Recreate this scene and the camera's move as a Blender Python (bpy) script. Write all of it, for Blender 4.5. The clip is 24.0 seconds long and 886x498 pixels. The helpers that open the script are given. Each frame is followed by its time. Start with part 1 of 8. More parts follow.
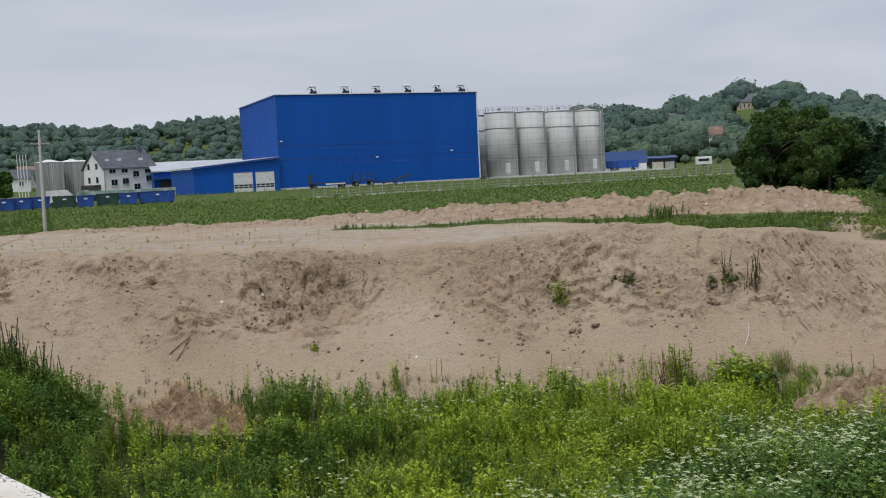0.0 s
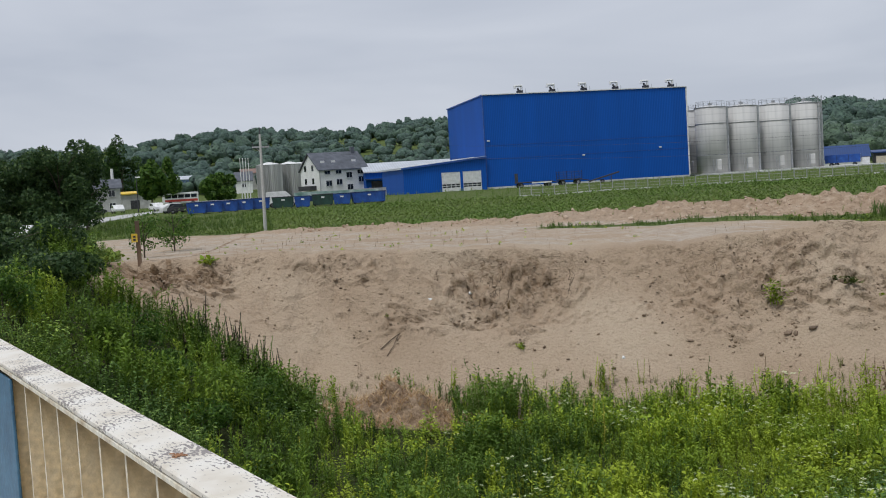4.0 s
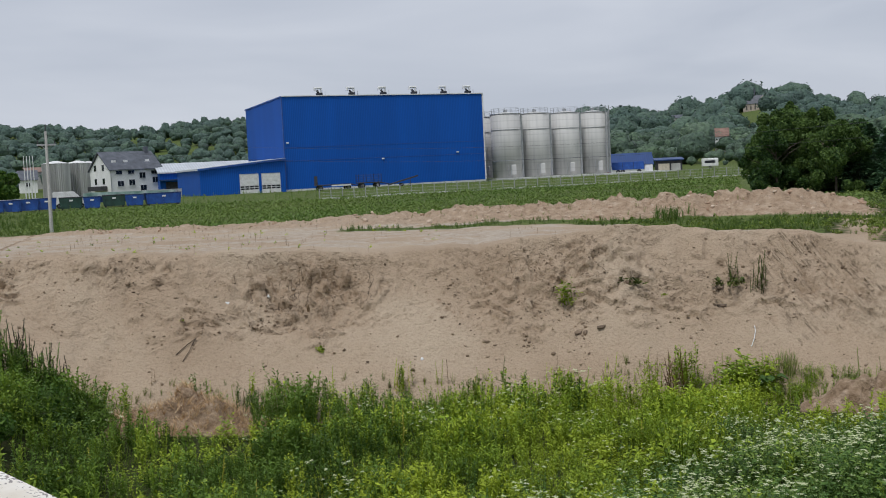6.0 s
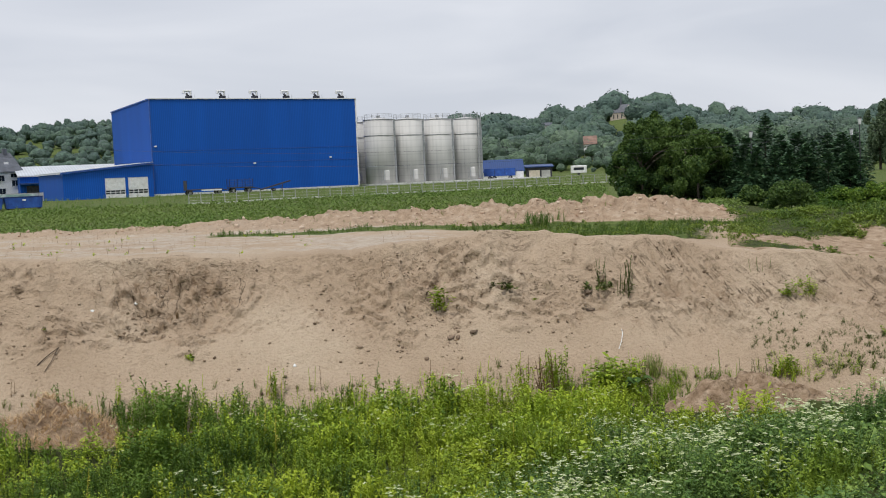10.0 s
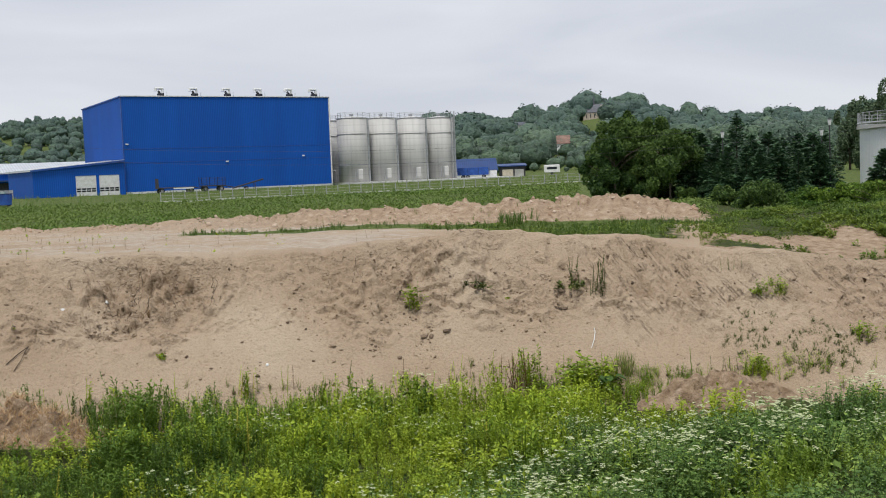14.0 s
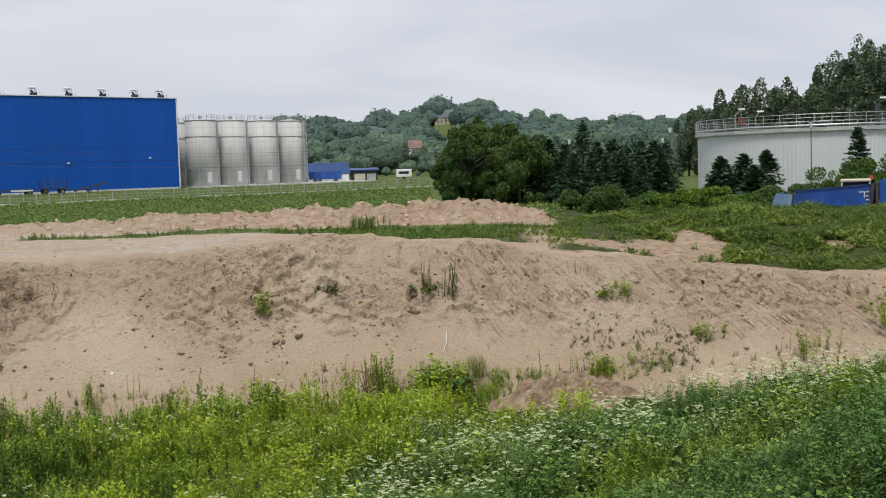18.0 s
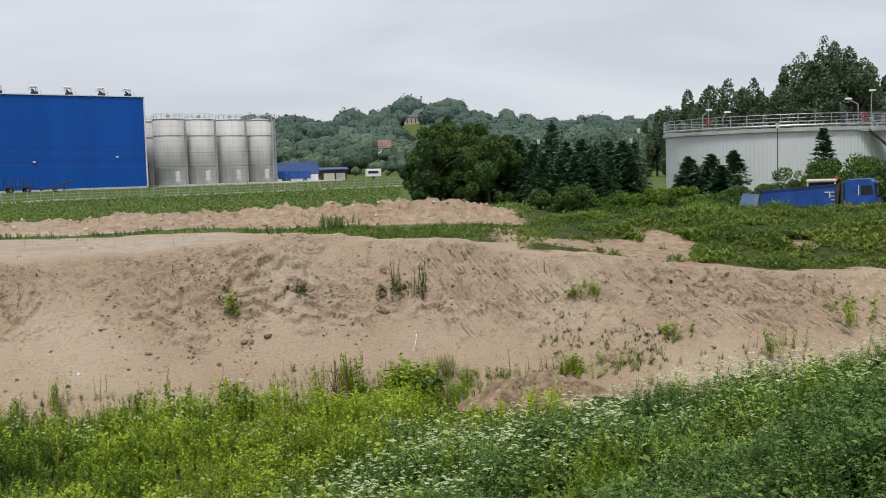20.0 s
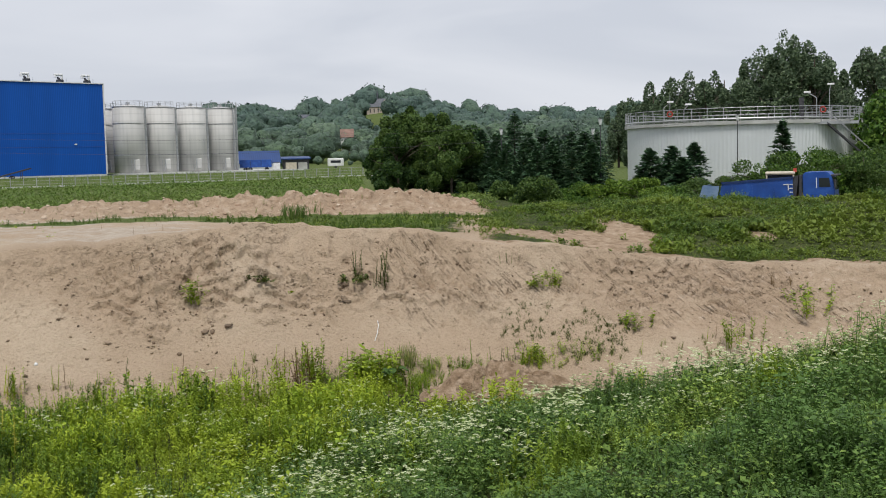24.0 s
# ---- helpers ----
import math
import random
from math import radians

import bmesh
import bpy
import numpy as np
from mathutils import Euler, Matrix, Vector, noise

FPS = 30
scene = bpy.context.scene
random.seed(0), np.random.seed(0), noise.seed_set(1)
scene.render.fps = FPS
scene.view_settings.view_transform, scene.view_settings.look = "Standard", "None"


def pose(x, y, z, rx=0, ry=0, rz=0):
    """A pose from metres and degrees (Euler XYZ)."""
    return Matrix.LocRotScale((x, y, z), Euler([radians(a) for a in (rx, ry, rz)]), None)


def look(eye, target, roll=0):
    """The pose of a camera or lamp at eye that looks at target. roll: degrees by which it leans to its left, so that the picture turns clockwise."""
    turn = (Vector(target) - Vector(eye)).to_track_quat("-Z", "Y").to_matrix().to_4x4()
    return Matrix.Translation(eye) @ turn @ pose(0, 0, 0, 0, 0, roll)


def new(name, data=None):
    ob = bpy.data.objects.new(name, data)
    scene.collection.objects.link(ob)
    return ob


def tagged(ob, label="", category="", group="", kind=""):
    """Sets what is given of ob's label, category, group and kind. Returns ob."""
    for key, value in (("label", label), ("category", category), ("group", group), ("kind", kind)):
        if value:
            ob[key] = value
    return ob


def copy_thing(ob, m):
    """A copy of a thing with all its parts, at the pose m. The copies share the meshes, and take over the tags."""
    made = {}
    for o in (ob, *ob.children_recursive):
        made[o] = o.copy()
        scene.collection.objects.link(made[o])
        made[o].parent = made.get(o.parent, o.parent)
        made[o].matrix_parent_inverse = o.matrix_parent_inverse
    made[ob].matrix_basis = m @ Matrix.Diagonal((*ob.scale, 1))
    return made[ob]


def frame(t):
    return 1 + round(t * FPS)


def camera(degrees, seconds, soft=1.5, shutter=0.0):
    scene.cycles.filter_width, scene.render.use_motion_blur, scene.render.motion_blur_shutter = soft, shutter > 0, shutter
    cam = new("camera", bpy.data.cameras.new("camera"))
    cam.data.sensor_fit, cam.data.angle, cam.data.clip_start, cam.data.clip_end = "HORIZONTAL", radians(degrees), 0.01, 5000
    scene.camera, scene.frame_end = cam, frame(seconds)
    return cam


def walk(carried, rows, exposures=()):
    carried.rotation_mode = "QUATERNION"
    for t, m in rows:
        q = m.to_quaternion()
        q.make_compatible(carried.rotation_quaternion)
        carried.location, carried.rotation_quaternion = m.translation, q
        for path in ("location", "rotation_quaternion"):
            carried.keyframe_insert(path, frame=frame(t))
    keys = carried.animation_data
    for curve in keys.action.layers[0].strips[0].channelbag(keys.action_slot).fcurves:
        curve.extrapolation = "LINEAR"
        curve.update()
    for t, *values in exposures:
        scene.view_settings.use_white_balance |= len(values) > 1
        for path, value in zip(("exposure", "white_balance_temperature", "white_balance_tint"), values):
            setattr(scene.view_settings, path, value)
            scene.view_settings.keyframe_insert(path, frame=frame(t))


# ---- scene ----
cam = camera(44.15, 24.0, 1.0)
EYE = Vector((0.0, 0.0, 10.0))
ROWS = [
    (0, -0.204, -4.109, 2.841),
    (0.5, 1.307, -3.959, 2.844),
    (1, 4.330, -3.779, 2.875),
    (1.5, 8.064, -3.595, 3.097),
    (2, 9.462, -3.558, 3.213),
    (2.5, 10.092, -3.549, 3.288),
    (4.5, 10.581, -3.592, 3.520),
    (5, 9.681, -3.624, 3.302),
    (5.5, 4.475, -3.827, 3.052),
    (6, 0.103, -4.013, 2.800),
    (6.5, -3.001, -4.101, 2.678),
    (7, -4.203, -4.111, 2.570),
    (7.5, -4.786, -4.095, 2.548),
    (8, -5.361, -4.060, 2.534),
    (8.5, -5.684, -4.035, 2.505),
    (9, -5.994, -4.003, 2.483),
    (9.5, -6.258, -3.972, 2.481),
    (10, -6.533, -4.024, 2.430),
    (10.5, -6.795, -4.129, 2.353),
    (11, -7.069, -4.236, 2.294),
    (11.5, -7.341, -4.365, 2.233),
    (13.5, -7.827, -4.187, 2.227),
    (14, -7.923, -4.136, 2.234),
    (14.5, -8.009, -4.089, 2.245),
    (15, -8.177, -4.147, 2.204),
    (15.5, -8.358, -4.151, 2.227),
    (16, -9.216, -4.147, 2.236),
    (16.5, -10.445, -4.153, 2.174),
    (17, -13.274, -4.208, 2.008),
    (17.5, -14.934, -4.212, 1.861),
    (18, -15.652, -4.186, 1.838),
    (18.5, -16.217, -4.183, 1.799),
    (20.5, -17.482, -4.279, 1.704),
    (21, -17.726, -4.306, 1.663),
    (21.5, -17.965, -4.364, 1.605),
    (22, -18.209, -4.455, 1.553),
    (22.5, -18.456, -4.538, 1.485),
    (23, -18.702, -4.638, 1.434),
    (23.5, -18.951, -4.731, 1.374),
    (24, -19.198, -4.825, 1.325),
]
walk(cam, [(t, pose(*EYE, 90 + pitch, roll, yaw)) for t, yaw, pitch, roll in ROWS], [(0, -0.04, 6250, 10), (6.0, -0.04, 6250, 10), (6.8, 0.26, 6500, 10), (24, 0.26, 6550, 10)])

# ---------------------------------------------------------------- world and light
world = bpy.data.worlds.new("overcast_sky")
scene.world = world
world.use_nodes = True
wn, wl = world.node_tree.nodes, world.node_tree.links
wn.clear()
w_out = wn.new("ShaderNodeOutputWorld")
w_bg = wn.new("ShaderNodeBackground")
w_sky = wn.new("ShaderNodeTexSky")
w_sky.sky_type, w_sky.sun_disc = "NISHITA", False
w_sky.sun_elevation, w_sky.sun_rotation = radians(63), radians(206)
w_tc = wn.new("ShaderNodeTexCoord")
w_map = wn.new("ShaderNodeMapping")
w_map.inputs["Scale"].default_value = (1.0, 1.0, 4.5)
w_noise = wn.new("ShaderNodeTexNoise")
w_noise.inputs["Scale"].default_value, w_noise.inputs["Detail"].default_value = 2.6, 4.0
w_noise.inputs["Distortion"].default_value = 0.4
w_ramp = wn.new("ShaderNodeValToRGB")
w_ramp.color_ramp.elements[0].position, w_ramp.color_ramp.elements[0].color = 0.36, (5.1, 5.4, 6.05, 1)
w_ramp.color_ramp.elements[1].position, w_ramp.color_ramp.elements[1].color = 0.66, (6.3, 6.52, 7.05, 1)
w_mix = wn.new("ShaderNodeMix")
w_mix.data_type = "RGBA"
w_mix.inputs["Factor"].default_value = 0.95
wl.new(w_tc.outputs["Generated"], w_map.inputs["Vector"])
wl.new(w_map.outputs["Vector"], w_noise.inputs["Vector"])
wl.new(w_noise.outputs["Fac"], w_ramp.inputs["Fac"])
wl.new(w_sky.outputs["Color"], w_mix.inputs["A"])
wl.new(w_ramp.outputs["Color"], w_mix.inputs["B"])
wl.new(w_mix.outputs["Result"], w_bg.inputs["Color"])
w_bg.inputs["Strength"].default_value = 0.1
wl.new(w_bg.outputs["Background"], w_out.inputs["Surface"])

sun_data = bpy.data.lights.new("sun", "SUN")
sun_data.energy, sun_data.angle, sun_data.color = 1.95, radians(14), (1.0, 0.97, 0.92)
sun = new("sun", sun_data)
sun.matrix_world = look((-22, -45, 100), (0, 0, 0))

# ---------------------------------------------------------------- materials


def material(name, rough=0.7, metal=0.0):
    m = bpy.data.materials.new(name)
    m.use_nodes = True
    b = m.node_tree.nodes["Principled BSDF"]
    b.inputs["Roughness"].default_value, b.inputs["Metallic"].default_value = rough, metal
    return m, m.node_tree.nodes, m.node_tree.links, b


def rgb(c):
    return (*c, 1.0)


def noise_node(nd, ln, scale, detail=4.0, coord="Object", stretch=(1, 1, 1)):
    tc, mp, nz = nd.new("ShaderNodeTexCoord"), nd.new("ShaderNodeMapping"), nd.new("ShaderNodeTexNoise")
    mp.inputs["Scale"].default_value = stretch
    nz.inputs["Scale"].default_value, nz.inputs["Detail"].default_value = scale, detail
    ln.new(tc.outputs[coord], mp.inputs["Vector"])
    ln.new(mp.outputs["Vector"], nz.inputs["Vector"])
    return nz


def ramp_node(nd, ln, src, stops):
    r = nd.new("ShaderNodeValToRGB")
    while len(r.color_ramp.elements) < len(stops):
        r.color_ramp.elements.new(0.5)
    for e, (p, c) in zip(r.color_ramp.elements, stops):
        e.position, e.color = p, rgb(c)
    ln.new(src, r.inputs["Fac"])
    return r


def mix_node(nd, ln, fac, a, b, mode="MIX"):
    m = nd.new("ShaderNodeMix")
    m.data_type, m.blend_type = "RGBA", mode
    for sock, v in (("Factor", fac), ("A", a), ("B", b)):
        if isinstance(v, (int, float)):
            m.inputs[sock].default_value = v
        elif isinstance(v, tuple):
            m.inputs[sock].default_value = rgb(v)
        else:
            ln.new(v, m.inputs[sock])
    return m.outputs["Result"]


def bump_node(nd, ln, b, src, strength=0.3, dist=0.02):
    bp = nd.new("ShaderNodeBump")
    bp.inputs["Strength"].default_value, bp.inputs["Distance"].default_value = strength, dist
    ln.new(src, bp.inputs["Height"])
    ln.new(bp.outputs["Normal"], b.inputs["Normal"])


def worn(name, colour, dark, light, scale=3.0, rough=0.7, metal=0.0, fine=40.0, bump=0.15, stretch=(1, 1, 1), vary=0.0):
    """A surface with coarse stains, fine grain and a little relief."""
    m, nd, ln, b = material(name, rough, metal)
    n1, n2 = noise_node(nd, ln, scale, 5, stretch=stretch), noise_node(nd, ln, fine, 3)
    c = ramp_node(nd, ln, n1.outputs["Fac"], [(0.3, dark), (0.52, colour), (0.72, light)]).outputs["Color"]
    g = ramp_node(nd, ln, n2.outputs["Fac"], [(0.3, (0.8, 0.8, 0.8)), (0.7, (1.15, 1.15, 1.15))]).outputs["Color"]
    c = mix_node(nd, ln, 1.0, c, g, "MULTIPLY")
    if vary:
        oi = nd.new("ShaderNodeObjectInfo")
        v = ramp_node(nd, ln, oi.outputs["Random"], [(0.0, (1 - vary,) * 3), (1.0, (1 + vary,) * 3)]).outputs["Color"]
        c = mix_node(nd, ln, 1.0, c, v, "MULTIPLY")
    ln.new(c, b.inputs["Base Color"])
    bump_node(nd, ln, b, n2.outputs["Fac"], bump)
    return m


def leafy(name, stops, rough=0.55, patch=None, patch_scale=0.25, transl=0.25, tone=False, even=0.68):
    """Leaves whose colour varies from leaf to leaf and from patch to patch."""
    m, nd, ln, b = material(name, rough)
    geo = nd.new("ShaderNodeNewGeometry")
    vary = geo.outputs["Random Per Island"]
    if tone:
        at_ = nd.new("ShaderNodeAttribute")
        at_.attribute_name = "tone"
        mf = nd.new("ShaderNodeMix")
        mf.inputs["Factor"].default_value = even
        ln.new(vary, mf.inputs["A"])
        ln.new(at_.outputs["Fac"], mf.inputs["B"])
        vary = mf.outputs["Result"]
    c = ramp_node(nd, ln, vary, stops).outputs["Color"]
    if patch:
        nz = noise_node(nd, ln, patch_scale, 3)
        f = ramp_node(nd, ln, nz.outputs["Fac"], [(0.42, (0, 0, 0)), (0.6, (1, 1, 1))]).outputs["Color"]
        c = mix_node(nd, ln, f, c, mix_node(nd, ln, 0.7, c, patch))
    ln.new(c, b.inputs["Base Color"])
    b.inputs["Specular IOR Level"].default_value = 0.25
    tr = nd.new("ShaderNodeBsdfTranslucent")
    ln.new(c, tr.inputs["Color"])
    mx = nd.new("ShaderNodeMixShader")
    mx.inputs["Fac"].default_value = transl
    out = nd["Material Output"]
    ln.new(b.outputs["BSDF"], mx.inputs[1])
    ln.new(tr.outputs["BSDF"], mx.inputs[2])
    ln.new(mx.outputs["Shader"], out.inputs["Surface"])
    return m


def ribbed(name, colour, pitch=1.0, axis="X", depth=0.6, rough=0.45, metal=0.0, streak=0.12, coord="Object"):
    """Trapezoid sheet metal: fine ribs as relief, darker in their hollows, and faint weather streaks."""
    m, nd, ln, b = material(name, rough, metal)
    tc = nd.new("ShaderNodeTexCoord")
    wv = nd.new("ShaderNodeTexWave")
    wv.wave_type, wv.bands_direction, wv.wave_profile = "BANDS", axis, "SIN"
    wv.inputs["Scale"].default_value = 0.314 / pitch
    ln.new(tc.outputs[coord], wv.inputs["Vector"])
    st = noise_node(nd, ln, 0.35, 4, stretch=(1.0, 1.0, 0.12))
    s = ramp_node(nd, ln, st.outputs["Fac"], [(0.3, (1 - streak,) * 3), (0.7, (1 + streak,) * 3)]).outputs["Color"]
    c = mix_node(nd, ln, 1.0, colour, s, "MULTIPLY")
    r = ramp_node(nd, ln, wv.outputs["Fac"], [(0.2, (0.9, 0.9, 0.9)), (0.8, (1.05, 1.05, 1.05))]).outputs["Color"]
    c = mix_node(nd, ln, 1.0, c, r, "MULTIPLY")
    ln.new(c, b.inputs["Base Color"])
    bump_node(nd, ln, b, wv.outputs["Fac"], depth, 0.04)
    return m


BLUE = (0.003, 0.085, 0.42)
M_BLUE = ribbed("blue_sheet_metal", BLUE, 0.35, "X", 0.35, 0.62, 0.0, 0.08)
M_BLUE.node_tree.nodes["Principled BSDF"].inputs["Specular IOR Level"].default_value = 0.25
M_BLUE_PAINT = worn("blue_paint", (0.012, 0.07, 0.32), (0.01, 0.05, 0.22), (0.025, 0.11, 0.42), 1.2, 0.4, 0, 30, 0.05)
M_BLUE_DARK = worn("dark_blue_trim", (0.008, 0.03, 0.12), (0.006, 0.02, 0.09), (0.015, 0.05, 0.17), 1.5, 0.5)
M_BLUE_ROOF = ribbed("blue_roof_sheet", (0.01, 0.045, 0.17), 0.5, "X", 0.5, 0.45)
M_WHITE_SHEET = ribbed("white_sheet_metal", (0.66, 0.69, 0.7), 0.6, "X", 0.4, 0.45, 0.0, 0.06)
M_ROOF_GREY = ribbed("light_grey_roof", (0.5, 0.53, 0.57), 0.6, "X", 0.4, 0.5)
M_PLASTER = worn("white_plaster", (0.8, 0.8, 0.78), (0.72, 0.72, 0.69), (0.84, 0.84, 0.82), 0.5, 0.85, 0, 8)
M_SLATE = worn("dark_grey_tiles", (0.09, 0.1, 0.12), (0.06, 0.065, 0.08), (0.13, 0.14, 0.17), 0.8, 0.6, 0, 9)
M_RED_TILE = worn("red_roof_tiles", (0.22, 0.135, 0.105), (0.16, 0.1, 0.08), (0.28, 0.18, 0.14), 0.6, 0.8, 0, 9)
M_CONCRETE = worn("concrete", (0.46, 0.46, 0.44), (0.36, 0.36, 0.34), (0.56, 0.56, 0.54), 0.7, 0.9, 0, 14)
M_CONCRETE_L = worn("pale_concrete", (0.62, 0.62, 0.6), (0.5, 0.5, 0.48), (0.7, 0.7, 0.68), 0.4, 0.9, 0, 10)
M_STEEL = worn("galvanised_steel", (0.42, 0.43, 0.44), (0.33, 0.34, 0.35), (0.5, 0.51, 0.52), 2.0, 0.45, 0.6, 20)
M_GLASS = material("window_glass", 0.08)[0]
M_GLASS.node_tree.nodes["Principled BSDF"].inputs["Base Color"].default_value = (0.02, 0.025, 0.03, 1)
M_RUBBER = worn("black_rubber", (0.02, 0.02, 0.022), (0.015, 0.015, 0.015), (0.035, 0.035, 0.035), 5, 0.85)
M_DARK = worn("dark_metal", (0.05, 0.05, 0.055), (0.03, 0.03, 0.035), (0.08, 0.08, 0.085), 3, 0.6, 0.2)
M_WHITE = worn("white_paint", (0.75, 0.75, 0.74), (0.62, 0.62, 0.6), (0.8, 0.8, 0.8), 1.5, 0.5)
M_RED = worn("red_paint", (0.5, 0.05, 0.03), (0.38, 0.04, 0.03), (0.58, 0.09, 0.06), 2, 0.5)
M_YELLOW = worn("yellow_plate", (0.75, 0.5, 0.04), (0.6, 0.4, 0.04), (0.8, 0.58, 0.1), 2, 0.6)
M_GREEN_PAINT = worn("green_paint", (0.02, 0.06, 0.045), (0.015, 0.04, 0.03), (0.03, 0.09, 0.07), 1.2, 0.5)
M_TIMBER = worn("weathered_timber", (0.17, 0.11, 0.07), (0.09, 0.06, 0.04), (0.26, 0.18, 0.12), 3, 0.9, 0, 30, 0.3, (1, 1, 0.2))
M_BARK = worn("bark", (0.1, 0.08, 0.06), (0.05, 0.04, 0.03), (0.17, 0.14, 0.11), 3, 0.95, 0, 20, 0.5, (1, 1, 0.3))
M_CLOD = worn("dark_damp_clod", (0.2, 0.145, 0.1), (0.12, 0.085, 0.06), (0.3, 0.22, 0.16), 2, 0.95, 0, 30, 0.6, vary=0.25)
M_TWIG = worn("dead_twig", (0.09, 0.065, 0.045), (0.05, 0.035, 0.025), (0.17, 0.13, 0.1), 4, 0.95)
M_YELLOW_WALL = worn("yellow_plaster", (0.6, 0.44, 0.26), (0.5, 0.36, 0.2), (0.66, 0.52, 0.34), 0.3, 0.9, 0, 5)

L_WEED = leafy("weed_leaves", [(0.0, (0.03, 0.065, 0.008)), (0.45, (0.225, 0.34, 0.032)), (1.0, (0.54, 0.64, 0.06))], patch=(0.4, 0.48, 0.04), transl=0.25, even=0.55, patch_scale=0.22, tone=True)
L_DARKWEED = leafy("dark_weed_leaves", [(0.0, (0.014, 0.036, 0.01)), (0.45, (0.105, 0.195, 0.04)), (1.0, (0.44, 0.57, 0.11))], patch=(0.1, 0.19, 0.045), transl=0.16, patch_scale=0.2, tone=True, even=0.45)
L_CROP = leafy("crop_leaves", [(0.0, (0.1, 0.175, 0.035)), (0.6, (0.15, 0.24, 0.05)), (1.0, (0.22, 0.3, 0.075))], patch=(0.19, 0.25, 0.065), patch_scale=0.03, tone=True)
L_GRASS = leafy("dry_grass_blades", [(0.0, (0.1, 0.16, 0.03)), (0.5, (0.19, 0.23, 0.06)), (1.0, (0.4, 0.36, 0.17))])
L_TREE = leafy("broad_leaves", [(0.0, (0.018, 0.045, 0.012)), (0.6, (0.04, 0.09, 0.02)), (1.0, (0.085, 0.15, 0.03))])
L_TREE2 = leafy("sunlit_leaves", [(0.0, (0.03, 0.075, 0.01)), (0.6, (0.07, 0.15, 0.02)), (1.0, (0.14, 0.23, 0.035))])
L_ASH = leafy("ash_leaves", [(0.0, (0.028, 0.062, 0.018)), (0.6, (0.066, 0.128, 0.03)), (1.0, (0.15, 0.23, 0.05))], patch=(0.09, 0.15, 0.03), patch_scale=0.7)
L_LIGHTBUSH = leafy("light_bush_leaves", [(0.0, (0.06, 0.12, 0.015)), (0.6, (0.12, 0.21, 0.025)), (1.0, (0.22, 0.32, 0.045))])
L_LEFT = leafy("dull_green_leaves", [(0.0, (0.028, 0.06, 0.022)), (0.6, (0.055, 0.105, 0.035)), (1.0, (0.11, 0.17, 0.05))], transl=0.3)
L_SPRUCE = leafy("spruce_needles", [(0.0, (0.028, 0.068, 0.033)), (0.6, (0.06, 0.13, 0.06)), (1.0, (0.125, 0.22, 0.09))], transl=0.1)
L_POPLAR = leafy("poplar_leaves", [(0.0, (0.05, 0.082, 0.045)), (0.6, (0.105, 0.158, 0.085)), (1.0, (0.21, 0.275, 0.155))])
L_FLOWER = leafy("white_flower_heads", [(0.0, (0.42, 0.5, 0.22)), (1.0, (0.72, 0.74, 0.5))], transl=0.2)
L_YFLOWER = leafy("yellow_flower_heads", [(0.0, (0.45, 0.42, 0.06)), (1.0, (0.62, 0.58, 0.12))], transl=0.2)
L_BROWN = leafy("dry_seed_stalks", [(0.0, (0.13, 0.075, 0.03)), (1.0, (0.25, 0.17, 0.08))], transl=0.1)


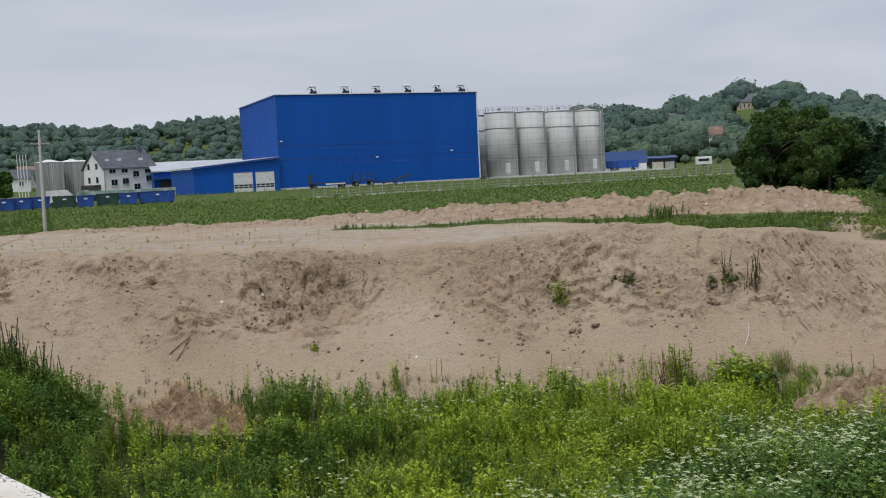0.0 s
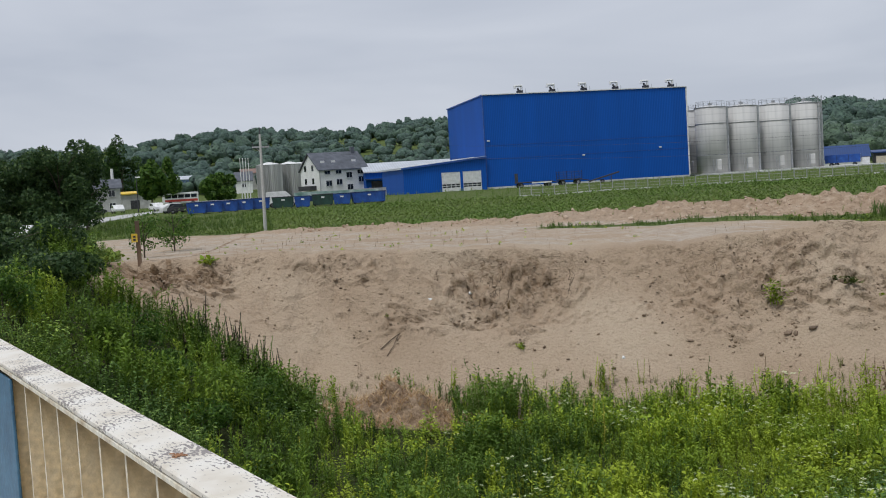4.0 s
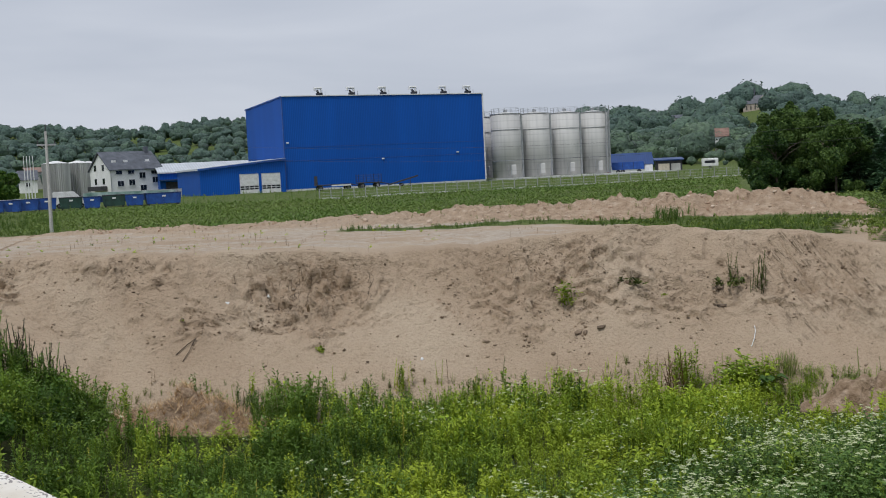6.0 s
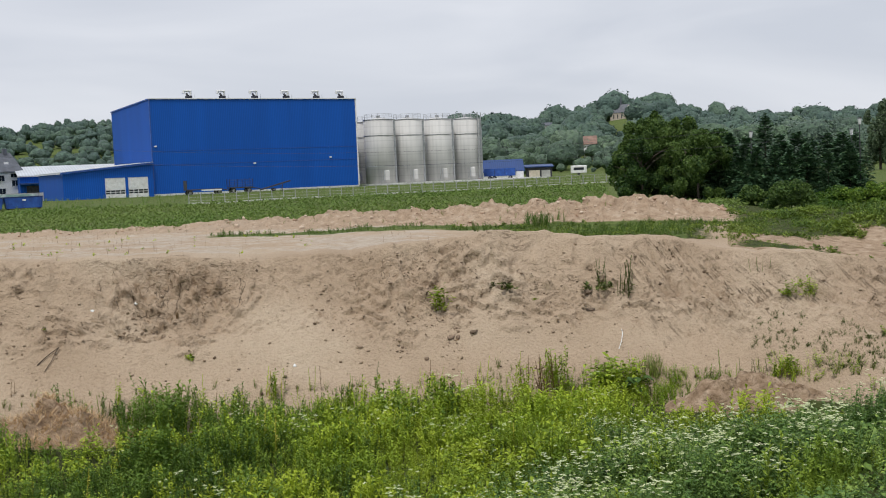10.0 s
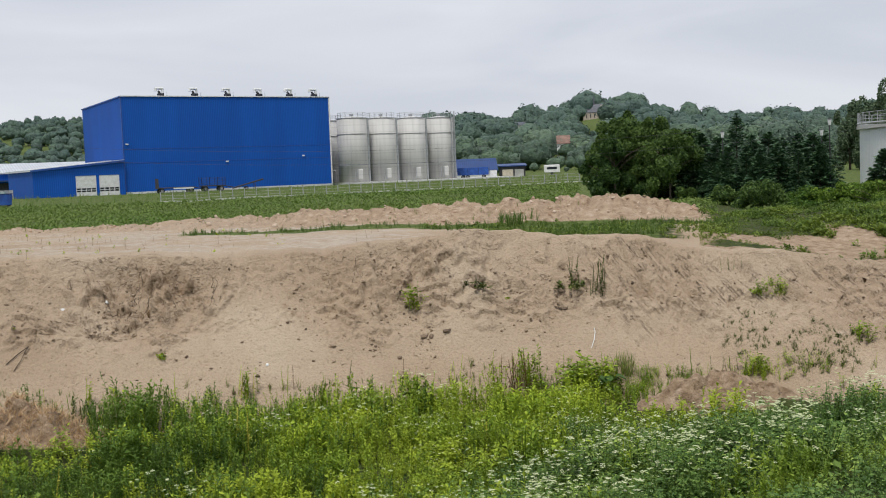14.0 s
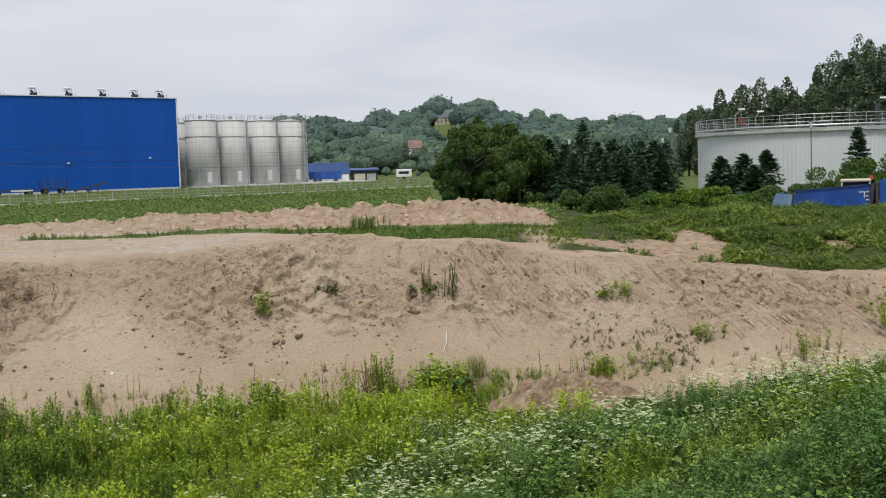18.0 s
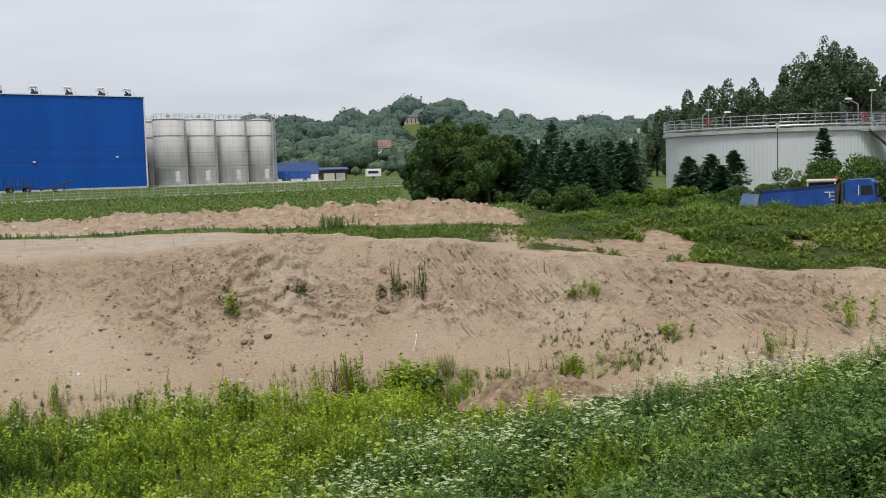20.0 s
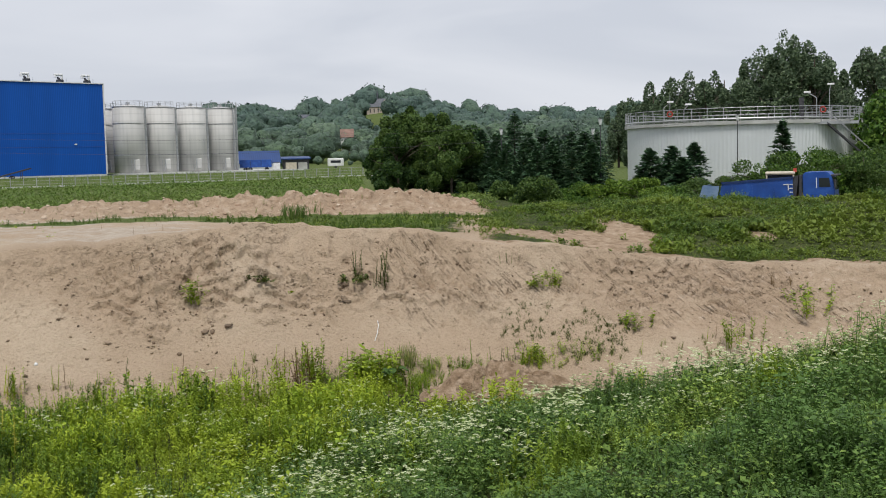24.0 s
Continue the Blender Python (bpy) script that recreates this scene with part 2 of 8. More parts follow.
def ground_material():
    """Pale sand, damp slumped soil, grass soil and pale gravelly ground, blended by the sheet's own zones."""
    m, nd, ln, b = material("sandy_ground", 0.95)
    b.inputs["Specular IOR Level"].default_value = 0.15
    n1, n2, n3 = noise_node(nd, ln, 0.22, 6), noise_node(nd, ln, 2.4, 7), noise_node(nd, ln, 28, 4)
    sand = ramp_node(nd, ln, n1.outputs["Fac"], [(0.3, (0.355, 0.268, 0.186)), (0.5, (0.402, 0.311, 0.222)), (0.7, (0.443, 0.355, 0.26))]).outputs["Color"]
    n4 = noise_node(nd, ln, 9.0, 6)
    n5 = noise_node(nd, ln, 3.4, 8)
    g2 = ramp_node(nd, ln, n4.outputs["Fac"], [(0.28, (0.8, 0.78, 0.76)), (0.42, (0.98, 0.98, 0.98)), (0.7, (1.05, 1.05, 1.05))]).outputs["Color"]
    sand = mix_node(nd, ln, 1.0, sand, g2, "MULTIPLY")
    zone = {}
    for key in ("damp", "green", "gravel_lit_rim", "pink", "shade_mark", "rough", "rill", "meadow"):
        a = nd.new("ShaderNodeAttribute")
        a.attribute_name = key
        zone[key] = a.outputs["Fac"]

    def broken(key, noise_out, lo=0.35, hi=0.65, wide=1.0):
        s = nd.new("ShaderNodeMath")
        s.operation = "ADD"
        q = nd.new("ShaderNodeMath")
        q.operation = "SUBTRACT"
        ln.new(noise_out, q.inputs[0])
        q.inputs[1].default_value = 0.5
        w = nd.new("ShaderNodeMath")
        w.operation = "MULTIPLY"
        w.inputs[1].default_value = wide
        ln.new(q.outputs[0], w.inputs[0])
        ln.new(zone[key], s.inputs[0])
        ln.new(w.outputs[0], s.inputs[1])
        return ramp_node(nd, ln, s.outputs[0], [(lo, (0, 0, 0)), (hi, (1, 1, 1))]).outputs["Color"]

    damp = ramp_node(nd, ln, n2.outputs["Fac"], [(0.35, (0.19, 0.128, 0.078)), (0.65, (0.33, 0.24, 0.16))]).outputs["Color"]
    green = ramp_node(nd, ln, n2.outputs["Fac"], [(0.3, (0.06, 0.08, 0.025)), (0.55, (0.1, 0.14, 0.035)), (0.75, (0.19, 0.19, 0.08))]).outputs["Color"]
    # darker ground colour, used where the meadow zone is low
    dark_ground = ramp_node(nd, ln, n2.outputs["Fac"], [(0.3, (0.025, 0.03, 0.012)), (0.55, (0.045, 0.055, 0.018)), (0.75, (0.085, 0.08, 0.035))]).outputs["Color"]
    green = mix_node(nd, ln, zone["meadow"], dark_ground, green)
    gravel_lit_rim = ramp_node(nd, ln, n2.outputs["Fac"], [(0.3, (0.37, 0.31, 0.245)), (0.7, (0.47, 0.4, 0.325))]).outputs["Color"]
    pink = ramp_node(nd, ln, n2.outputs["Fac"], [(0.3, (0.29, 0.205, 0.138)), (0.55, (0.38, 0.285, 0.2)), (0.75, (0.48, 0.385, 0.295))]).outputs["Color"]
    c = mix_node(nd, ln, broken("gravel_lit_rim", n2.outputs["Fac"]), sand, gravel_lit_rim)
    c = mix_node(nd, ln, broken("pink", n2.outputs["Fac"]), c, pink)
    c = mix_node(nd, ln, broken("damp", n5.outputs["Fac"], 0.3, 0.8, 1.8), c, damp)
    def math_node(op, a, b=None):
        q = nd.new("ShaderNodeMath")
        q.operation = op
        for i, v in enumerate((a, b)):
            if v is None:
                continue
            if isinstance(v, (int, float)):
                q.inputs[i].default_value = v
            else:
                ln.new(v, q.inputs[i])
        return q.outputs[0]

    def thin_line(noise_out, width):
        a = math_node("ABSOLUTE", math_node("SUBTRACT", noise_out, 0.5))
        r = nd.new("ShaderNodeMapRange")
        r.interpolation_type = "SMOOTHSTEP"
        ln.new(a, r.inputs["Value"])
        r.inputs["From Min"].default_value, r.inputs["From Max"].default_value = width, 0.0
        return r.outputs["Result"]

    def patchy(scale, lo, hi):
        r = nd.new("ShaderNodeMapRange")
        r.interpolation_type = "SMOOTHSTEP"
        ln.new(noise_node(nd, ln, scale, 3).outputs["Fac"], r.inputs["Value"])
        r.inputs["From Min"].default_value, r.inputs["From Max"].default_value = lo, hi
        return r.outputs["Result"]

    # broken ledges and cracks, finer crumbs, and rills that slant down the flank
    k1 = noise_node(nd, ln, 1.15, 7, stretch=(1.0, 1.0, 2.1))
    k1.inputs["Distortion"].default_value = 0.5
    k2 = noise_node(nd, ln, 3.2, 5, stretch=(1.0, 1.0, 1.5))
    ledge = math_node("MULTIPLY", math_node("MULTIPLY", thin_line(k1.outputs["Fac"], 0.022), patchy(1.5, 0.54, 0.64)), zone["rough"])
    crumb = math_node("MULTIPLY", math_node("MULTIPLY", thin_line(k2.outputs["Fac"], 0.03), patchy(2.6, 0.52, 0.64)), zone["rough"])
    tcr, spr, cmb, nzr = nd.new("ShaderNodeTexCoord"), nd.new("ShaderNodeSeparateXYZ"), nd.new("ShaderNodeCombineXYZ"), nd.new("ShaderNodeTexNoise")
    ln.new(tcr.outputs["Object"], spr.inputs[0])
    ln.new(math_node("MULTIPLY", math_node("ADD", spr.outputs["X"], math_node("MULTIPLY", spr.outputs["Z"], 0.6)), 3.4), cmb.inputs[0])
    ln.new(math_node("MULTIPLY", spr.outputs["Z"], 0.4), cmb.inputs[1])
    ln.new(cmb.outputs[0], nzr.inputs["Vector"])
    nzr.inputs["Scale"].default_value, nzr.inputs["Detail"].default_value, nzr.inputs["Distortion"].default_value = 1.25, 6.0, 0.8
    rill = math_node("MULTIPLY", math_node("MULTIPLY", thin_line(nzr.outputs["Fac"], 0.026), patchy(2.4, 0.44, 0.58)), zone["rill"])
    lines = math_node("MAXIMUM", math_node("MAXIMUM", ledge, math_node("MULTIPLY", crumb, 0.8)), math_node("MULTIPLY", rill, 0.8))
    # shade of ledges, cracks and rills, mixed into the sand colour as dark brown
    mk = math_node("MULTIPLY", math_node("MAXIMUM", lines, math_node("MULTIPLY", zone["shade_mark"], 0.5)), 0.7)
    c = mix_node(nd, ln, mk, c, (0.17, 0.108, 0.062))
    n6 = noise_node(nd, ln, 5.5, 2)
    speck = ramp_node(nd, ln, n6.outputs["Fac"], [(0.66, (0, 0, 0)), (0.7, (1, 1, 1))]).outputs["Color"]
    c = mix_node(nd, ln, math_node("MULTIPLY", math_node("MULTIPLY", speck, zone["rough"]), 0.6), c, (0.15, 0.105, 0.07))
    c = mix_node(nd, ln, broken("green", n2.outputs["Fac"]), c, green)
    g3 = ramp_node(nd, ln, n3.outputs["Fac"], [(0.3, (0.78, 0.77, 0.76)), (0.45, (0.99, 0.99, 0.99)), (0.66, (1.07, 1.07, 1.07))]).outputs["Color"]
    c = mix_node(nd, ln, 1.0, c, g3, "MULTIPLY")
    ln.new(c, b.inputs["Base Color"])
    hs = nd.new("ShaderNodeMath")
    hs.operation = "ADD"
    ln.new(n4.outputs["Fac"], hs.inputs[0])
    hm = nd.new("ShaderNodeMath")
    hm.operation = "MULTIPLY"
    hm.inputs[1].default_value = 0.25
    ln.new(n3.outputs["Fac"], hm.inputs[0])
    ln.new(hm.outputs[0], hs.inputs[1])
    steps_h = math_node("MULTIPLY", math_node("ADD", k1.outputs["Fac"], math_node("MULTIPLY", k2.outputs["Fac"], 0.45)), math_node("MULTIPLY", zone["rough"], 1.7))
    tot = math_node("SUBTRACT", math_node("ADD", hs.outputs[0], steps_h), math_node("MULTIPLY", lines, 0.9))
    bump_node(nd, ln, b, tot, 0.9, 0.1)
    return m


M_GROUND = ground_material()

# ---------------------------------------------------------------- mesh helpers


def part(name, bm, mat, parent=None, label="", smooth=False):
    me = bpy.data.meshes.new(name)
    bm.to_mesh(me)
    bm.free()
    me.materials.append(mat)
    if smooth:
        me.shade_smooth()
    ob = new(name, me)
    if parent is not None:
        ob.parent = parent
    if label:
        ob["label"] = label
    return ob


def thing(name, m, label, category, group="", kind=""):
    ob = new(name)
    ob.matrix_basis = m
    return tagged(ob, label, category, group, kind)


def mesh_np(name, verts, faces, mat, parent=None, sizes=None, smooth=False):
    """One mesh from arrays; faces all of one size (n, k), or flat with sizes."""
    me = bpy.data.meshes.new(name)
    verts = np.asarray(verts, np.float32)
    faces = np.asarray(faces, np.int32)
    k = faces.shape[1]
    n = len(faces)
    me.vertices.add(len(verts))
    me.vertices.foreach_set("co", verts.ravel())
    me.loops.add(n * k)
    me.loops.foreach_set("vertex_index", faces.ravel())
    me.polygons.add(n)
    me.polygons.foreach_set("loop_start", np.arange(0, n * k, k, dtype=np.int32))
    if smooth:
        me.polygons.foreach_set("use_smooth", np.ones(n, bool))
    me.update(calc_edges=True)
    me.materials.append(mat)
    ob = new(name, me)
    if parent is not None:
        ob.parent = parent
    return ob


def add_box(bm, x0, x1, y0, y1, z0, z1, m=None, bevel=0.0):
    r = bmesh.ops.create_cube(bm, size=1.0)
    t = Matrix.Translation(((x0 + x1) / 2, (y0 + y1) / 2, (z0 + z1) / 2)) @ Matrix.Diagonal((x1 - x0, y1 - y0, z1 - z0, 1))
    bmesh.ops.transform(bm, matrix=(m @ t) if m else t, verts=r["verts"])
    if bevel:
        es = {e for v in r["verts"] for e in v.link_edges}
        bmesh.ops.bevel(bm, geom=list(es), offset=bevel, segments=1, affect="EDGES")


def box(x0, x1, y0, y1, z0, z1, bevel=0.0, m=None):
    bm = bmesh.new()
    add_box(bm, x0, x1, y0, y1, z0, z1, m, bevel)
    return bm


def add_tube(bm, a, b, r0, r1=None, seg=8):
    a, b = Vector(a), Vector(b)
    d = b - a
    q = d.to_track_quat("Z", "Y").to_matrix().to_4x4()
    r = bmesh.ops.create_cone(bm, cap_ends=True, segments=seg, radius1=r0, radius2=r0 if r1 is None else r1, depth=d.length)
    bmesh.ops.transform(bm, matrix=Matrix.Translation((a + b) / 2) @ q, verts=r["verts"])


def tube(a, b, r0, r1=None, seg=8):
    bm = bmesh.new()
    add_tube(bm, a, b, r0, r1, seg)
    return bm


def prism(pts, y0, y1):
    """A solid with the outline pts in x, z, drawn from y0 to y1."""
    bm = bmesh.new()
    f = [bm.verts.new((x, y0, z)) for x, z in pts]
    k = [bm.verts.new((x, y1, z)) for x, z in pts]
    bm.faces.new(f)
    bm.faces.new(k[::-1])
    for i in range(len(pts)):
        j = (i + 1) % len(pts)
        bm.faces.new((f[j], f[i], k[i], k[j]))
    bmesh.ops.recalc_face_normals(bm, faces=bm.faces)
    return bm


def at(az, d, z=0.0):
    """Place by bearing in degrees and distance from the viewpoint, z below or above it."""
    return Vector((d * math.sin(radians(az)), d * math.cos(radians(az)), EYE.z + z))


def facing(az, d, z, turn=0.0, s=1.0):
    """A pose there whose -y side looks back at the viewpoint, turned by so many degrees."""
    p = at(az, d, z)
    return pose(*p, 0, 0, -az + turn) @ Matrix.Scale(s, 4)


RNG = np.random.default_rng(7)


def vnoise(x, y, seed=0):
    xi, yi = np.floor(x).astype(np.int64), np.floor(y).astype(np.int64)
    fx, fy = x - xi, y - yi
    fx, fy = fx * fx * (3 - 2 * fx), fy * fy * (3 - 2 * fy)

    def h(i, j):
        n = (i * 374761393 + j * 668265263 + seed * 974634777) & 0x7FFFFFFF
        n = ((n ^ (n >> 13)) * 1274126177) & 0x7FFFFFFF
        return ((n ^ (n >> 16)) & 0xFFFF) / 65535.0

    a, b, c, d = h(xi, yi), h(xi + 1, yi), h(xi, yi + 1), h(xi + 1, yi + 1)
    return (a * (1 - fx) + b * fx) * (1 - fy) + (c * (1 - fx) + d * fx) * fy - 0.5


def fbm(x, y, seed=0, octaves=4):
    s, a, t = 0.0, 1.0, 0.0
    for o in range(octaves):
        s = s + a * vnoise(x * 2**o, y * 2**o, seed + o)
        t, a = t + a, a * 0.5
    return s / t


def smooth(a, b, v):
    t = np.clip((v - a) / (b - a), 0, 1)
    return t * t * (3 - 2 * t)


# ---------------------------------------------------------------- the ground sheet
CREST_X = [-60, -30, -24, -19, -13, -9.5, -6, -3.7, 1.3, 4.3, 5.3, 7.3, 10, 12.1, 15.6, 16.9, 18.6, 20.1, 22.1, 24.9, 28.6, 32.9, 45]
CREST_Z = [-2.5, -2.8, -2.95, -2.85, -2.95, -3.16, -3.05, -3.45, -3.38, -2.95, -2.97, -2.64, -2.76, -3.06, -3.31, -3.74, -4.02, -3.9, -4.17, -4.54, -4.86, -4.9, -4.6]


def crest_y(x):
    return np.interp(x, [-60, -30, 10, 16, 20, 25, 33, 45, 70], [48, 48, 48, 47, 44.2, 41, 37.4, 34, 32]) + 0.35 * vnoise(x * 0.45, x * 0, 3) + 0.2 * vnoise(x * 1.3, x * 0, 5)


WIND_A, WIND_B = (-27.0, 76.0), (23.0, 62.0)


def windrow(x, y):
    """Height of the heaped spoil along the edge of the field."""
    ax, ay = WIND_A
    bx, by = WIND_B
    L = math.hypot(bx - ax, by - ay)
    ux, uy = (bx - ax) / L, (by - ay) / L
    s = (x - ax) * ux + (y - ay) * uy
    q = -(x - ax) * uy + (y - ay) * ux
    hgt = np.interp(s, [-6, 0, 12, 24, 30, 36, 39, 43, 48, 51, 54], [0, 0.26, 0.36, 0.55, 0.75, 0.85, 1.05, 1.25, 1.15, 0.75, 0])
    lump = 1 + 0.9 * fbm(s * 0.42, q * 0.4, 11, 3) - 0.6 * np.abs(fbm(s * 0.8, q * 0.5, 13, 2)) + 0.1 + 0.55 * fbm(s * 1.5, q * 1.3, 14, 3)
    lump = lump + 0.35 - 1.5 * np.abs(fbm(s * 0.55 + 0.3 * q, q * 0.6, 16, 3)) - 0.7 * np.abs(fbm(s * 1.7, q * 1.1, 18, 3))
    w = np.interp(s, [0, 30, 45], [1.6, 2.4, 3.6])
    return hgt * np.clip(lump, 0.2, 1.7) * np.exp(-((q / w) ** 2) * 1.4), s, q


def ledges(x, q, per, warp, scale, seed):
    """Broken scarps: where the face steps up, how close a spot is to the riser, and how far its lip stands out."""
    u = q * per + warp * fbm(x * scale, q * scale, seed, 4)
    saw = u - np.floor(u)
    lip = smooth(0.04, 0.17, saw) * (1 - smooth(0.17, 0.75, saw)) - 0.35 * np.exp(-((saw / 0.07) ** 2)) - 0.35 * np.exp(-(((saw - 1) / 0.07) ** 2))
    return smooth(0.0, 0.16, saw) - saw - 0.42, np.exp(-(((saw - 0.05) / 0.07) ** 2)), lip


def face_relief(x, q, f):
    """Relief of the sand face, and where its ledges, cracks, dents and rills are coloured dark for shade."""
    up = 1 - smooth(0.36, 0.62, f + 0.35 * fbm(x * 0.3, q * 0.3, 38, 3))
    rough = 0.4 * smooth(-0.1, 0.12, fbm(x * 0.3, q * 0.4, 39, 3)) * up + 0.22 * up
    rough = np.maximum(rough, 0.75 * np.exp(-(((x + 6.5) / 3.6) ** 4)) * (1 - smooth(0.2, 0.42, f + 0.2 * fbm(x * 0.5, q * 0.5, 37, 2))))
    rough = np.maximum(rough, 0.8 * np.exp(-(((x + 21.0) / 3.0) ** 4)) * (1 - smooth(0.25, 0.5, f)))
    rough = np.maximum(rough, 0.5 * np.exp(-(((x - 4.5) / 5.5) ** 4)) * (1 - smooth(0.4, 0.7, f + 0.3 * fbm(x * 0.4, q * 0.4, 36, 2))))
    rel = 0.42 * fbm(x * 0.28, q * 0.3, 41, 2) + 0.1 * fbm(x * 1.4, q * 1.2, 45, 3) + (0.015 + 0.22 * rough) * fbm(x * 3.4, q * 3.0, 47, 3)
    l0, e0, p0 = ledges(x, q, 0.8, 2.6, 0.6, 54)
    l1, e1, p1 = ledges(x, q, 1.35, 3.6, 0.75, 55)
    l2, e2, p2 = ledges(x, q, 3.4, 5.5, 1.3, 58)
    m0 = smooth(0.0, 0.14, fbm(x * 0.8, q * 0.8, 56, 3)) * smooth(0.3, 0.9, rough)
    m1 = smooth(-0.06, 0.08, fbm(x * 0.9, q * 1.2, 57, 3)) * np.clip(1.5 * rough, 0, 1)
    m2 = smooth(-0.04, 0.08, fbm(x * 1.4, q * 1.7, 60, 3)) * np.clip(0.06 + 1.4 * rough, 0, 1)
    rel = rel + 0.22 * m0 * l0 + 0.27 * m1 * l1 + 0.15 * m2 * l2
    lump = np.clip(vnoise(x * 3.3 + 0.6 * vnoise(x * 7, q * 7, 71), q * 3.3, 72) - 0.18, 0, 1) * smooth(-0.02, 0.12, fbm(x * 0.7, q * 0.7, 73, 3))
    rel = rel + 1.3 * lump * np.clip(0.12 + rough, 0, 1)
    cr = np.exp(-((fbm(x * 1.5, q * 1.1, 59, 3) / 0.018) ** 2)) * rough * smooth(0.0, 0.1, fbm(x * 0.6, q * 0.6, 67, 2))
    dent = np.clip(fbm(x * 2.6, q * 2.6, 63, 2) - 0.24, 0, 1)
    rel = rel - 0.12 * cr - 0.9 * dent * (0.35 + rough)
    fan = np.interp(x, [11, 17, 22, 30], [0.42, 0.6, 1.1, 1.3])
    c = x + fan * q
    wob = 0.35 * fbm(x * 1.3, q * 1.3, 65, 3)
    r1, r2 = vnoise((c + wob) * 2.0, q * 0.22, 61), vnoise((c - wob) * 3.6, q * 0.4, 62)
    rmask = smooth(11.0, 13.5, x) * smooth(-0.1, 0.06, fbm(x * 0.25, q * 0.3, 66, 2) + 0.03) * (1 - 0.9 * smooth(0.6, 0.85, f)) * smooth(0.02, 0.1, f)
    rmask = np.maximum(rmask, 0.85 * np.exp(-(((x - 15.2) / 2.2) ** 4)) * smooth(0.08, 0.2, f) * (1 - smooth(0.55, 0.8, f)))
    rmask = np.maximum(rmask, 0.8 * np.exp(-(((x - 24.5) / 3.6) ** 4)) * (1 - smooth(0.6, 0.85, f)))
    broke = smooth(-0.12, 0.02, fbm(x * 0.9, q * 0.35, 69, 2))
    g1, g2 = np.exp(-((r1 / 0.055) ** 2)) * broke, np.exp(-((r2 / 0.06) ** 2))
    rel = rel - rmask * (0.24 * g1 + 0.14 * g2)
    gap = smooth(-0.06, 0.05, fbm(x * 1.3, q * 1.6, 68, 2))
    # painted shade: heaviest on risers, in cracks, dents and rill beds
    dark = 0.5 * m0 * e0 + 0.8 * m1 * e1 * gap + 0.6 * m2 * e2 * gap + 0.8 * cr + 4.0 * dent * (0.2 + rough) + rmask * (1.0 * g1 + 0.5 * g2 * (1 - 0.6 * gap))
    push = 0.12 * m0 * p0 + 0.2 * m1 * p1 + 0.13 * m2 * p2 + 0.9 * lump * np.clip(0.15 + rough, 0, 1)
    return rel, dark, rough, rmask, push


def left_crack(x, q):
    """The deep crooked crack near the bank's far end."""
    return np.exp(-(((x + 22.2 + 0.24 * q + 0.45 * vnoise(q * 1.9, q * 0, 83)) / 0.13) ** 2))


def sand_end(y):
    """Where the bare sand gives way to weeds at the far end."""
    return np.interp(y, [40, 48, 54.5, 67, 80], [-22.5, -25, -28, -37.5, -47])


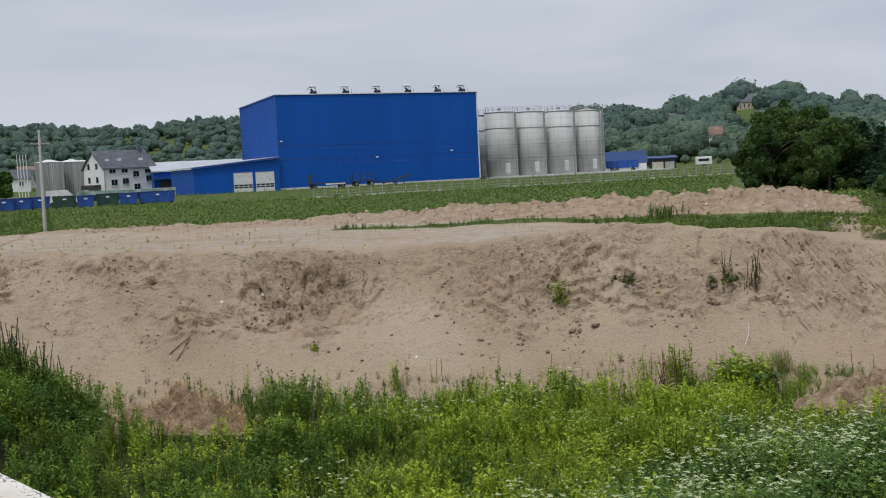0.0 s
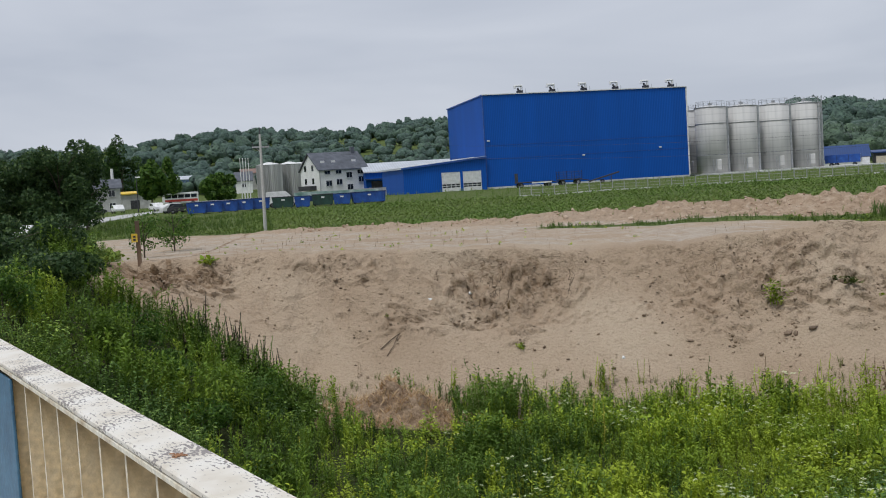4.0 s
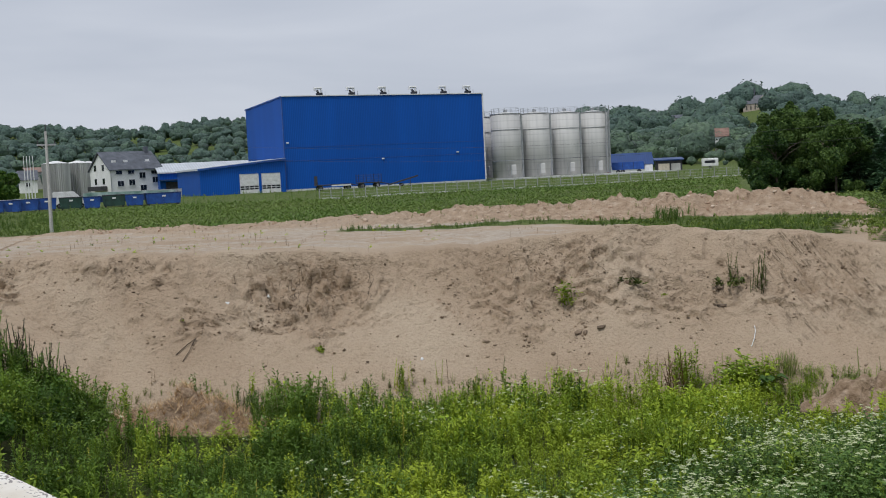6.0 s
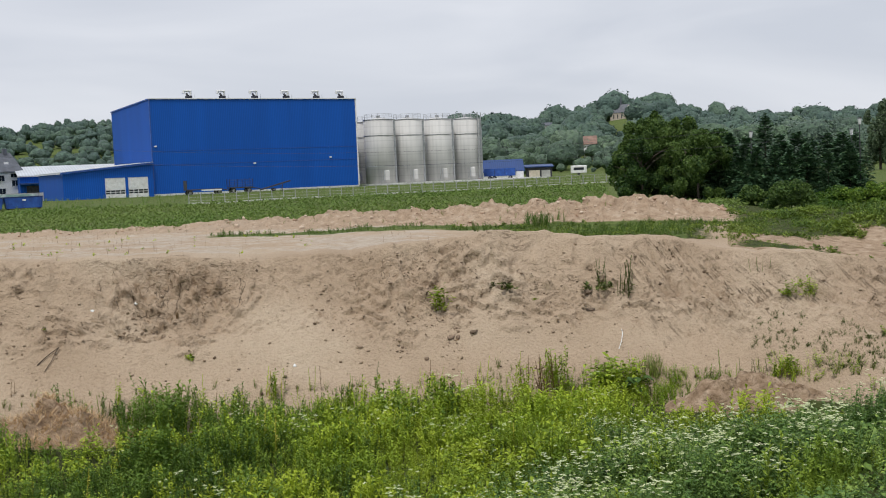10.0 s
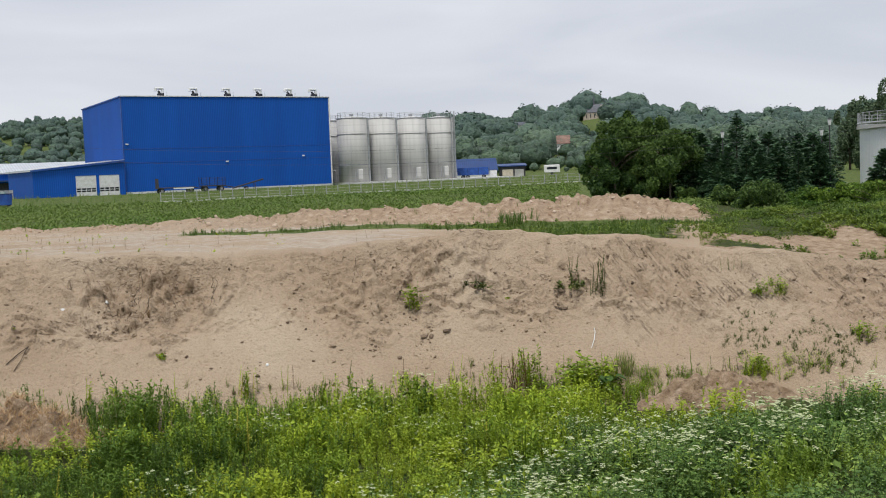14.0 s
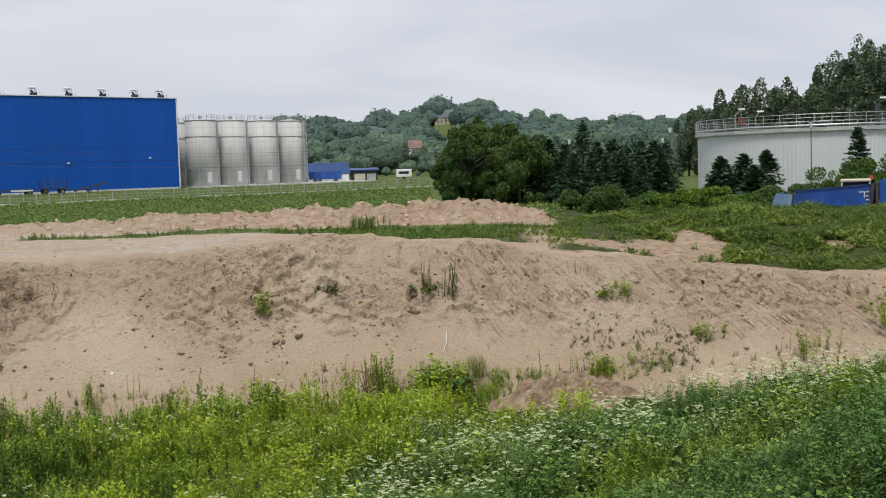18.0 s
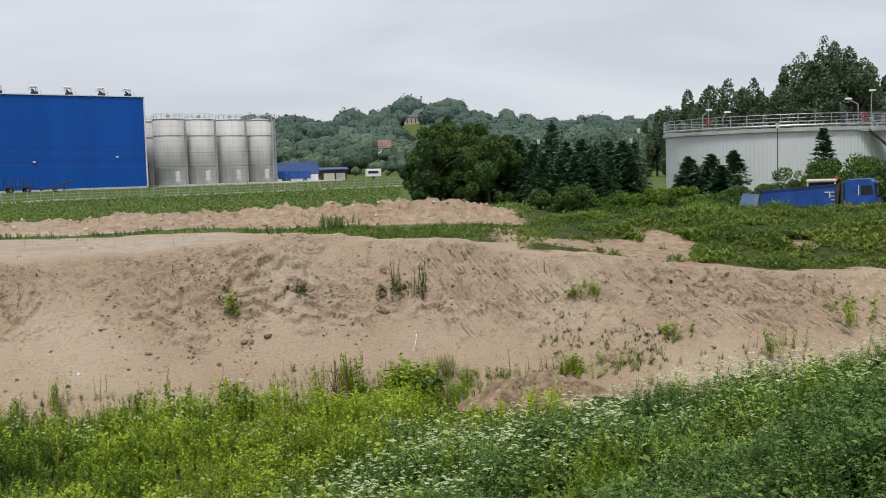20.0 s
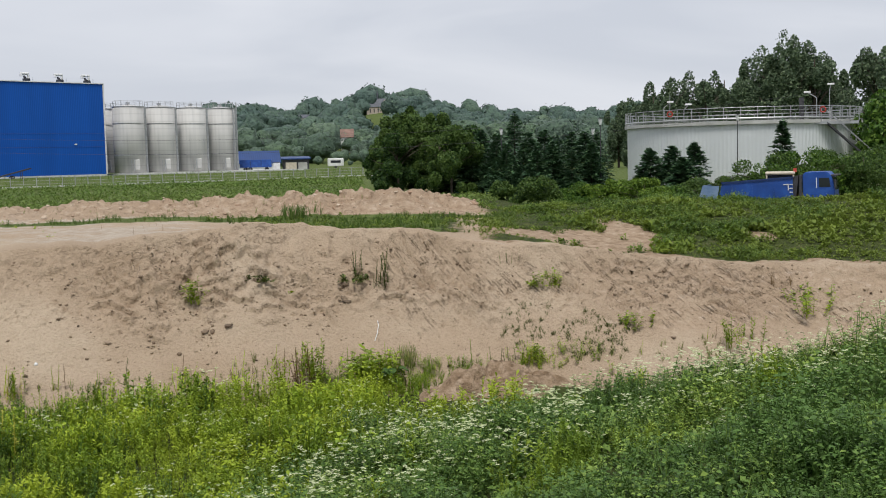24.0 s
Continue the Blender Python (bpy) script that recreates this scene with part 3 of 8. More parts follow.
def height(x, y):
    """Height of the land against the viewpoint's level."""
    d = np.hypot(x, y)
    az = np.degrees(np.arctan2(x, np.maximum(y, 1e-3)))
    yc = crest_y(x)
    zc = np.interp(x, CREST_X, CREST_Z) + 0.14 * vnoise(x * 0.9, x * 0, 8) + 0.14 * vnoise(x * 2.3, x * 0, 9)
    q = y - yc
    # pit floor, the side slopes that close it and the slope below the bridge
    floor = -9.3 + 0.5 * fbm(x * 0.2, y * 0.2, 21, 3)
    left = -9.3 + 0.62 * np.maximum(0, -13.5 - x + 0.12 * (42 - y) + 2.0 * vnoise(y * 0.15, y * 0, 4))
    left = np.minimum(left, -2.9 - 0.1 * np.maximum(0, 40 - y))
    s = 0.85 * x - 0.53 * y
    right = -9.3 + 0.25 * np.maximum(0, s + 13) - 0.42 * np.maximum(0, d - 28.5) * smooth(8, 14, x)
    right = np.minimum(right, -3.0)
    low = np.maximum(np.maximum(floor, left), right + 0.35 * fbm(x * 0.3, y * 0.3, 31, 3))
    # little heaps at the toe
    hump = np.clip(1 + 2.2 * fbm(x * 0.8, y * 0.8, 35, 4), 0.2, 2.0)
    low = low + hump * (1.6 * np.exp(-(((x + 10.2) / 2.5) ** 2) - ((y - 40.0) / 1.4) ** 2) + 1.3 * np.exp(-(((x - 15.2) / 3.2) ** 2) - ((y - 37.6) / 1.2) ** 2))
    # the sand face
    wid = np.interp(x, [-30, 12, 30], [6.2, 6.2, 4.2])
    f = np.clip(-q / wid, 0, 1.0)
    drop = np.interp(f, [0, 0.06, 0.16, 0.35, 0.7, 1.0], [0, 0.06, 0.2, 0.42, 0.76, 1.0])
    tz = np.interp(x, [-30, 12, 24, 40], [-8.9, -8.9, -7.6, -7.0])
    toe = np.maximum(low, tz)
    low = np.where((q <= -wid) & (q > -wid - 5), np.maximum(low, tz - 0.55 * (-q - wid)), low)
    face = zc + (toe - zc) * drop
    cut = 0.55 * np.exp(-(((x + 6.5) / 3.9) ** 4)) + 0.35 * np.exp(-(((x + 21) / 3.5) ** 4)) + 0.22 * smooth(-0.1, 0.12, fbm(x * 0.35, x * 0, 85, 3))
    face = face - cut * smooth(0.0, 0.05, f + 0.03 * fbm(x * 1.2, q * 1.2, 86, 2)) * (1 - smooth(0.2, 0.62, f))
    on = (q < 0) & (q > -wid)
    env = smooth(0.0, 0.06, f) * (1 - smooth(0.86, 1.0, f))
    slump = np.exp(-(((x + 6.3 + 1.2 * vnoise(x * 0.8, q * 0.8, 50)) / 3.4) ** 4)) * smooth(0.015, 0.05, f) * (1 - smooth(0.3, 0.5, f))
    slump2 = np.exp(-(((x - 2.5) / 2.2) ** 4)) * smooth(0.02, 0.1, f) * (1 - smooth(0.3, 0.5, f)) * 0.6
    rel = face_relief(x, q, f)[0]
    rel = rel - (slump + 0.5 * slump2) * (0.2 + 1.0 * np.abs(fbm(x * 1.6, q * 1.8, 51, 4)))
    face = face + rel * env - 0.55 * left_crack(x, q) * smooth(0.0, 0.05, f) * (1 - smooth(0.6, 0.8, f))
    # the level above it
    wr, ws, wq = windrow(x, y)
    flat = -3.15 + 0.22 * fbm(x * 0.25, y * 0.25, 71, 3)
    flat = flat + smooth(85, 200, d) * 1.0
    flat = flat - 0.25 * smooth(6, 14, x) * (1 - smooth(60, 80, d))
    berm = np.interp(d, [46, 49, 52, 57, 63, 67, 73, 80, 100, 160], [-4.9, -4.9, -4.6, -3.7, -3.0, -2.95, -4.7, -4.7, -4.2, -3.4])
    berm = berm + 0.5 * fbm(x * 0.28, y * 0.28, 81, 4) * smooth(49, 54, d) * (1 - smooth(66, 72, d))
    flat = flat * (1 - smooth(20.5, 29, az)) + berm * smooth(20.5, 29, az)
    lip = np.clip(1 - q / np.interp(x, [-2, 9], [9.0, 5.0]), 0, 1) ** 1.5
    top = flat * (1 - lip) + zc * lip + 0.06 * fbm(x * 1.5, y * 1.5, 91, 2) + wr
    z = np.where(q >= 0, top, np.where(on, np.maximum(face, low), low))
    z = np.where((q < 0) & (x < -23), np.maximum(z, np.minimum(left, zc)), z)
    # hills in the distance
    h1 = 46 * np.interp(az, [-34, -22, -12], [0.8, 0.92, 1.08]) * np.exp(-(((az + 24) / 22) ** 4)) * smooth(330, 900, d) * (1 + 0.1 * np.sin(az * 0.5))
    h2 = 13.5 * np.exp(-(((az - 16.8) / 3.0) ** 2)) * smooth(520, 850, d) + 25.5 * np.interp(az, [4, 12, 16, 24], [1.28, 1.22, 1.0, 1.0]) * np.exp(-(((az - 20) / 22) ** 4)) * smooth(330, 900, d)
    z = z + np.where(y > 0, np.maximum(h1, 0) + h2, 0)
    z = np.where(y < 14, np.minimum(z, -4.0), z)
    return z


def ground_z(x, y):
    return EYE.z + float(height(np.array([float(x)]), np.array([float(y)]))[0])


def steps(*runs):
    out = [runs[0][0]]
    for a, b, h in runs:
        n = max(1, round((b - a) / h))
        out += list(a + (b - a) * (i + 1) / n for i in range(n))
    return np.array(out)


BARE = ((21.6, 48.0, 2.2, 1.6), (24.0, 47.8, 2.0, 2.0), (26.7, 48.8, 1.1, 2.4), (25.2, 46.2, 2.2, 1.3), (31.6, 44.6, 0.6, 1.2))


def berm_growth(x, y):
    """Above zero where weeds cover the ground behind the crest; bare patches and the edge below it."""
    e = 0.0
    for cx, cy, rx, ry in BARE:
        e = np.maximum(e, np.exp(-(((x - cx) / rx) ** 2) - ((y - cy) / ry) ** 2))
    n = fbm(x * 0.9, y * 0.9, 19, 4)
    return np.minimum(0.42 - e + 0.5 * n, 0.7 * (y - crest_y(x) - 0.7 - 2.6 * np.exp(-(((x - 24.4) / 3.0) ** 4))) + 1.3 * n)


def build_ground():
    gx = steps((-1500, -300, 100), (-300, -60, 12), (-60, -30, 1.2), (-30, 34, 0.09), (34, 60, 0.8), (60, 300, 12), (300, 1500, 100))
    gy = steps((-200, 0, 40), (0, 24, 2), (24, 32, 0.6), (32, 34, 0.2), (34, 48.8, 0.07), (48.8, 60, 0.3), (60, 80, 0.22), (80, 120, 2), (120, 300, 10), (300, 1500, 40), (1500, 4000, 500))
    X, Y = np.meshgrid(gx, gy)
    Z = height(X, Y)
    q = Y - crest_y(X)
    f = -q / np.interp(X, [-30, 12, 30], [6.2, 6.2, 4.2])
    _, shade_mark, rough, rill, push = face_relief(X, q, np.clip(f, 0, 1))
    push = push * smooth(0.01, 0.06, f) * (1 - smooth(0.8, 0.95, f)) * (X > -24) * (X < 33)
    # lips of the ledges and lumps stand out over the sand below them
    V = np.stack([X, Y - push, Z + EYE.z], -1).reshape(-1, 3)
    nx, ny = len(gx), len(gy)
    i = (np.arange(ny - 1)[:, None] * nx + np.arange(nx - 1)[None, :]).ravel()
    F = np.stack([i, i + 1, i + nx + 1, i + nx], -1)
    ob = mesh_np("ground", V, F, M_GROUND, smooth=True)
    d = np.hypot(X, Y)
    az = np.degrees(np.arctan2(X, np.maximum(Y, 1e-3)))
    q = Y - crest_y(X)
    wr, ws, wq = windrow(X, Y)
    f = -q / 6.2
    wx, wf = X + 3.2 * fbm(X * 0.35, Y * 0.5, 25, 4), f + 0.3 * fbm(X * 0.6, Y * 0.6, 27, 4)
    damp = np.exp(-(((wx + 6.3) / 3.3) ** 4)) * smooth(0.0, 0.03, f) * (1 - smooth(0.14, 0.4, wf)) * 0.42
    damp += np.exp(-(((wx - 3.2) / 4.5) ** 4)) * smooth(0.03, 0.1, f) * (1 - smooth(0.2, 0.55, wf)) * 0.26
    damp += np.clip(0.5 * fbm(X * 0.7, Y * 0.9, 29, 4), 0, 1) * (1 - smooth(0.45, 0.65, wf)) * smooth(0.02, 0.1, f) * (1 - smooth(0.8, 1.0, f))
    damp += np.exp(-(((X + 21.5) / 2.5) ** 4)) * smooth(0.0, 0.1, f) * (1 - smooth(0.25, 0.45, f)) * 0.6
    # darker brown along the crack's line, weaker on its far side
    damp += 1.2 * left_crack(X, q) * (1 - smooth(0.6, 0.85, f)) + smooth(-22.1, -22.7, X + 0.24 * q) * smooth(0.02, 0.12, f) * (1 - smooth(0.8, 1.0, f)) * 0.62
    damp += smooth(8, 14, X) * smooth(0.1, 0.3, f) * (1 - smooth(0.5, 0.9, wf)) * 0.16
    hp0 = np.maximum(np.exp(-(((X + 10.0) / 3.0) ** 2) - ((Y - 39.9) / 1.7) ** 2), np.exp(-(((X - 15.2) / 3.0) ** 2) - ((Y - 37.8) / 1.3) ** 2))
    damp += 0.68 * smooth(0.2, 0.4, hp0) + 0.45 * ((q > 0.5) & (az > 21) & (d < 60))
    green = ((d > 61) & (wr < 0.12) & (ws > -40) & (wq > 1.5)) | (d > 90) | (q < -7.2) | (Y < 33) | (X < sand_end(Y) + 2.0 * fbm(X * 0.4, Y * 0.4, 15, 3))
    green = green.astype(float)
    wob = 2.4 * fbm(X * 0.4, Y * 0.4, 346, 3)
    hp = np.maximum(np.exp(-(((X + 10.0) / 3.0) ** 2) - ((Y - 39.9) / 1.7) ** 2), np.exp(-(((X - 15.2) / 3.0) ** 2) - ((Y - 37.8) / 1.3) ** 2))
    green = green * (1 - smooth(0.25, 0.4, hp))
    strip = smooth(-8, -5, X) * smooth(-6.8, -6.0, wq + wob) * (1 - smooth(-4.2, -3.4, wq + wob))
    strip = np.maximum(strip, smooth(7, 11, X + wob) * smooth(1.6, 2.6, q + wob) * (1 - smooth(-4.4, -3.4, wq)) * (1 - smooth(18.5, 21.5, az)))
    green = np.maximum(green, strip * 0.9)
    green = np.maximum(green, smooth(20, 23, az) * smooth(0.0, 0.25, berm_growth(X, Y)) * 0.95 * (q > 0))
    pink = np.where(wr > 0.1, 0.55 + 0.3 * smooth(20, 45, ws), 0.0)
    pink = np.where((q > 0.6) & (az > 21) & (d < 58), 0.7, pink)
    pink = np.where(hp > 0.3, 0.75, pink)
    pink = np.where((q < -0.2) & (q > -6), np.maximum(pink, 0.5 * smooth(13, 24, X) * (1 - smooth(0.6, 0.95, f))), pink)
    gravel_lit_rim = smooth(0.8, 2.5, q) * (wq < -0.5) * (1 - smooth(5, 10, X + wob)) * (0.5 + 0.9 * fbm(X * 0.35, Y * 0.8, 23, 4))
    # the crest's lit edge, put into the colour as a pale line
    gravel_lit_rim = np.maximum(gravel_lit_rim, 0.42 * np.exp(-(((q - 0.08) / 0.16) ** 2)) * smooth(4, 8, X))
    shade_mark = np.where((q < 0) & (q > -6.2), shade_mark, 0)
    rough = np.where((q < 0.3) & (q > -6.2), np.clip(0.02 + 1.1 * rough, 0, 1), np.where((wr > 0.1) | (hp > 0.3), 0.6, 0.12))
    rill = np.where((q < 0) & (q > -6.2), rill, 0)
    for key, val in (("shade_mark", shade_mark), ("rough", rough), ("rill", rill), ("damp", damp), ("green", green), ("gravel_lit_rim", gravel_lit_rim), ("pink", pink), ("meadow", np.where((az > 19) & (d < 80), 0.22, np.maximum(smooth(55, 75, d), q > 0)))):
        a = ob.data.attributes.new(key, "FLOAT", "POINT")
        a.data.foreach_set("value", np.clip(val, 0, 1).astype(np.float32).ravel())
    return tagged(ob, "pale sandy ground with an eroded sand bank, weeds and a field", "ground", kind="structure")


ground = build_ground()

# ---------------------------------------------------------------- the bridge the view is taken from
RAIL_A, RAIL_DIR = Vector((-0.825, 2.10)), Vector((-1.45, 1.62)).normalized()
RAIL_Z = EYE.z - 0.6
rail_turn = math.degrees(math.atan2(RAIL_DIR.y, RAIL_DIR.x))
rail_m = pose(RAIL_A.x, RAIL_A.y, RAIL_Z, 0, 0, rail_turn)

# ---------------------------------------------------------------- blue hall
H_P1, H_P2 = at(-8.27, 205.0, -2.3), at(2.11, 221.0, -2.3)
H_U = (H_P2 - H_P1).normalized()
H_LEN = (H_P2 - H_P1).length
H_TURN = math.degrees(math.atan2(H_U.y, H_U.x))
H_TOP, H_DEPTH = 17.6, 25.0


def hall_x(az):
    """How far along the hall's front a bearing meets it."""
    k = math.tan(radians(az))
    return (k * H_P1.y - H_P1.x) / (H_U.x - k * H_U.y)


def build_hall():
    hall = thing("blue_hall", pose(*H_P1, 0, 0, H_TURN), "tall windowless hall clad in royal blue sheet metal", "building")
    bm = prism([(0, 0.5), (H_LEN, 0.5), (H_LEN, H_TOP), (0, H_TOP)], 0, 0.2)
    part("wall", bm, M_BLUE, hall, "front wall of blue ribbed sheet metal")
    bm = prism([(0.2, 0.5), (H_DEPTH, 0.5), (H_DEPTH, H_TOP - 0.7), (0.2, H_TOP - 0.02)], -0.2, 0)
    bmesh.ops.transform(bm, matrix=Matrix.Rotation(radians(90), 4, "Z"), verts=bm.verts)
    part("wall", bm, M_BLUE, hall)
    bm = prism([(0.2, 0.5), (H_DEPTH, 0.5), (H_DEPTH, H_TOP - 0.7), (0.2, H_TOP - 0.02)], -0.2, 0)
    bmesh.ops.transform(bm, matrix=Matrix.Translation((H_LEN - 0.2, 0, 0)) @ Matrix.Rotation(radians(90), 4, "Z"), verts=bm.verts)
    part("wall", bm, M_BLUE, hall)
    part("wall", box(0.2, H_LEN - 0.2, H_DEPTH - 0.2, H_DEPTH - 0.003, 0.5, H_TOP - 0.75), M_BLUE, hall)
    bm = prism([(-0.15, H_TOP), (H_DEPTH + 0.15, H_TOP - 0.7), (H_DEPTH + 0.15, H_TOP - 0.5), (-0.15, H_TOP + 0.2)], -H_LEN - 0.15, 0.15)
    bmesh.ops.transform(bm, matrix=Matrix.Rotation(radians(90), 4, "Z"), verts=bm.verts)
    part("roof", bm, M_BLUE_PAINT, hall, "thin blue roof edge")
    part("coping", box(-0.15, H_LEN + 0.15, -0.19, -0.151, H_TOP + 0.06, H_TOP + 0.22), M_WHITE, hall, "pale metal coping")
    part("plinth", box(-0.08, H_LEN + 0.08, -0.08, H_DEPTH, -1.2, 0.5), M_CONCRETE_L, hall, "pale concrete base")
    part("corner_trim", box(-0.1, 0.1, -0.06, 0.16, 0.5, H_TOP), M_BLUE_PAINT, hall)
    part("corner_trim", box(H_LEN - 0.05, H_LEN + 0.22, -0.06, 0.16, 0.5, H_TOP), M_WHITE, hall, "pale corner trim")
    for z in (5.7, 8.2):
        part("seam_strip", box(0.2, H_LEN - 0.1, -0.03, -0.003, z, z + 0.09), M_BLUE_PAINT, hall, "faint horizontal seam between wall panels")
    for az in (-6.28, -4.6, -2.96, -1.36, 0.19, 1.45):
        x = hall_x(az)
        fan = part("roof_fan", box(x - 0.3, x + 0.75, 0.5, 1.5, H_TOP + 0.2, H_TOP + 0.75, 0.05), M_DARK, hall, "extractor fan with a bent white duct")
        hood = bmesh.new()
        add_tube(hood, (x + 0.62, 1.0, H_TOP + 0.7), (x + 0.62, 1.0, H_TOP + 1.5), 0.2, None, 10)
        add_tube(hood, (x + 0.72, 1.0, H_TOP + 1.62), (x - 0.85, 1.0, H_TOP + 1.62), 0.22, None, 10)
        add_tube(hood, (x - 0.75, 1.0, H_TOP + 1.7), (x - 0.75, 1.0, H_TOP + 1.12), 0.22, 0.3, 10)
        part("duct", hood, M_WHITE, fan, "bent white duct")
        part("motor", tube((x - 0.05, 0.8, H_TOP + 0.75), (x - 0.05, 1.3, H_TOP + 1.15), 0.25, 0.2, 10), M_DARK, fan)
        part("rail", box(x + 1.25, x + 1.3, 0.6, 0.65, H_TOP + 0.2, H_TOP + 1.0), M_STEEL, fan)
    for az, z in ((-3.2, 5.4), (0.7, 6.1), (-8.1, 9.0)):
        x = hall_x(az)
        part("wall_lamp", box(x - 0.25, x + 0.25, -0.25, -0.01, z, z + 0.25, 0.05), M_WHITE, hall, "small white floodlight")
    return hall


hall = build_hall()


def build_annex():
    """Low lean-to with two gates, standing against the hall's corner."""
    W = 15.9
    m = pose(*H_P1, 0, 0, H_TURN) @ Matrix.Translation((-W - 0.2, -0.5, 0))
    a = thing("gate_annex", m, "low blue annex with two white sectional gates", "building")
    zl, zr = 4.75, 6.1
    g0, g1, g2, g3 = 7.2, 10.8, 11.3, 14.9
    bm = bmesh.new()
    for x0, x1 in ((0, g0), (g1, g2), (g3, W)):
        za, zb = zl + (zr - zl) * x0 / W, zl + (zr - zl) * x1 / W
        p = prism([(x0, -0.8), (x1, -0.8), (x1, zb), (x0, za)], 0, 0.2)
        me = bpy.data.meshes.new("tmp")
        p.to_mesh(me)
        p.free()
        bm.from_mesh(me)
        bpy.data.meshes.remove(me)
    for x0, x1 in ((g0, g1), (g2, g3)):
        za, zb = zl + (zr - zl) * x0 / W, zl + (zr - zl) * x1 / W
        p = prism([(x0, 3.75), (x1, 3.75), (x1, zb), (x0, za)], 0, 0.2)
        me = bpy.data.meshes.new("tmp")
        p.to_mesh(me)
        p.free()
        bm.from_mesh(me)
        bpy.data.meshes.remove(me)
    part("wall", bm, M_BLUE, a, "front wall of blue sheet metal")
    part("wall", box(0, 0.2, 0.2, 19, -0.8, zl), M_BLUE, a)
    part("wall", box(0.2, W, 18.8, 19, -0.8, zl), M_BLUE, a)
    part("floor_slab", box(0.2, W, 0.2, 18.8, -0.8, -0.5), M_CONCRETE, a)
    part("roof", prism([(-0.4, zl + 0.02), (W, zr + 0.02), (W, zr + 0.3), (-0.4, zl + 0.3)], -0.35, 19.3), M_ROOF_GREY, a, "pale grey sheet roof sloping down from the hall")
    for k in range(5):
        x = 1.2 + k * 2.9
        z = zl + (zr - zl) * x / W + 0.31
        part("skylight", prism([(x, z), (x + 1.0, z + 1.0 * (zr - zl) / W), (x + 1.0, z + 0.08 + (zr - zl) / W), (x, z + 0.08)], 0.6, 18.0), M_WHITE, a, "translucent white roof strip")
    part("fascia", prism([(-0.42, zl - 0.1), (W, zr - 0.1), (W, zr + 0.22), (-0.42, zl + 0.22)], -0.42, -0.36), M_BLUE_PAINT, a)
    for x0, x1 in ((g0, g1), (g2, g3)):
        gate = part("gate", box(x0, x1, 0.08, 0.16, -0.6, 3.75), M_WHITE, a, "white sectional gate")
        for k in range(6):
            zz = -0.6 + k * 0.73
            if k == 2:
                for j in range(4):
                    xx = x0 + 0.12 + j * (x1 - x0 - 0.1) / 4
                    for dz in (0.03, 0.42):
                        part("pane", box(xx, xx + 0.72, 0.05, 0.079, zz + dz, zz + dz + 0.26), M_GLASS, gate)
                continue
            part("panel", box(x0 + 0.03, x1 - 0.03, 0.05, 0.079, zz + 0.03, zz + 0.7), M_WHITE, gate)
    return a


annex = build_annex()

# ---------------------------------------------------------------- silos


def silo_material():
    m, nd, ln, b = material("stainless_silo_steel", 0.6, 0.0)
    tc, sep = nd.new("ShaderNodeTexCoord"), nd.new("ShaderNodeSeparateXYZ")
    ln.new(tc.outputs["Object"], sep.inputs[0])
    wv = nd.new("ShaderNodeTexWave")
    wv.bands_direction, wv.wave_profile = "Z", "SIN"
    wv.inputs["Scale"].default_value = 0.22
    ln.new(tc.outputs["Object"], wv.inputs["Vector"])
    ring = ramp_node(nd, ln, wv.outputs["Fac"], [(0.0, (0.86, 0.86, 0.86)), (0.06, (1.0, 1.0, 1.0))]).outputs["Color"]
    st = noise_node(nd, ln, 0.9, 5, stretch=(1.0, 1.0, 0.08))
    s = ramp_node(nd, ln, st.outputs["Fac"], [(0.32, (0.4, 0.4, 0.395)), (0.46, (0.5, 0.495, 0.48)), (0.66, (0.57, 0.56, 0.54))]).outputs["Color"]
    oi = nd.new("ShaderNodeObjectInfo")
    v = ramp_node(nd, ln, oi.outputs["Random"], [(0, (0.93,) * 3), (1, (1.06,) * 3)]).outputs["Color"]
    c = mix_node(nd, ln, 1.0, mix_node(nd, ln, 1.0, s, ring, "MULTIPLY"), v, "MULTIPLY")
    ln.new(c, b.inputs["Base Color"])
    bump_node(nd, ln, b, wv.outputs["Fac"], 0.2, 0.03)
    return m


M_SILO = silo_material()
SILO_H, SILO_R = 12.9, 3.03


def cyl(bm, r0, r1, z0, z1, seg=40, x=0.0, y=0.0):
    r = bmesh.ops.create_cone(bm, cap_ends=True, segments=seg, radius1=r0, radius2=r1, depth=z1 - z0)
    bmesh.ops.translate(bm, verts=r["verts"], vec=(x, y, (z0 + z1) / 2))


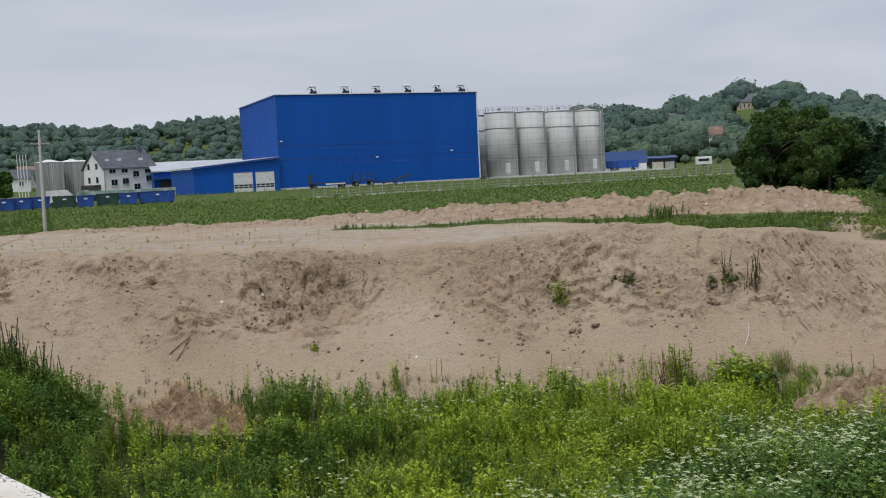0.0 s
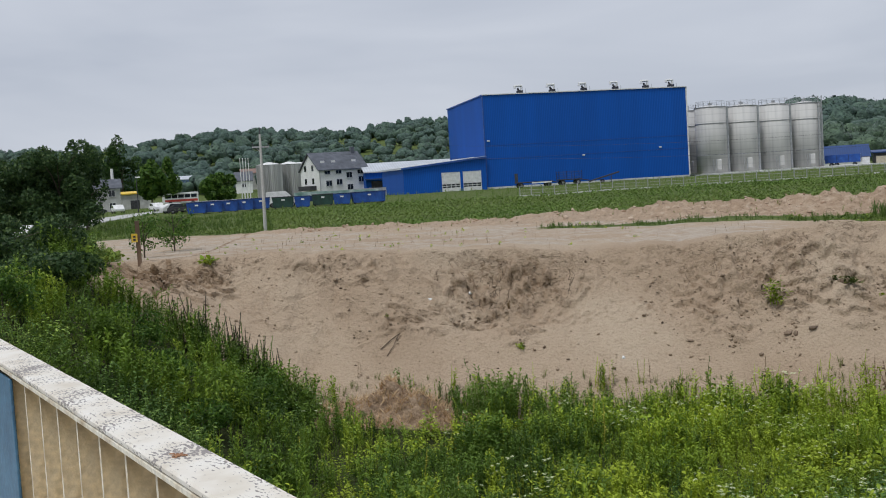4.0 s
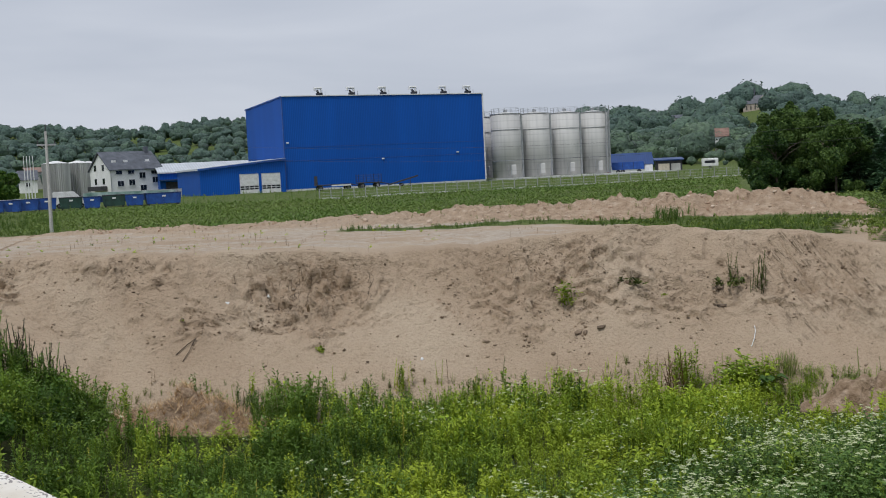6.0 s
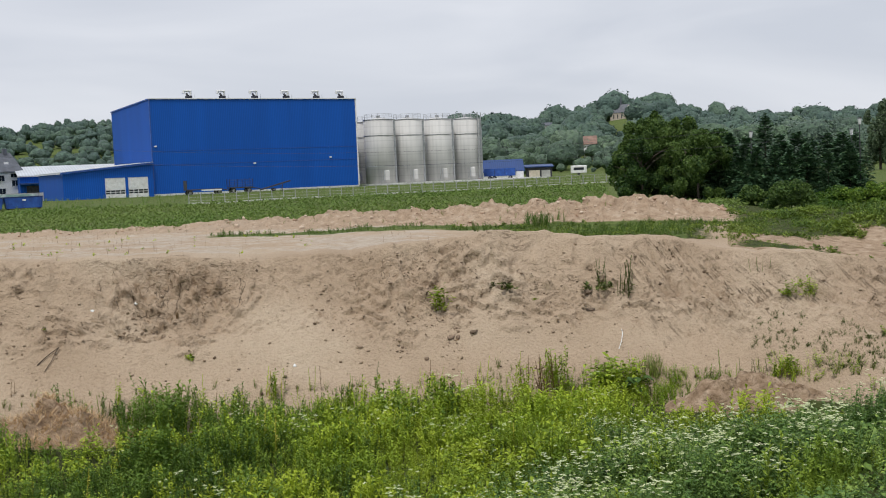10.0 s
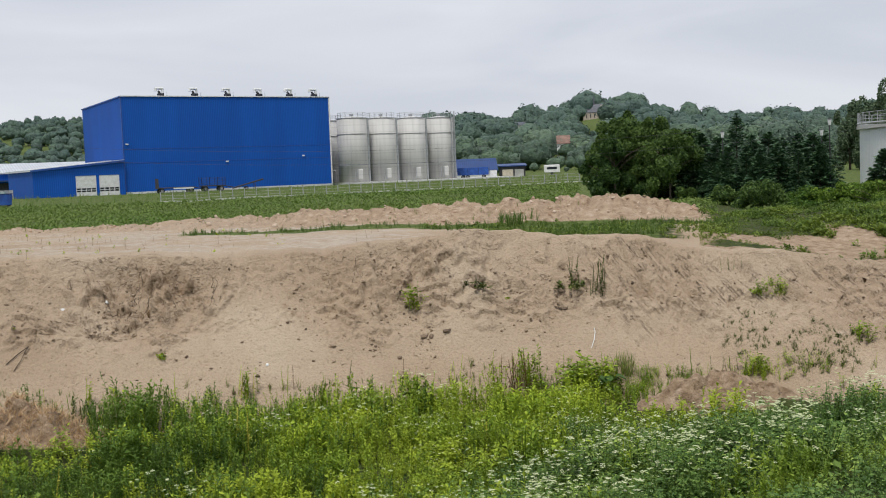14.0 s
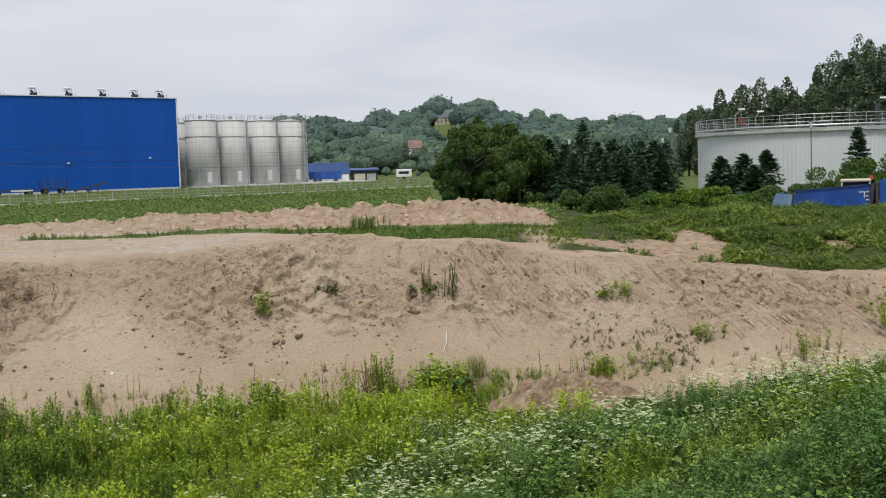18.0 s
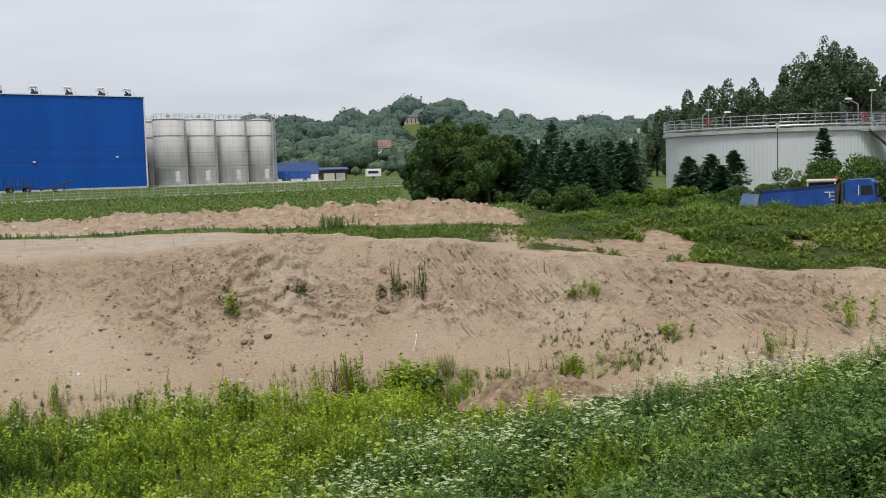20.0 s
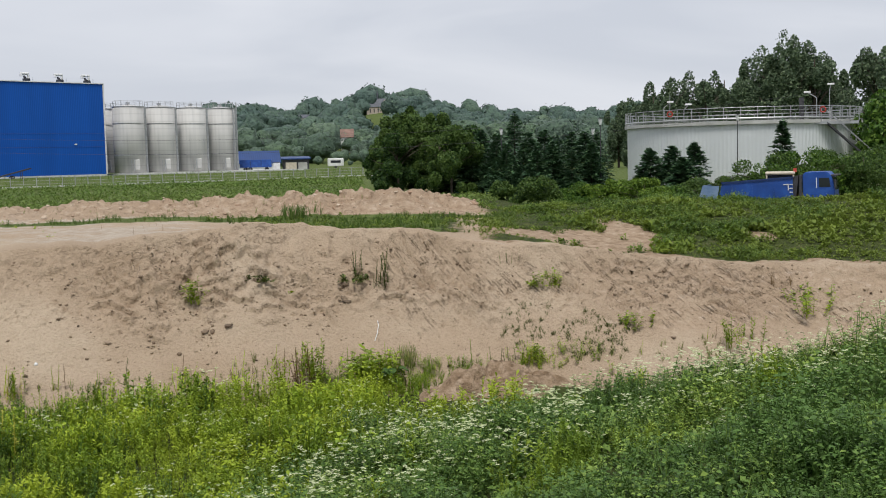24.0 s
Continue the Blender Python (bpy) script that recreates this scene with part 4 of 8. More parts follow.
def build_silo(m, full=True):
    s = thing("storage_silo", m, "tall stainless steel storage silo with a conical top", "silo", "row of storage silos")
    bm = bmesh.new()
    cyl(bm, SILO_R, SILO_R, 0.0, SILO_H)
    part("shell", bm, M_SILO, s, "riveted ring-plated steel shell", True)
    bm = bmesh.new()
    cyl(bm, SILO_R + 0.04, 0.4, SILO_H, SILO_H + 0.4)
    part("cone", bm, M_SILO, s)
    bm = bmesh.new()
    cyl(bm, 0.4, 0.4, SILO_H + 0.35, SILO_H + 0.85, 16)
    part("hatch", bm, M_STEEL, s)
    for z in (3.4, 9.6, SILO_H - 0.1):
        bm = bmesh.new()
        cyl(bm, SILO_R + 0.07, SILO_R + 0.07, z, z + 0.12)
        part("ring", bm, M_STEEL, s)
    door = part("manhole", box(0.2, 1.25, -SILO_R - 0.05, -SILO_R + 0.4, 0.5, 2.6, 0.15), M_SILO, s, "low access hatch")
    part("frame", box(0.05, 0.2, -SILO_R - 0.1, -SILO_R + 0.4, 0.4, 2.7), M_STEEL, door)
    part("pipe", tube((-0.4, -SILO_R - 0.12, 0.2), (-0.4, -SILO_R - 0.12, 2.6), 0.07), M_STEEL, s)
    bm = bmesh.new()
    for k in range(14):
        a = radians(k * 360 / 14)
        add_tube(bm, (2.85 * math.cos(a), 2.85 * math.sin(a), SILO_H), (2.85 * math.cos(a), 2.85 * math.sin(a), SILO_H + 1.1), 0.035, seg=5)
    for z in (0.6, 1.1):
        for k in range(14):
            a, b = radians(k * 360 / 14), radians((k + 1) * 360 / 14)
            add_tube(bm, (2.85 * math.cos(a), 2.85 * math.sin(a), SILO_H + z), (2.85 * math.cos(b), 2.85 * math.sin(b), SILO_H + z), 0.025, seg=4)
    part("guard_rail", bm, M_STEEL, s, "thin steel guard rail round the top")
    part("cable_duct", box(SILO_R - 0.12, SILO_R + 0.25, -0.9, -0.5, 0, SILO_H), M_STEEL, s)
    return s


silo = None
for az, d in ((3.27, 223.5), (4.78, 227.5), (6.33, 231.5), (7.78, 235.5), (1.9, 232.0)):
    m = facing(az, d, -1.75, 12)
    if silo is None:
        silo = build_silo(m)
    else:
        copy_thing(silo, m)

slab_m = facing(5.2, 222.0, -2.6, 27)
slab = tagged(part("silo_slab", box(-9, 30, -2.0, 14, -1.0, 0.75), M_CONCRETE_L), "pale concrete slab under the silos", "slab", kind="structure")
slab.matrix_basis = slab_m

ladder = thing("stair_tower", facing(8.52, 233.5, -1.75, 10), "slender steel ladder tower beside the silos", "ladder tower")
for x in (-0.35, 0.35):
    for y in (-0.35, 0.35):
        part("upright", box(x - 0.05, x + 0.05, y - 0.05, y + 0.05, 0, SILO_H + 1.2), M_STEEL, ladder)
for k in range(13):
    part("landing", box(-0.34, 0.34, -0.34, 0.34, 0.9 + k * 1.0, 0.96 + k * 1.0), M_STEEL, ladder)

# ---------------------------------------------------------------- round white tank
TANK_AZ, TANK_D, TANK_R = 34.38, 109.0, 10.65
TANK_TOP = 2.2


def build_tank():
    m = facing(TANK_AZ, TANK_D, -4.3)
    h = TANK_TOP + 4.3
    t = thing("round_tank", m, "wide round tank clad in white ribbed sheet with a railed roof", "tank")
    bm = bmesh.new()
    n = 190
    lo, hi, lo2, hi2 = [], [], [], []
    for k in range(n * 2):
        a = radians(k * 180 / n)
        r = TANK_R + (0.035 if (k // 1) % 2 else -0.0)
        lo.append(bm.verts.new((r * math.cos(a), r * math.sin(a), 0)))
        hi.append(bm.verts.new((r * math.cos(a), r * math.sin(a), h)))
    for k in range(n * 2):
        j = (k + 1) % (n * 2)
        bm.faces.new((lo[k], lo[j], hi[j], hi[k]))
    bm.faces.new(hi)
    part("shell", bm, M_TANK, t, "white ribbed cladding")
    bm = bmesh.new()
    cyl(bm, TANK_R + 0.3, TANK_R + 0.3, h, h + 0.3, 90)
    part("roof_rim", bm, M_CONCRETE, t, "grey roof rim")
    bm = bmesh.new()
    R = TANK_R + 0.2
    for k in range(48):
        a = radians(k * 7.5)
        c, s = R * math.cos(a), R * math.sin(a)
        add_tube(bm, (c, s, h + 0.3), (c, s, h + 1.45), 0.04, seg=5)
    tagged(part("rail_post", bm, M_STEEL, t), kind="stuff")
    for z, th in ((0.5, 0.14), (0.85, 0.03), (1.15, 0.03), (1.45, 0.045)):
        bm = bmesh.new()
        ring = []
        for k in range(96):
            a = radians(k * 3.75)
            ring.append([bm.verts.new(((R + th / 1.5 * math.cos(c)) * math.cos(a), (R + th / 1.5 * math.cos(c)) * math.sin(a), h + z + th / 1.5 * math.sin(c))) for c in (0, 1.257, 2.513, 3.77, 5.027)])
        for k in range(96):
            for c in range(5):
                bm.faces.new((ring[k][c], ring[(k + 1) % 96][c], ring[(k + 1) % 96][(c + 1) % 5], ring[k][(c + 1) % 5]))
        part("hand_rail", bm, M_STEEL, t, "galvanised rail round the roof edge")
    # gantry and stair at the far side of the roof's edge
    a = radians(-42)
    c, s = (TANK_R + 0.4) * math.cos(a), (TANK_R + 0.4) * math.sin(a)
    part("gantry", box(c - 3.0, c + 1.6, s - 1.3, s + 0.1, h - 0.15, h + 0.1), M_STEEL, t, "grey steel gantry")
    for x in np.linspace(c - 3.0, c + 1.6, 7):
        part("gantry_post", box(x - 0.03, x + 0.03, s - 1.3, s - 1.24, h + 0.1, h + 1.3), M_STEEL, t)
    for z in (0.7, 1.3):
        part("gantry_rail", box(c - 3.0, c + 1.6, s - 1.3, s - 1.25, h + z - 0.04, h + z), M_STEEL, t)
    x0, z0, x1, z1 = c - 1.0, h, c + 2.8, h - 3.6
    for dy in (-1.25, -0.45):
        part("stringer", tube((x0, s + dy, z0), (x1, s + dy, z1), 0.09, seg=6), M_DARK, t)
        part("stair_rail", tube((x0, s + dy, z0 + 1.0), (x1, s + dy, z1 + 1.0), 0.035, seg=6), M_STEEL, t)
    for k in range(14):
        f = (k + 0.5) / 14
        x, z = x0 + (x1 - x0) * f, z0 + (z1 - z0) * f
        part("tread", box(x - 0.13, x + 0.13, s - 1.25, s - 0.45, z - 0.02, z + 0.02), M_DARK, t)
    part("ladder_cage", box(c - 3.3, c - 2.9, s - 1.35, s - 0.9, h - 0.2, h + 2.2), M_DARK, t, "dark upright locker on the gantry")
    return t


M_TANK = worn("white_tank_sheet", (0.6, 0.63, 0.635), (0.57, 0.6, 0.605), (0.62, 0.65, 0.655), 0.3, 0.55, 0, 300, 0.01, (1, 1, 0.1))
tank = build_tank()

# ---------------------------------------------------------------- trees


def grow(n, seed, rx, ry, rz, zc, leaf, shell=0.55, lumps=9, drop=0.0, tri=False):
    """Leaf quads in a lumpy crown: n leaves of that size about the centre height zc."""
    g = np.random.default_rng(seed)
    cen = g.normal(size=(lumps, 3))
    cen /= np.linalg.norm(cen, axis=1)[:, None]
    many = lumps >= 28
    cen *= g.uniform(0.45 if many else 0.3, 1.0 if many else 0.85, (lumps, 1))
    rad = g.uniform(0.2, 0.5, lumps) * (1.1 if lumps < 20 else 0.5 if many else 0.68)
    k = g.integers(0, lumps, n)
    v = g.normal(size=(n, 3))
    v /= np.linalg.norm(v, axis=1)[:, None]
    p = cen[k] + v * (rad[k] * (shell + (1 - shell) * g.random(n) ** 0.5))[:, None]
    p[:, 2] -= drop * np.hypot(p[:, 0], p[:, 1])
    p = p / np.percentile(np.abs(p), 99.7, axis=0)
    p[:, :2] *= (1 - 0.22 * np.clip(p[:, 2], 0, 1) ** 2)[:, None]
    p = p * np.array([rx, ry, rz])
    p[:, 2] += zc
    nrm = v + 0.9 * g.normal(size=(n, 3))
    return quads(p, nrm, leaf * g.uniform(0.6, 1.5, n), g, 0.8 if tri else 0.55, tri)


def quads(p, nrm, size, g, slim=0.55, tri=False):
    nrm = nrm / np.linalg.norm(nrm, axis=1)[:, None]
    t = np.cross(nrm, g.normal(size=p.shape))
    t /= np.linalg.norm(t, axis=1)[:, None]
    b = np.cross(nrm, t)
    t, b = t * size[:, None], b * (size * slim)[:, None]
    if tri:
        V = np.stack([p - t * 0.9 - b, p + t * 0.9 - b, p + b * 1.3], 1).reshape(-1, 3)
        return V, np.arange(len(V)).reshape(-1, 3)
    V = np.stack([p - t, p - b * 0.9 + nrm * size[:, None] * 0.15, p + t, p + b * 0.9 + nrm * size[:, None] * 0.15], 1).reshape(-1, 3)
    F = np.arange(len(V)).reshape(-1, 4)
    return V, F


def add_limbs(bm, h, spread, seed, base=0.25, n=7, r=0.16):
    g = random.Random(seed)
    add_tube(bm, (0, 0, -0.4), (0.05, 0, h * 0.4), r, r * 0.75, 8)
    add_tube(bm, (0.05, 0, h * 0.39), (0, 0.05, h * 0.85), r * 0.75, r * 0.2, 7)
    for k in range(n):
        a = g.uniform(0, 6.28)
        z0 = h * g.uniform(base, 0.6)
        e = (spread * math.cos(a) * 0.75, spread * math.sin(a) * 0.75, z0 + h * g.uniform(0.12, 0.32))
        mid = (e[0] * 0.5, e[1] * 0.5, z0 + (e[2] - z0) * 0.65)
        add_tube(bm, (0, 0, z0), mid, r * 0.45, r * 0.3, 6)
        add_tube(bm, mid, e, r * 0.3, r * 0.1, 5)


def broad_tree(m, h, spread, label, mat, seed, n=9000, leaf=0.16, lumps=16, low=0.12, name="tree", cat="tree", group=""):
    t = thing(name, m, label, cat, group)
    bm = bmesh.new()
    add_limbs(bm, h, spread, seed, r=0.02 * h)
    part("trunk", bm, M_BARK, t)
    V, F = grow(n, seed, spread, spread, h * (1 - low) / 2, h * (low + (1 - low) / 2), leaf, lumps=lumps, tri=n >= 6000)
    mesh_np("crown", V, F, mat, t)
    return t


def spruce(m, h, r, label, seed, n=5000, name="spruce"):
    """Tiers of drooping boughs, each with its side twigs, on a straight stem."""
    t = thing(name, m, label, "spruce", "row of young spruces")
    part("trunk", tube((0, 0, -0.3), (0, 0, h * 0.95), 0.018 * h, 0.01, 7), M_BARK, t)
    g = np.random.default_rng(seed)
    P, D, S = [], [], []
    z = 0.05 * h
    while z < h * 0.985:
        u = z / h
        for k in range(g.integers(6, 9)):
            a = g.uniform(0, 6.283)
            ln_ = (r * (1 - u) ** 0.8 * g.uniform(0.7, 1.15) + 0.1) * (1.0 if g.random() > 0.12 else 0.6)
            rise = 0.55 * u - 0.28 + 0.1 * g.normal()
            m_ = max(3, int(n * ln_ / (r * 150)))
            f = g.random(m_) ** 0.75
            sd = g.normal(size=m_) * 0.24 * ln_ * (1.15 - f)
            R = f * ln_
            bx, by = np.cos(a), np.sin(a)
            P.append(np.stack([bx * R - by * sd, by * R + bx * sd, z + rise * R - 0.1 * R * f + 0.05 * g.normal(size=m_)], 1))
            D.append(np.stack([bx - by * np.sign(sd) * 0.8, by + bx * np.sign(sd) * 0.8, rise + 0 * f], 1))
            S.append(0.15 + 0.1 * g.random(m_))
        z += h / 30 * g.uniform(0.6, 1.3) * (1.15 - 0.6 * u)
    P, D, S = np.concatenate(P), np.concatenate(D), np.concatenate(S)
    D /= np.linalg.norm(D, axis=1)[:, None]
    side = np.cross(D, np.array([0, 0, 1.0]) + 0.35 * g.normal(size=P.shape))
    side /= np.linalg.norm(side, axis=1)[:, None]
    L, W = D * S[:, None], side * (S * 0.42)[:, None]
    V = np.stack([P - L * 0.6, P + W, P + L, P - W], 1).reshape(-1, 3)
    mesh_np("crown", V, np.arange(len(V)).reshape(-1, 4), L_SPRUCE, t)
    return t


def place(az, d, sink=0.1, turn=0.0, s=1.0):
    p = at(az, d)
    p.z = ground_z(p.x, p.y) - sink
    return pose(*p, 0, 0, turn) @ Matrix.Scale(s, 4)


def build_trees():
    # dark round trees at the end of the field
    for k, (az, d, h, r) in enumerate(((17.1, 97, 6.9, 3.2), (18.0, 99, 7.6, 3.5), (19.0, 97, 6.9, 3.3))):
        broad_tree(place(az, d), h, r, "dense dark green ash tree at the edge of the field", L_ASH, 3 + 10 * k, 30000, 0.09, 60, 0.0)
    broad_tree(place(16.8, 94), 5.4, 3.0, "low dark green tree at the edge of the field", L_TREE, 5, 14000, 0.095, 30, 0.02)
    broad_tree(place(19.6, 93), 6.0, 3.0, "dense green tree at the edge of the field", L_ASH, 8, 16000, 0.09, 30, 0.02)
    broad_tree(place(20.4, 99), 6.2, 3.0, "dark green tree beside the spruces", L_TREE, 9, 8000, 0.14, 14, 0.02)
    first = None
    rows = ((21.2, 97, 5.6), (22.0, 93, 5.2), (22.95, 99, 7.4), (23.7, 94, 5.6), (24.5, 98, 6.0), (25.2, 93, 5.6), (25.9, 97, 6.0), (26.6, 94, 6.1), (27.2, 98, 6.3), (20.7, 95, 5.0), (22.5, 90, 4.4), (23.4, 91, 4.8), (24.1, 89, 4.5), (24.9, 91, 5.0), (25.9, 90, 4.8), (26.9, 92, 5.2))
    for k, (az, d, h) in enumerate(rows):
        if k < 3:
            sp = spruce(place(az, d, turn=k * 50), h, 2.5, "young dark spruce in a dense row", 20 + k, 6500)
            first = first or []
            first.append((sp, h))
        else:
            sp, h0 = first[k % 3]
            copy_thing(sp, place(az, d, turn=k * 77, s=h / h0))
    # young spruces before the white tank
    for k, (az, d, h) in enumerate(((29.9, 84, 5.0), (31.0, 85, 5.1), (32.1, 85, 5.3), (31.5, 83, 4.3), (36.4, 92, 6.8))):
        spruce(place(az, d, turn=k * 40), h, 2.5 if k < 4 else 2.2, "young spruce standing before the white tank", 40 + k, 8500)
    # bushes
    rows = ((22.2, 82, 1.5, 1.2), (24.0, 80, 2.3, 1.8), (26.3, 82, 2.2, 2.0), (27.7, 82, 2.7, 2.1), (28.6, 82, 2.9, 2.2), (32.5, 80, 2.8, 2.6), (34.0, 83, 3.4, 3.0), (35.4, 84, 3.9, 3.2), (36.6, 86, 4.3, 3.4), (37.8, 86, 4.6, 3.4), (39.0, 87, 4.6, 3.4), (40.2, 87, 4.7, 3.4), (41.2, 88, 4.8, 3.4), (29.6, 80, 2.9, 2.4), (33.2, 79, 2.6, 2.2), (30.9, 79, 2.3, 2.0))
    for k, (az, d, h, r) in enumerate(rows):
        broad_tree(place(az, d), h, r, "rounded green bush beside the road" if k % 2 else "dense leafy bush beside the road", L_LIGHTBUSH if k in (3, 4, 13) else L_TREE2 if k in (2, 7, 9, 15) else L_ASH, 60 + k, 9500, 0.068, 24, 0.0, "bush", "bush", "bushes along the road")
    broad_tree(place(41.3, 104), 9.0, 3.6, "leafy green tree beside the white tank", L_TREE2, 90, 9000, 0.17, 16)
    # poplars far behind the tank
    k = 0
    for az, d, top in ((28.3, 250, 2.9), (29.2, 245, 3.3), (30.1, 240, 3.9), (31.0, 236, 4.2), (31.8, 240, 4.4), (32.7, 232, 4.5), (33.6, 236, 4.8), (34.6, 230, 5.0), (35.5, 226, 5.5), (36.2, 222, 5.7), (36.8, 222, 6.2), (37.3, 225, 6.0), (37.9, 222, 5.9), (38.5, 228, 4.9), (38.9, 230, 3.7), (39.6, 232, 3.2), (31.4, 262, 3.6), (33.1, 260, 4.0), (34.7, 258, 4.5), (35.9, 256, 5.0), (37.0, 256, 5.0), (29.7, 262, 3.1), (40.9, 215, 5.9), (41.8, 213, 6.1), (42.6, 215, 5.8), (43.6, 215, 5.5)):
        p = at(az, d)
        z0 = ground_z(p.x, p.y)
        h = d * math.tan(radians(top * 0.9)) + EYE.z - z0
        broad_tree(pose(p.x, p.y, z0 - 0.2, 0, 0, k * 60), h, h * (0.21 + 0.05 * (k % 3) / 2), "tall slender poplar behind the tank", L_POPLAR, 110 + k, 9500, 0.23, 24, 0.05, "poplar", "poplar", "poplar grove")
        k += 1
    # trees at the edge of the car park
    for az, d, h, r, n in ((-31.3, 118, 8.2, 4.2, 14000), (-29.9, 116, 9.0, 4.6, 16000), (-28.7, 120, 9.3, 2.3, 9000), (-33.8, 114, 9.8, 3.2, 10000)):
        broad_tree(place(az, d), h, r, "dark green tree by the car park", L_LEFT, 200 + int(az), n, 0.13, 26, 0.02)
    for az, d, top, r in ((-26.9, 330, 3.2, 6.0), (-25.5, 250, 1.9, 3.4), (-22.4, 260, 1.0, 3.0), (-24.6, 300, 2.0, 3.4), (-21.9, 270, 1.1, 3.0)):
        p = at(az, d)
        z0 = ground_z(p.x, p.y)
        broad_tree(pose(p.x, p.y, z0, 0, 0, 0), d * math.tan(radians(top)) + EYE.z - z0, r, "broad green tree in the village", L_TREE if top > 2 else L_TREE2, 300 + int(az), 5000, 0.4, 14, 0.05)


build_trees()


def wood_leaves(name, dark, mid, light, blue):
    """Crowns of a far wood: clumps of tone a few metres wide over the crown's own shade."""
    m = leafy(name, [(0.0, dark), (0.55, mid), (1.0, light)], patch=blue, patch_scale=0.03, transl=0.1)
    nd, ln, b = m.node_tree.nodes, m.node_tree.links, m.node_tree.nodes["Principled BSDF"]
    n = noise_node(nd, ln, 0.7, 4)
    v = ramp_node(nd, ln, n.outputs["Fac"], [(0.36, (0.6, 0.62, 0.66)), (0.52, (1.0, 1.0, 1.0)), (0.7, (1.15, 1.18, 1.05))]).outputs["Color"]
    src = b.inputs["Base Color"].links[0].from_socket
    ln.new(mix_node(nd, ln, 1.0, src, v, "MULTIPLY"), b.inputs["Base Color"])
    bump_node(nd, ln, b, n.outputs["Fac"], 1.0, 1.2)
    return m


# distance haze is put into both palettes as a paler, bluer green
L_WOOD = wood_leaves("hazed_far_wood_leaves", (0.062, 0.102, 0.08), (0.088, 0.142, 0.104), (0.115, 0.178, 0.122), (0.085, 0.138, 0.12))
L_NEARWOOD = wood_leaves("hazed_hillside_leaves", (0.07, 0.115, 0.075), (0.105, 0.165, 0.1), (0.145, 0.21, 0.125), (0.11, 0.16, 0.128))


def crowns(x, y, z, r, h, g, mat, leaves, size):
    """Round-headed trees of a far wood: a lumpy body each, with leaf sprays standing off it."""
    bm = bmesh.new()
    bmesh.ops.create_icosphere(bm, subdivisions=2, radius=1.0)
    B = np.array([v.co[:] for v in bm.verts])
    T = np.array([[v.index for v in f.verts] for f in bm.faces])
    bm.free()
    m = len(x)
    ph = g.uniform(0, 6.28, (m, 1, 3))

    def lumpy(v):
        return 0.82 + 0.16 * np.sin(v[..., 0] * 4.1 + ph[..., 0]) * np.cos(v[..., 1] * 3.7 + ph[..., 1]) + 0.1 * np.sin(v[..., 2] * 5.3 + ph[..., 2])

    scale = np.stack([r * g.uniform(0.8, 1.2, m), r, h * 0.55], 1)[:, None, :]
    mid = np.stack([x, y, z + h * 0.5], 1)[:, None, :]
    V = np.broadcast_to(B, (m, *B.shape))
    V = V * (lumpy(V) + 0.07 * g.normal(size=V.shape[:2]))[..., None] * scale * 0.95 + mid
    F = (T[None] + len(B) * np.arange(m)[:, None, None]).reshape(-1, 3)
    body = mesh_np("wooded_hill", V.reshape(-1, 3), F, mat, smooth=True)
    tagged(body, "distant hillside covered with round green tree crowns", "woods", kind="stuff")
    v = g.normal(size=(m, leaves, 3))
    v[..., 2] = np.abs(v[..., 2]) - 0.2
    v /= np.linalg.norm(v, axis=2)[..., None]
    p = (v * (lumpy(v) * g.uniform(0.88, 1.05, (m, leaves)))[..., None] * scale + mid).reshape(-1, 3)
    V, F = quads(p, v.reshape(-1, 3) + 0.45 * g.normal(size=p.shape), np.repeat(r, leaves) * size * g.uniform(0.6, 1.4, len(p)), g, 0.8, True)
    tagged(mesh_np("wood_sprays", V, F, mat), "leaf sprays standing off the far tree crowns", "woods", kind="stuff")


def build_woods():
    """The wooded hills, belt by belt."""
    g = np.random.default_rng(5)
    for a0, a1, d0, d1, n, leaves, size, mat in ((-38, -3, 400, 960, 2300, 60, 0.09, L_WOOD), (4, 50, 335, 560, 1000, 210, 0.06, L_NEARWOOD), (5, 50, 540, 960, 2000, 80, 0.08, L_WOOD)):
        az = g.uniform(a0, a1, n)
        d = d0 + (d1 - d0) * g.random(n) ** 0.75
        keep = ~((np.abs(az - 14.2) < 0.3) & (d > 420) & (d < 478)) & ~((np.abs(az - 15.8) < 0.8) & (d > 650) & (d < 797)) & ~((np.abs(az - 12.3) < 0.6) & (d > 600) & (d < 802))
        az, d = az[keep], d[keep]
        x, y = d * np.sin(np.radians(az)), d * np.cos(np.radians(az))
        m = len(x)
        h = g.uniform(5, 12, m) * (0.62 if a0 < 0 else 1.0)
        h = np.where(g.random(m) < (0.04 if a0 < 0 else 0.14), h * 1.5, h)
        if d0 > 500:
            h = h * (1.0 + 0.3 * np.exp(-(((az - 15) / 4.0) ** 4)) * (d > 800))
        if a0 < 0:
            h = np.where(d > 800, h * 0.5, h)
        if d0 < 400:
            h = h * np.interp(d, [335, 420], [0.5, 0.85]) * np.where((np.abs(az - 14.2) < 0.8) & (d < 478), 0.6, 1.0)
        h = np.where((np.abs(az - 15.85) < 0.8) & (d > 540) & (d < 725), h * 0.5, h)
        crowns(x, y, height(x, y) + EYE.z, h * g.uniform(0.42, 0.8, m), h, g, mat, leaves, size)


build_woods()

# ---------------------------------------------------------------- bridge deck and guard rail


